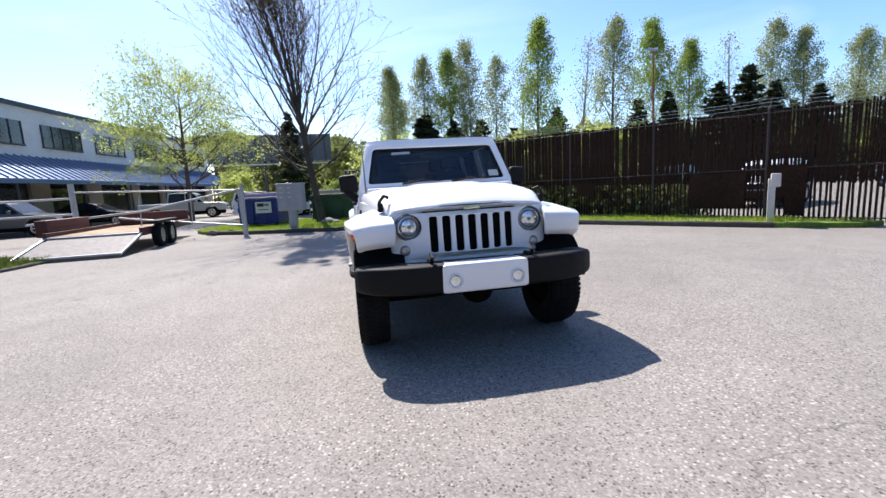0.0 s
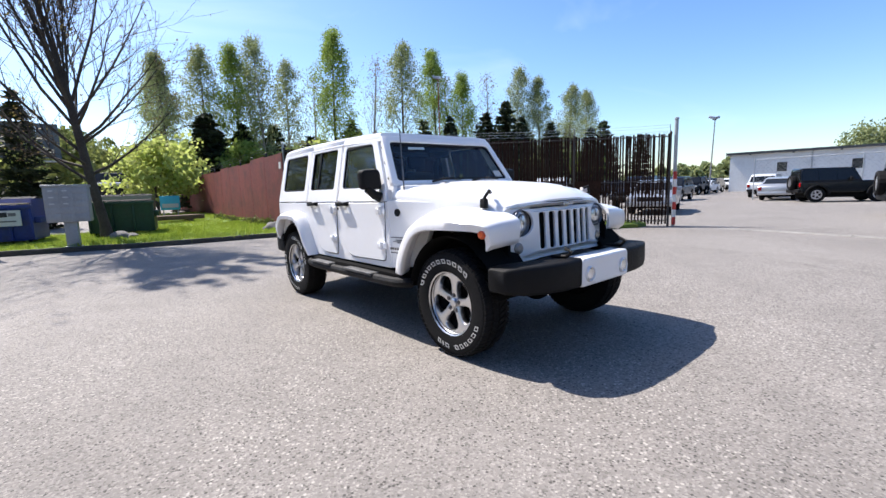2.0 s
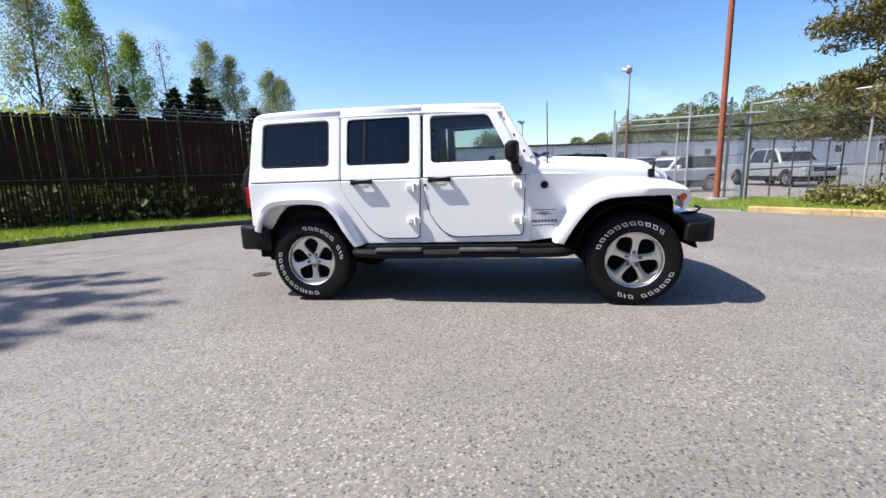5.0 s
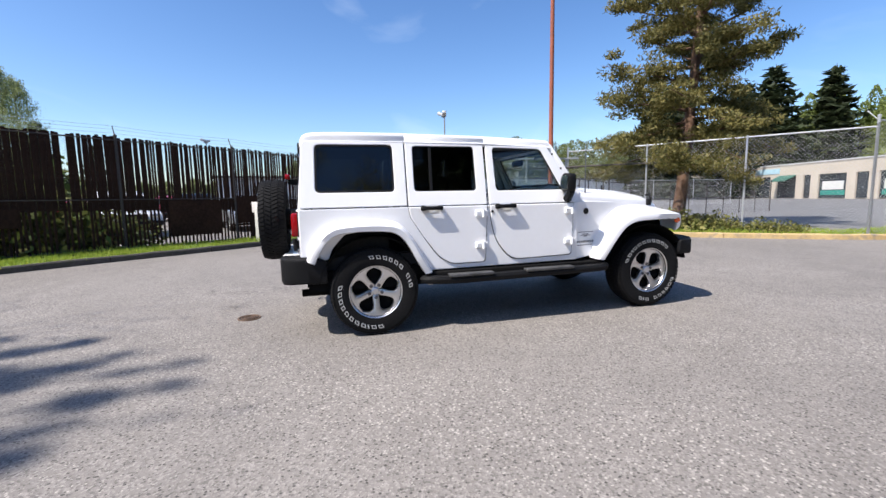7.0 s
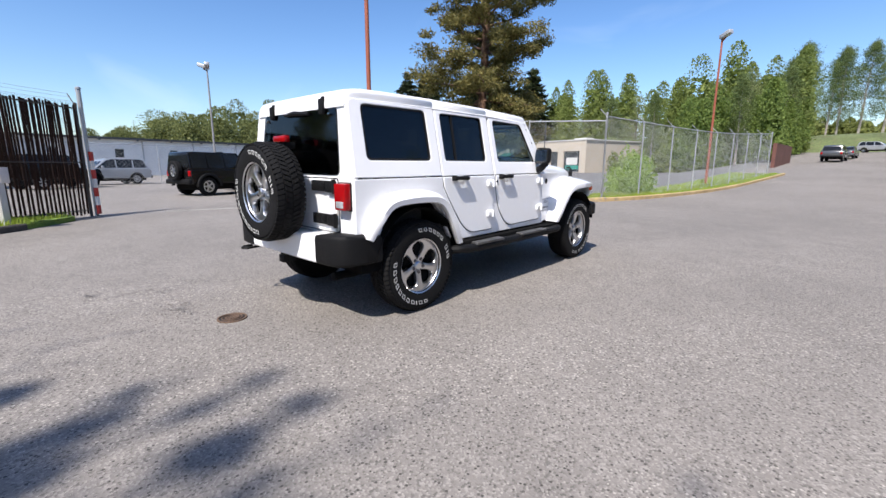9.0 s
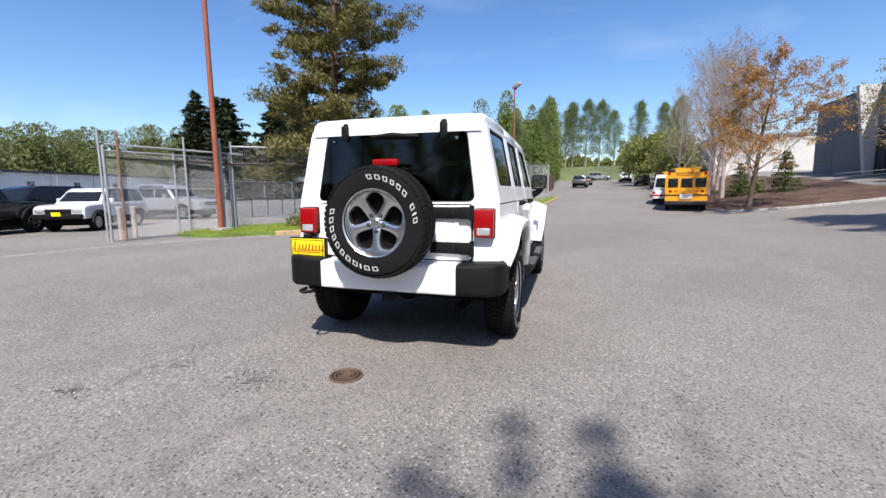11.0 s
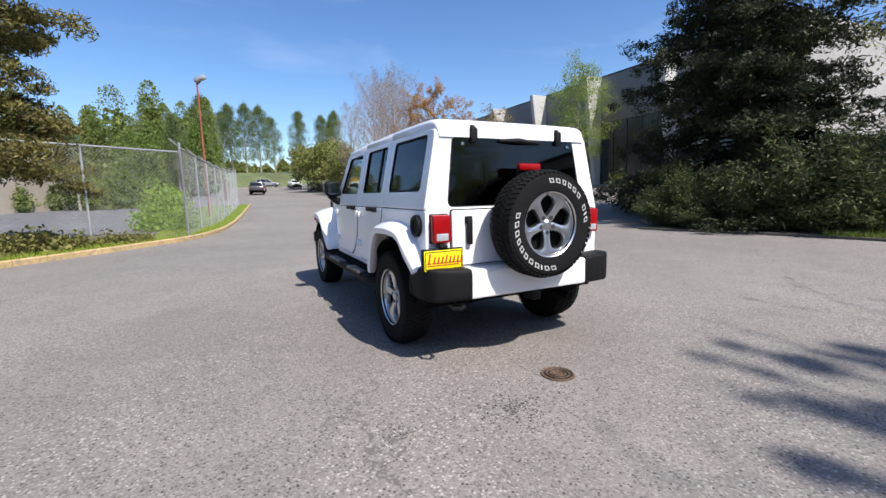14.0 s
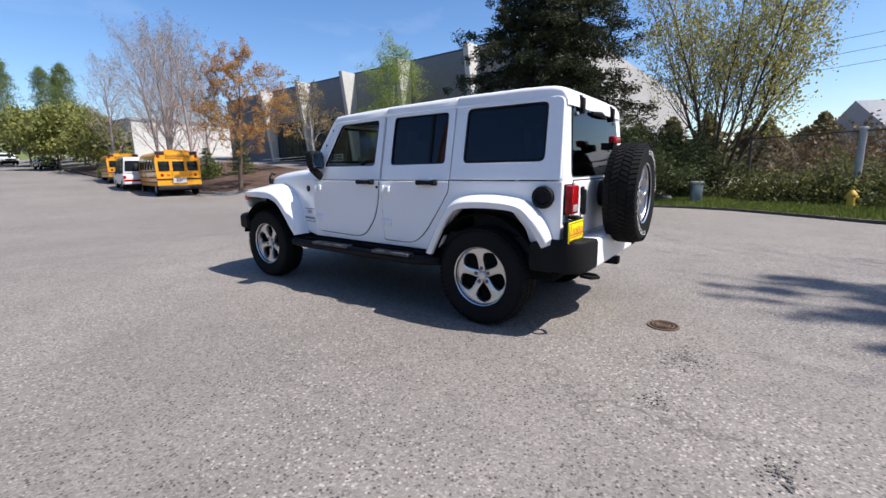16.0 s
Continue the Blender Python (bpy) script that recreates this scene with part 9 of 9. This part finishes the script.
g.limb(Vector((0, 0, 0)), Vector((0, 0, 1)), 5.4, 0.10, 0, [(0, 0, 0, 0.02, 0.05, 0, lambda t: 1.2 - 0.5 * t), (14, 0.9, 0.5, 0.05, 0.1, 0.3), (6, 0.7, 0.45, 0.02, 0.14, 0.2), (4, 0.6, 0.5, 0, 0.15, 0.2)])
plant("small_tree", "small tree with ochre spring buds by the entrance", g.mesh("trunk", BARK_PALE), leaf_mesh("crown", around(g.tips, g.rng, 5, 0.13), g.rng, 0.06, LEAF_BROWN), pose(-18.7, -27.1, 1.5))


def shrub(name, label, seed, spots, r, h, count, size, material, group):
    """A leafy mound, one object for each place."""
    rng = np.random.default_rng(seed)
    u = rng.normal(size=(count, 3))
    u /= np.linalg.norm(u, axis=1, keepdims=True)
    u *= rng.uniform(0.45, 1.0, (count, 1)) * (1 + 0.25 * np.sin(u[:, :1] * 6) * np.cos(u[:, 1:2] * 5))
    u[:, 2] = np.abs(u[:, 2])
    me = leaf_mesh("crown", u * np.array([r, r, h]), rng, size, material)
    g = Grown(seed)
    for k in range(10):
        a = rng.uniform(0, 6.28)
        g.tube([Vector((0, 0, 0)), Vector((math.cos(a) * r * 0.3, math.sin(a) * r * 0.3, h * 0.5)), Vector((math.cos(a) * r * 0.7, math.sin(a) * r * 0.7, h * 0.8))], [0.015, 0.012, 0.004], 3)
    st = g.mesh("stems", BARK)
    for k, (x, y, s) in enumerate(spots):
        plant(name, label, st, me, pose(x, y, lie(x, y) + 0.05, 0, 0, 57 * k) @ Matrix.Diagonal((s, s, s * (1 + 0.15 * math.sin(k * 3)), 1)), group, "shrub")


shrub("low_shrub", "low yellow-green shrub along the kerb", 161, [(8.0, -7.9, 1.0), (7.2, -8.6, 1.1), (6.5, -9.0, 1.1), (7.6, -9.2, 1.0), (5.9, -9.7, 0.9), (6.7, -10.1, 0.9), (5.2, -10.3, 0.8), (4.6, -10.6, 0.55)], 0.72, 0.62, 900, 0.055, leaves("olive_shrub_leaves", (0.11, 0.13, 0.035), (0.30, 0.27, 0.09), 0.3), "low shrubs at the kerb")
shrub("fence_shrub", "fresh green shrub growing through the fence", 162, [(4.7, -17.6, 1.0), (5.3, -18.9, 0.95), (4.0, -15.0, 0.5), (3.9, -16.4, 0.45)], 1.15, 2.0, 2200, 0.08, leaves("bright_shrub_leaves", (0.22, 0.35, 0.05), (0.38, 0.50, 0.11), 0.5), "shrubs at the fence")
shrub("ivy_shrub", "dark ivy and bramble mound on the fence", 163, [(-12.6, 3.2, 1.0), (-12.2, 4.4, 1.05), (-11.8, 5.6, 1.1), (-13.6, 2.4, 0.9), (-11.6, 6.8, 1.1), (-13.4, 4.6, 1.3), (-11.0, 5.2, 0.45), (-12.9, 6.2, 1.1)], 0.95, 1.0, 2600, 0.042, leaves("ivy_leaves", (0.05, 0.075, 0.02), (0.22, 0.21, 0.07), 0.3), "ivy along the fence")
shrub("red_brown_shrub", "reddish brown twiggy shrub", 164, [(-20.5, 6.0, 1.2), (-22, 4.2, 1.3), (-19.5, 8.0, 1.0), (-23.5, 6.5, 1.4)], 1.4, 2.2, 900, 0.07, leaves("red_brown_leaves", (0.12, 0.07, 0.035), (0.17, 0.12, 0.05), 0.25), "brown shrubs")
shrub("bed_shrub", "round green shrub before the building", 165, [(-20.6, -23.5, 0.8), (-21.8, -17.0, 0.9), (-21.5, -14.5, 0.9), (-20.8, -12, 0.8), (-22, -11, 1.1), (-12.5, -31.5, 1.1), (-9.4, -44, 1.2)], 0.9, 1.2, 1100, 0.07, LEAF_SHRUB, "shrubs before the building")
shrub("bramble", "dark bramble growing behind the slatted fence", 167, [(4.4, 13.5, 1.3), (5.2, 12.4, 1.5), (5.9, 11.4, 1.7), (6.7, 10.4, 1.9), (7.4, 9.4, 1.9), (8.0, 8.4, 1.6), (8.6, 7.4, 1.2)], 0.9, 1.15, 1600, 0.06, LEAF_SHRUB, "brambles behind the fence")
shrub("wall_weed", "leafy weeds along the foot of the wall", 166, [(2.5, 14.2, 0.9), (2.4, 15.6, 0.8), (2.5, 17.0, 0.8), (2.3, 18.6, 0.7), (3.4, 12.5, 0.8), (4.3, 11.0, 0.6), (2.4, 20.5, 0.8), (2.5, 23, 0.8)], 0.45, 0.42, 350, 0.05, LEAF_SHRUB, "weeds at the wall")

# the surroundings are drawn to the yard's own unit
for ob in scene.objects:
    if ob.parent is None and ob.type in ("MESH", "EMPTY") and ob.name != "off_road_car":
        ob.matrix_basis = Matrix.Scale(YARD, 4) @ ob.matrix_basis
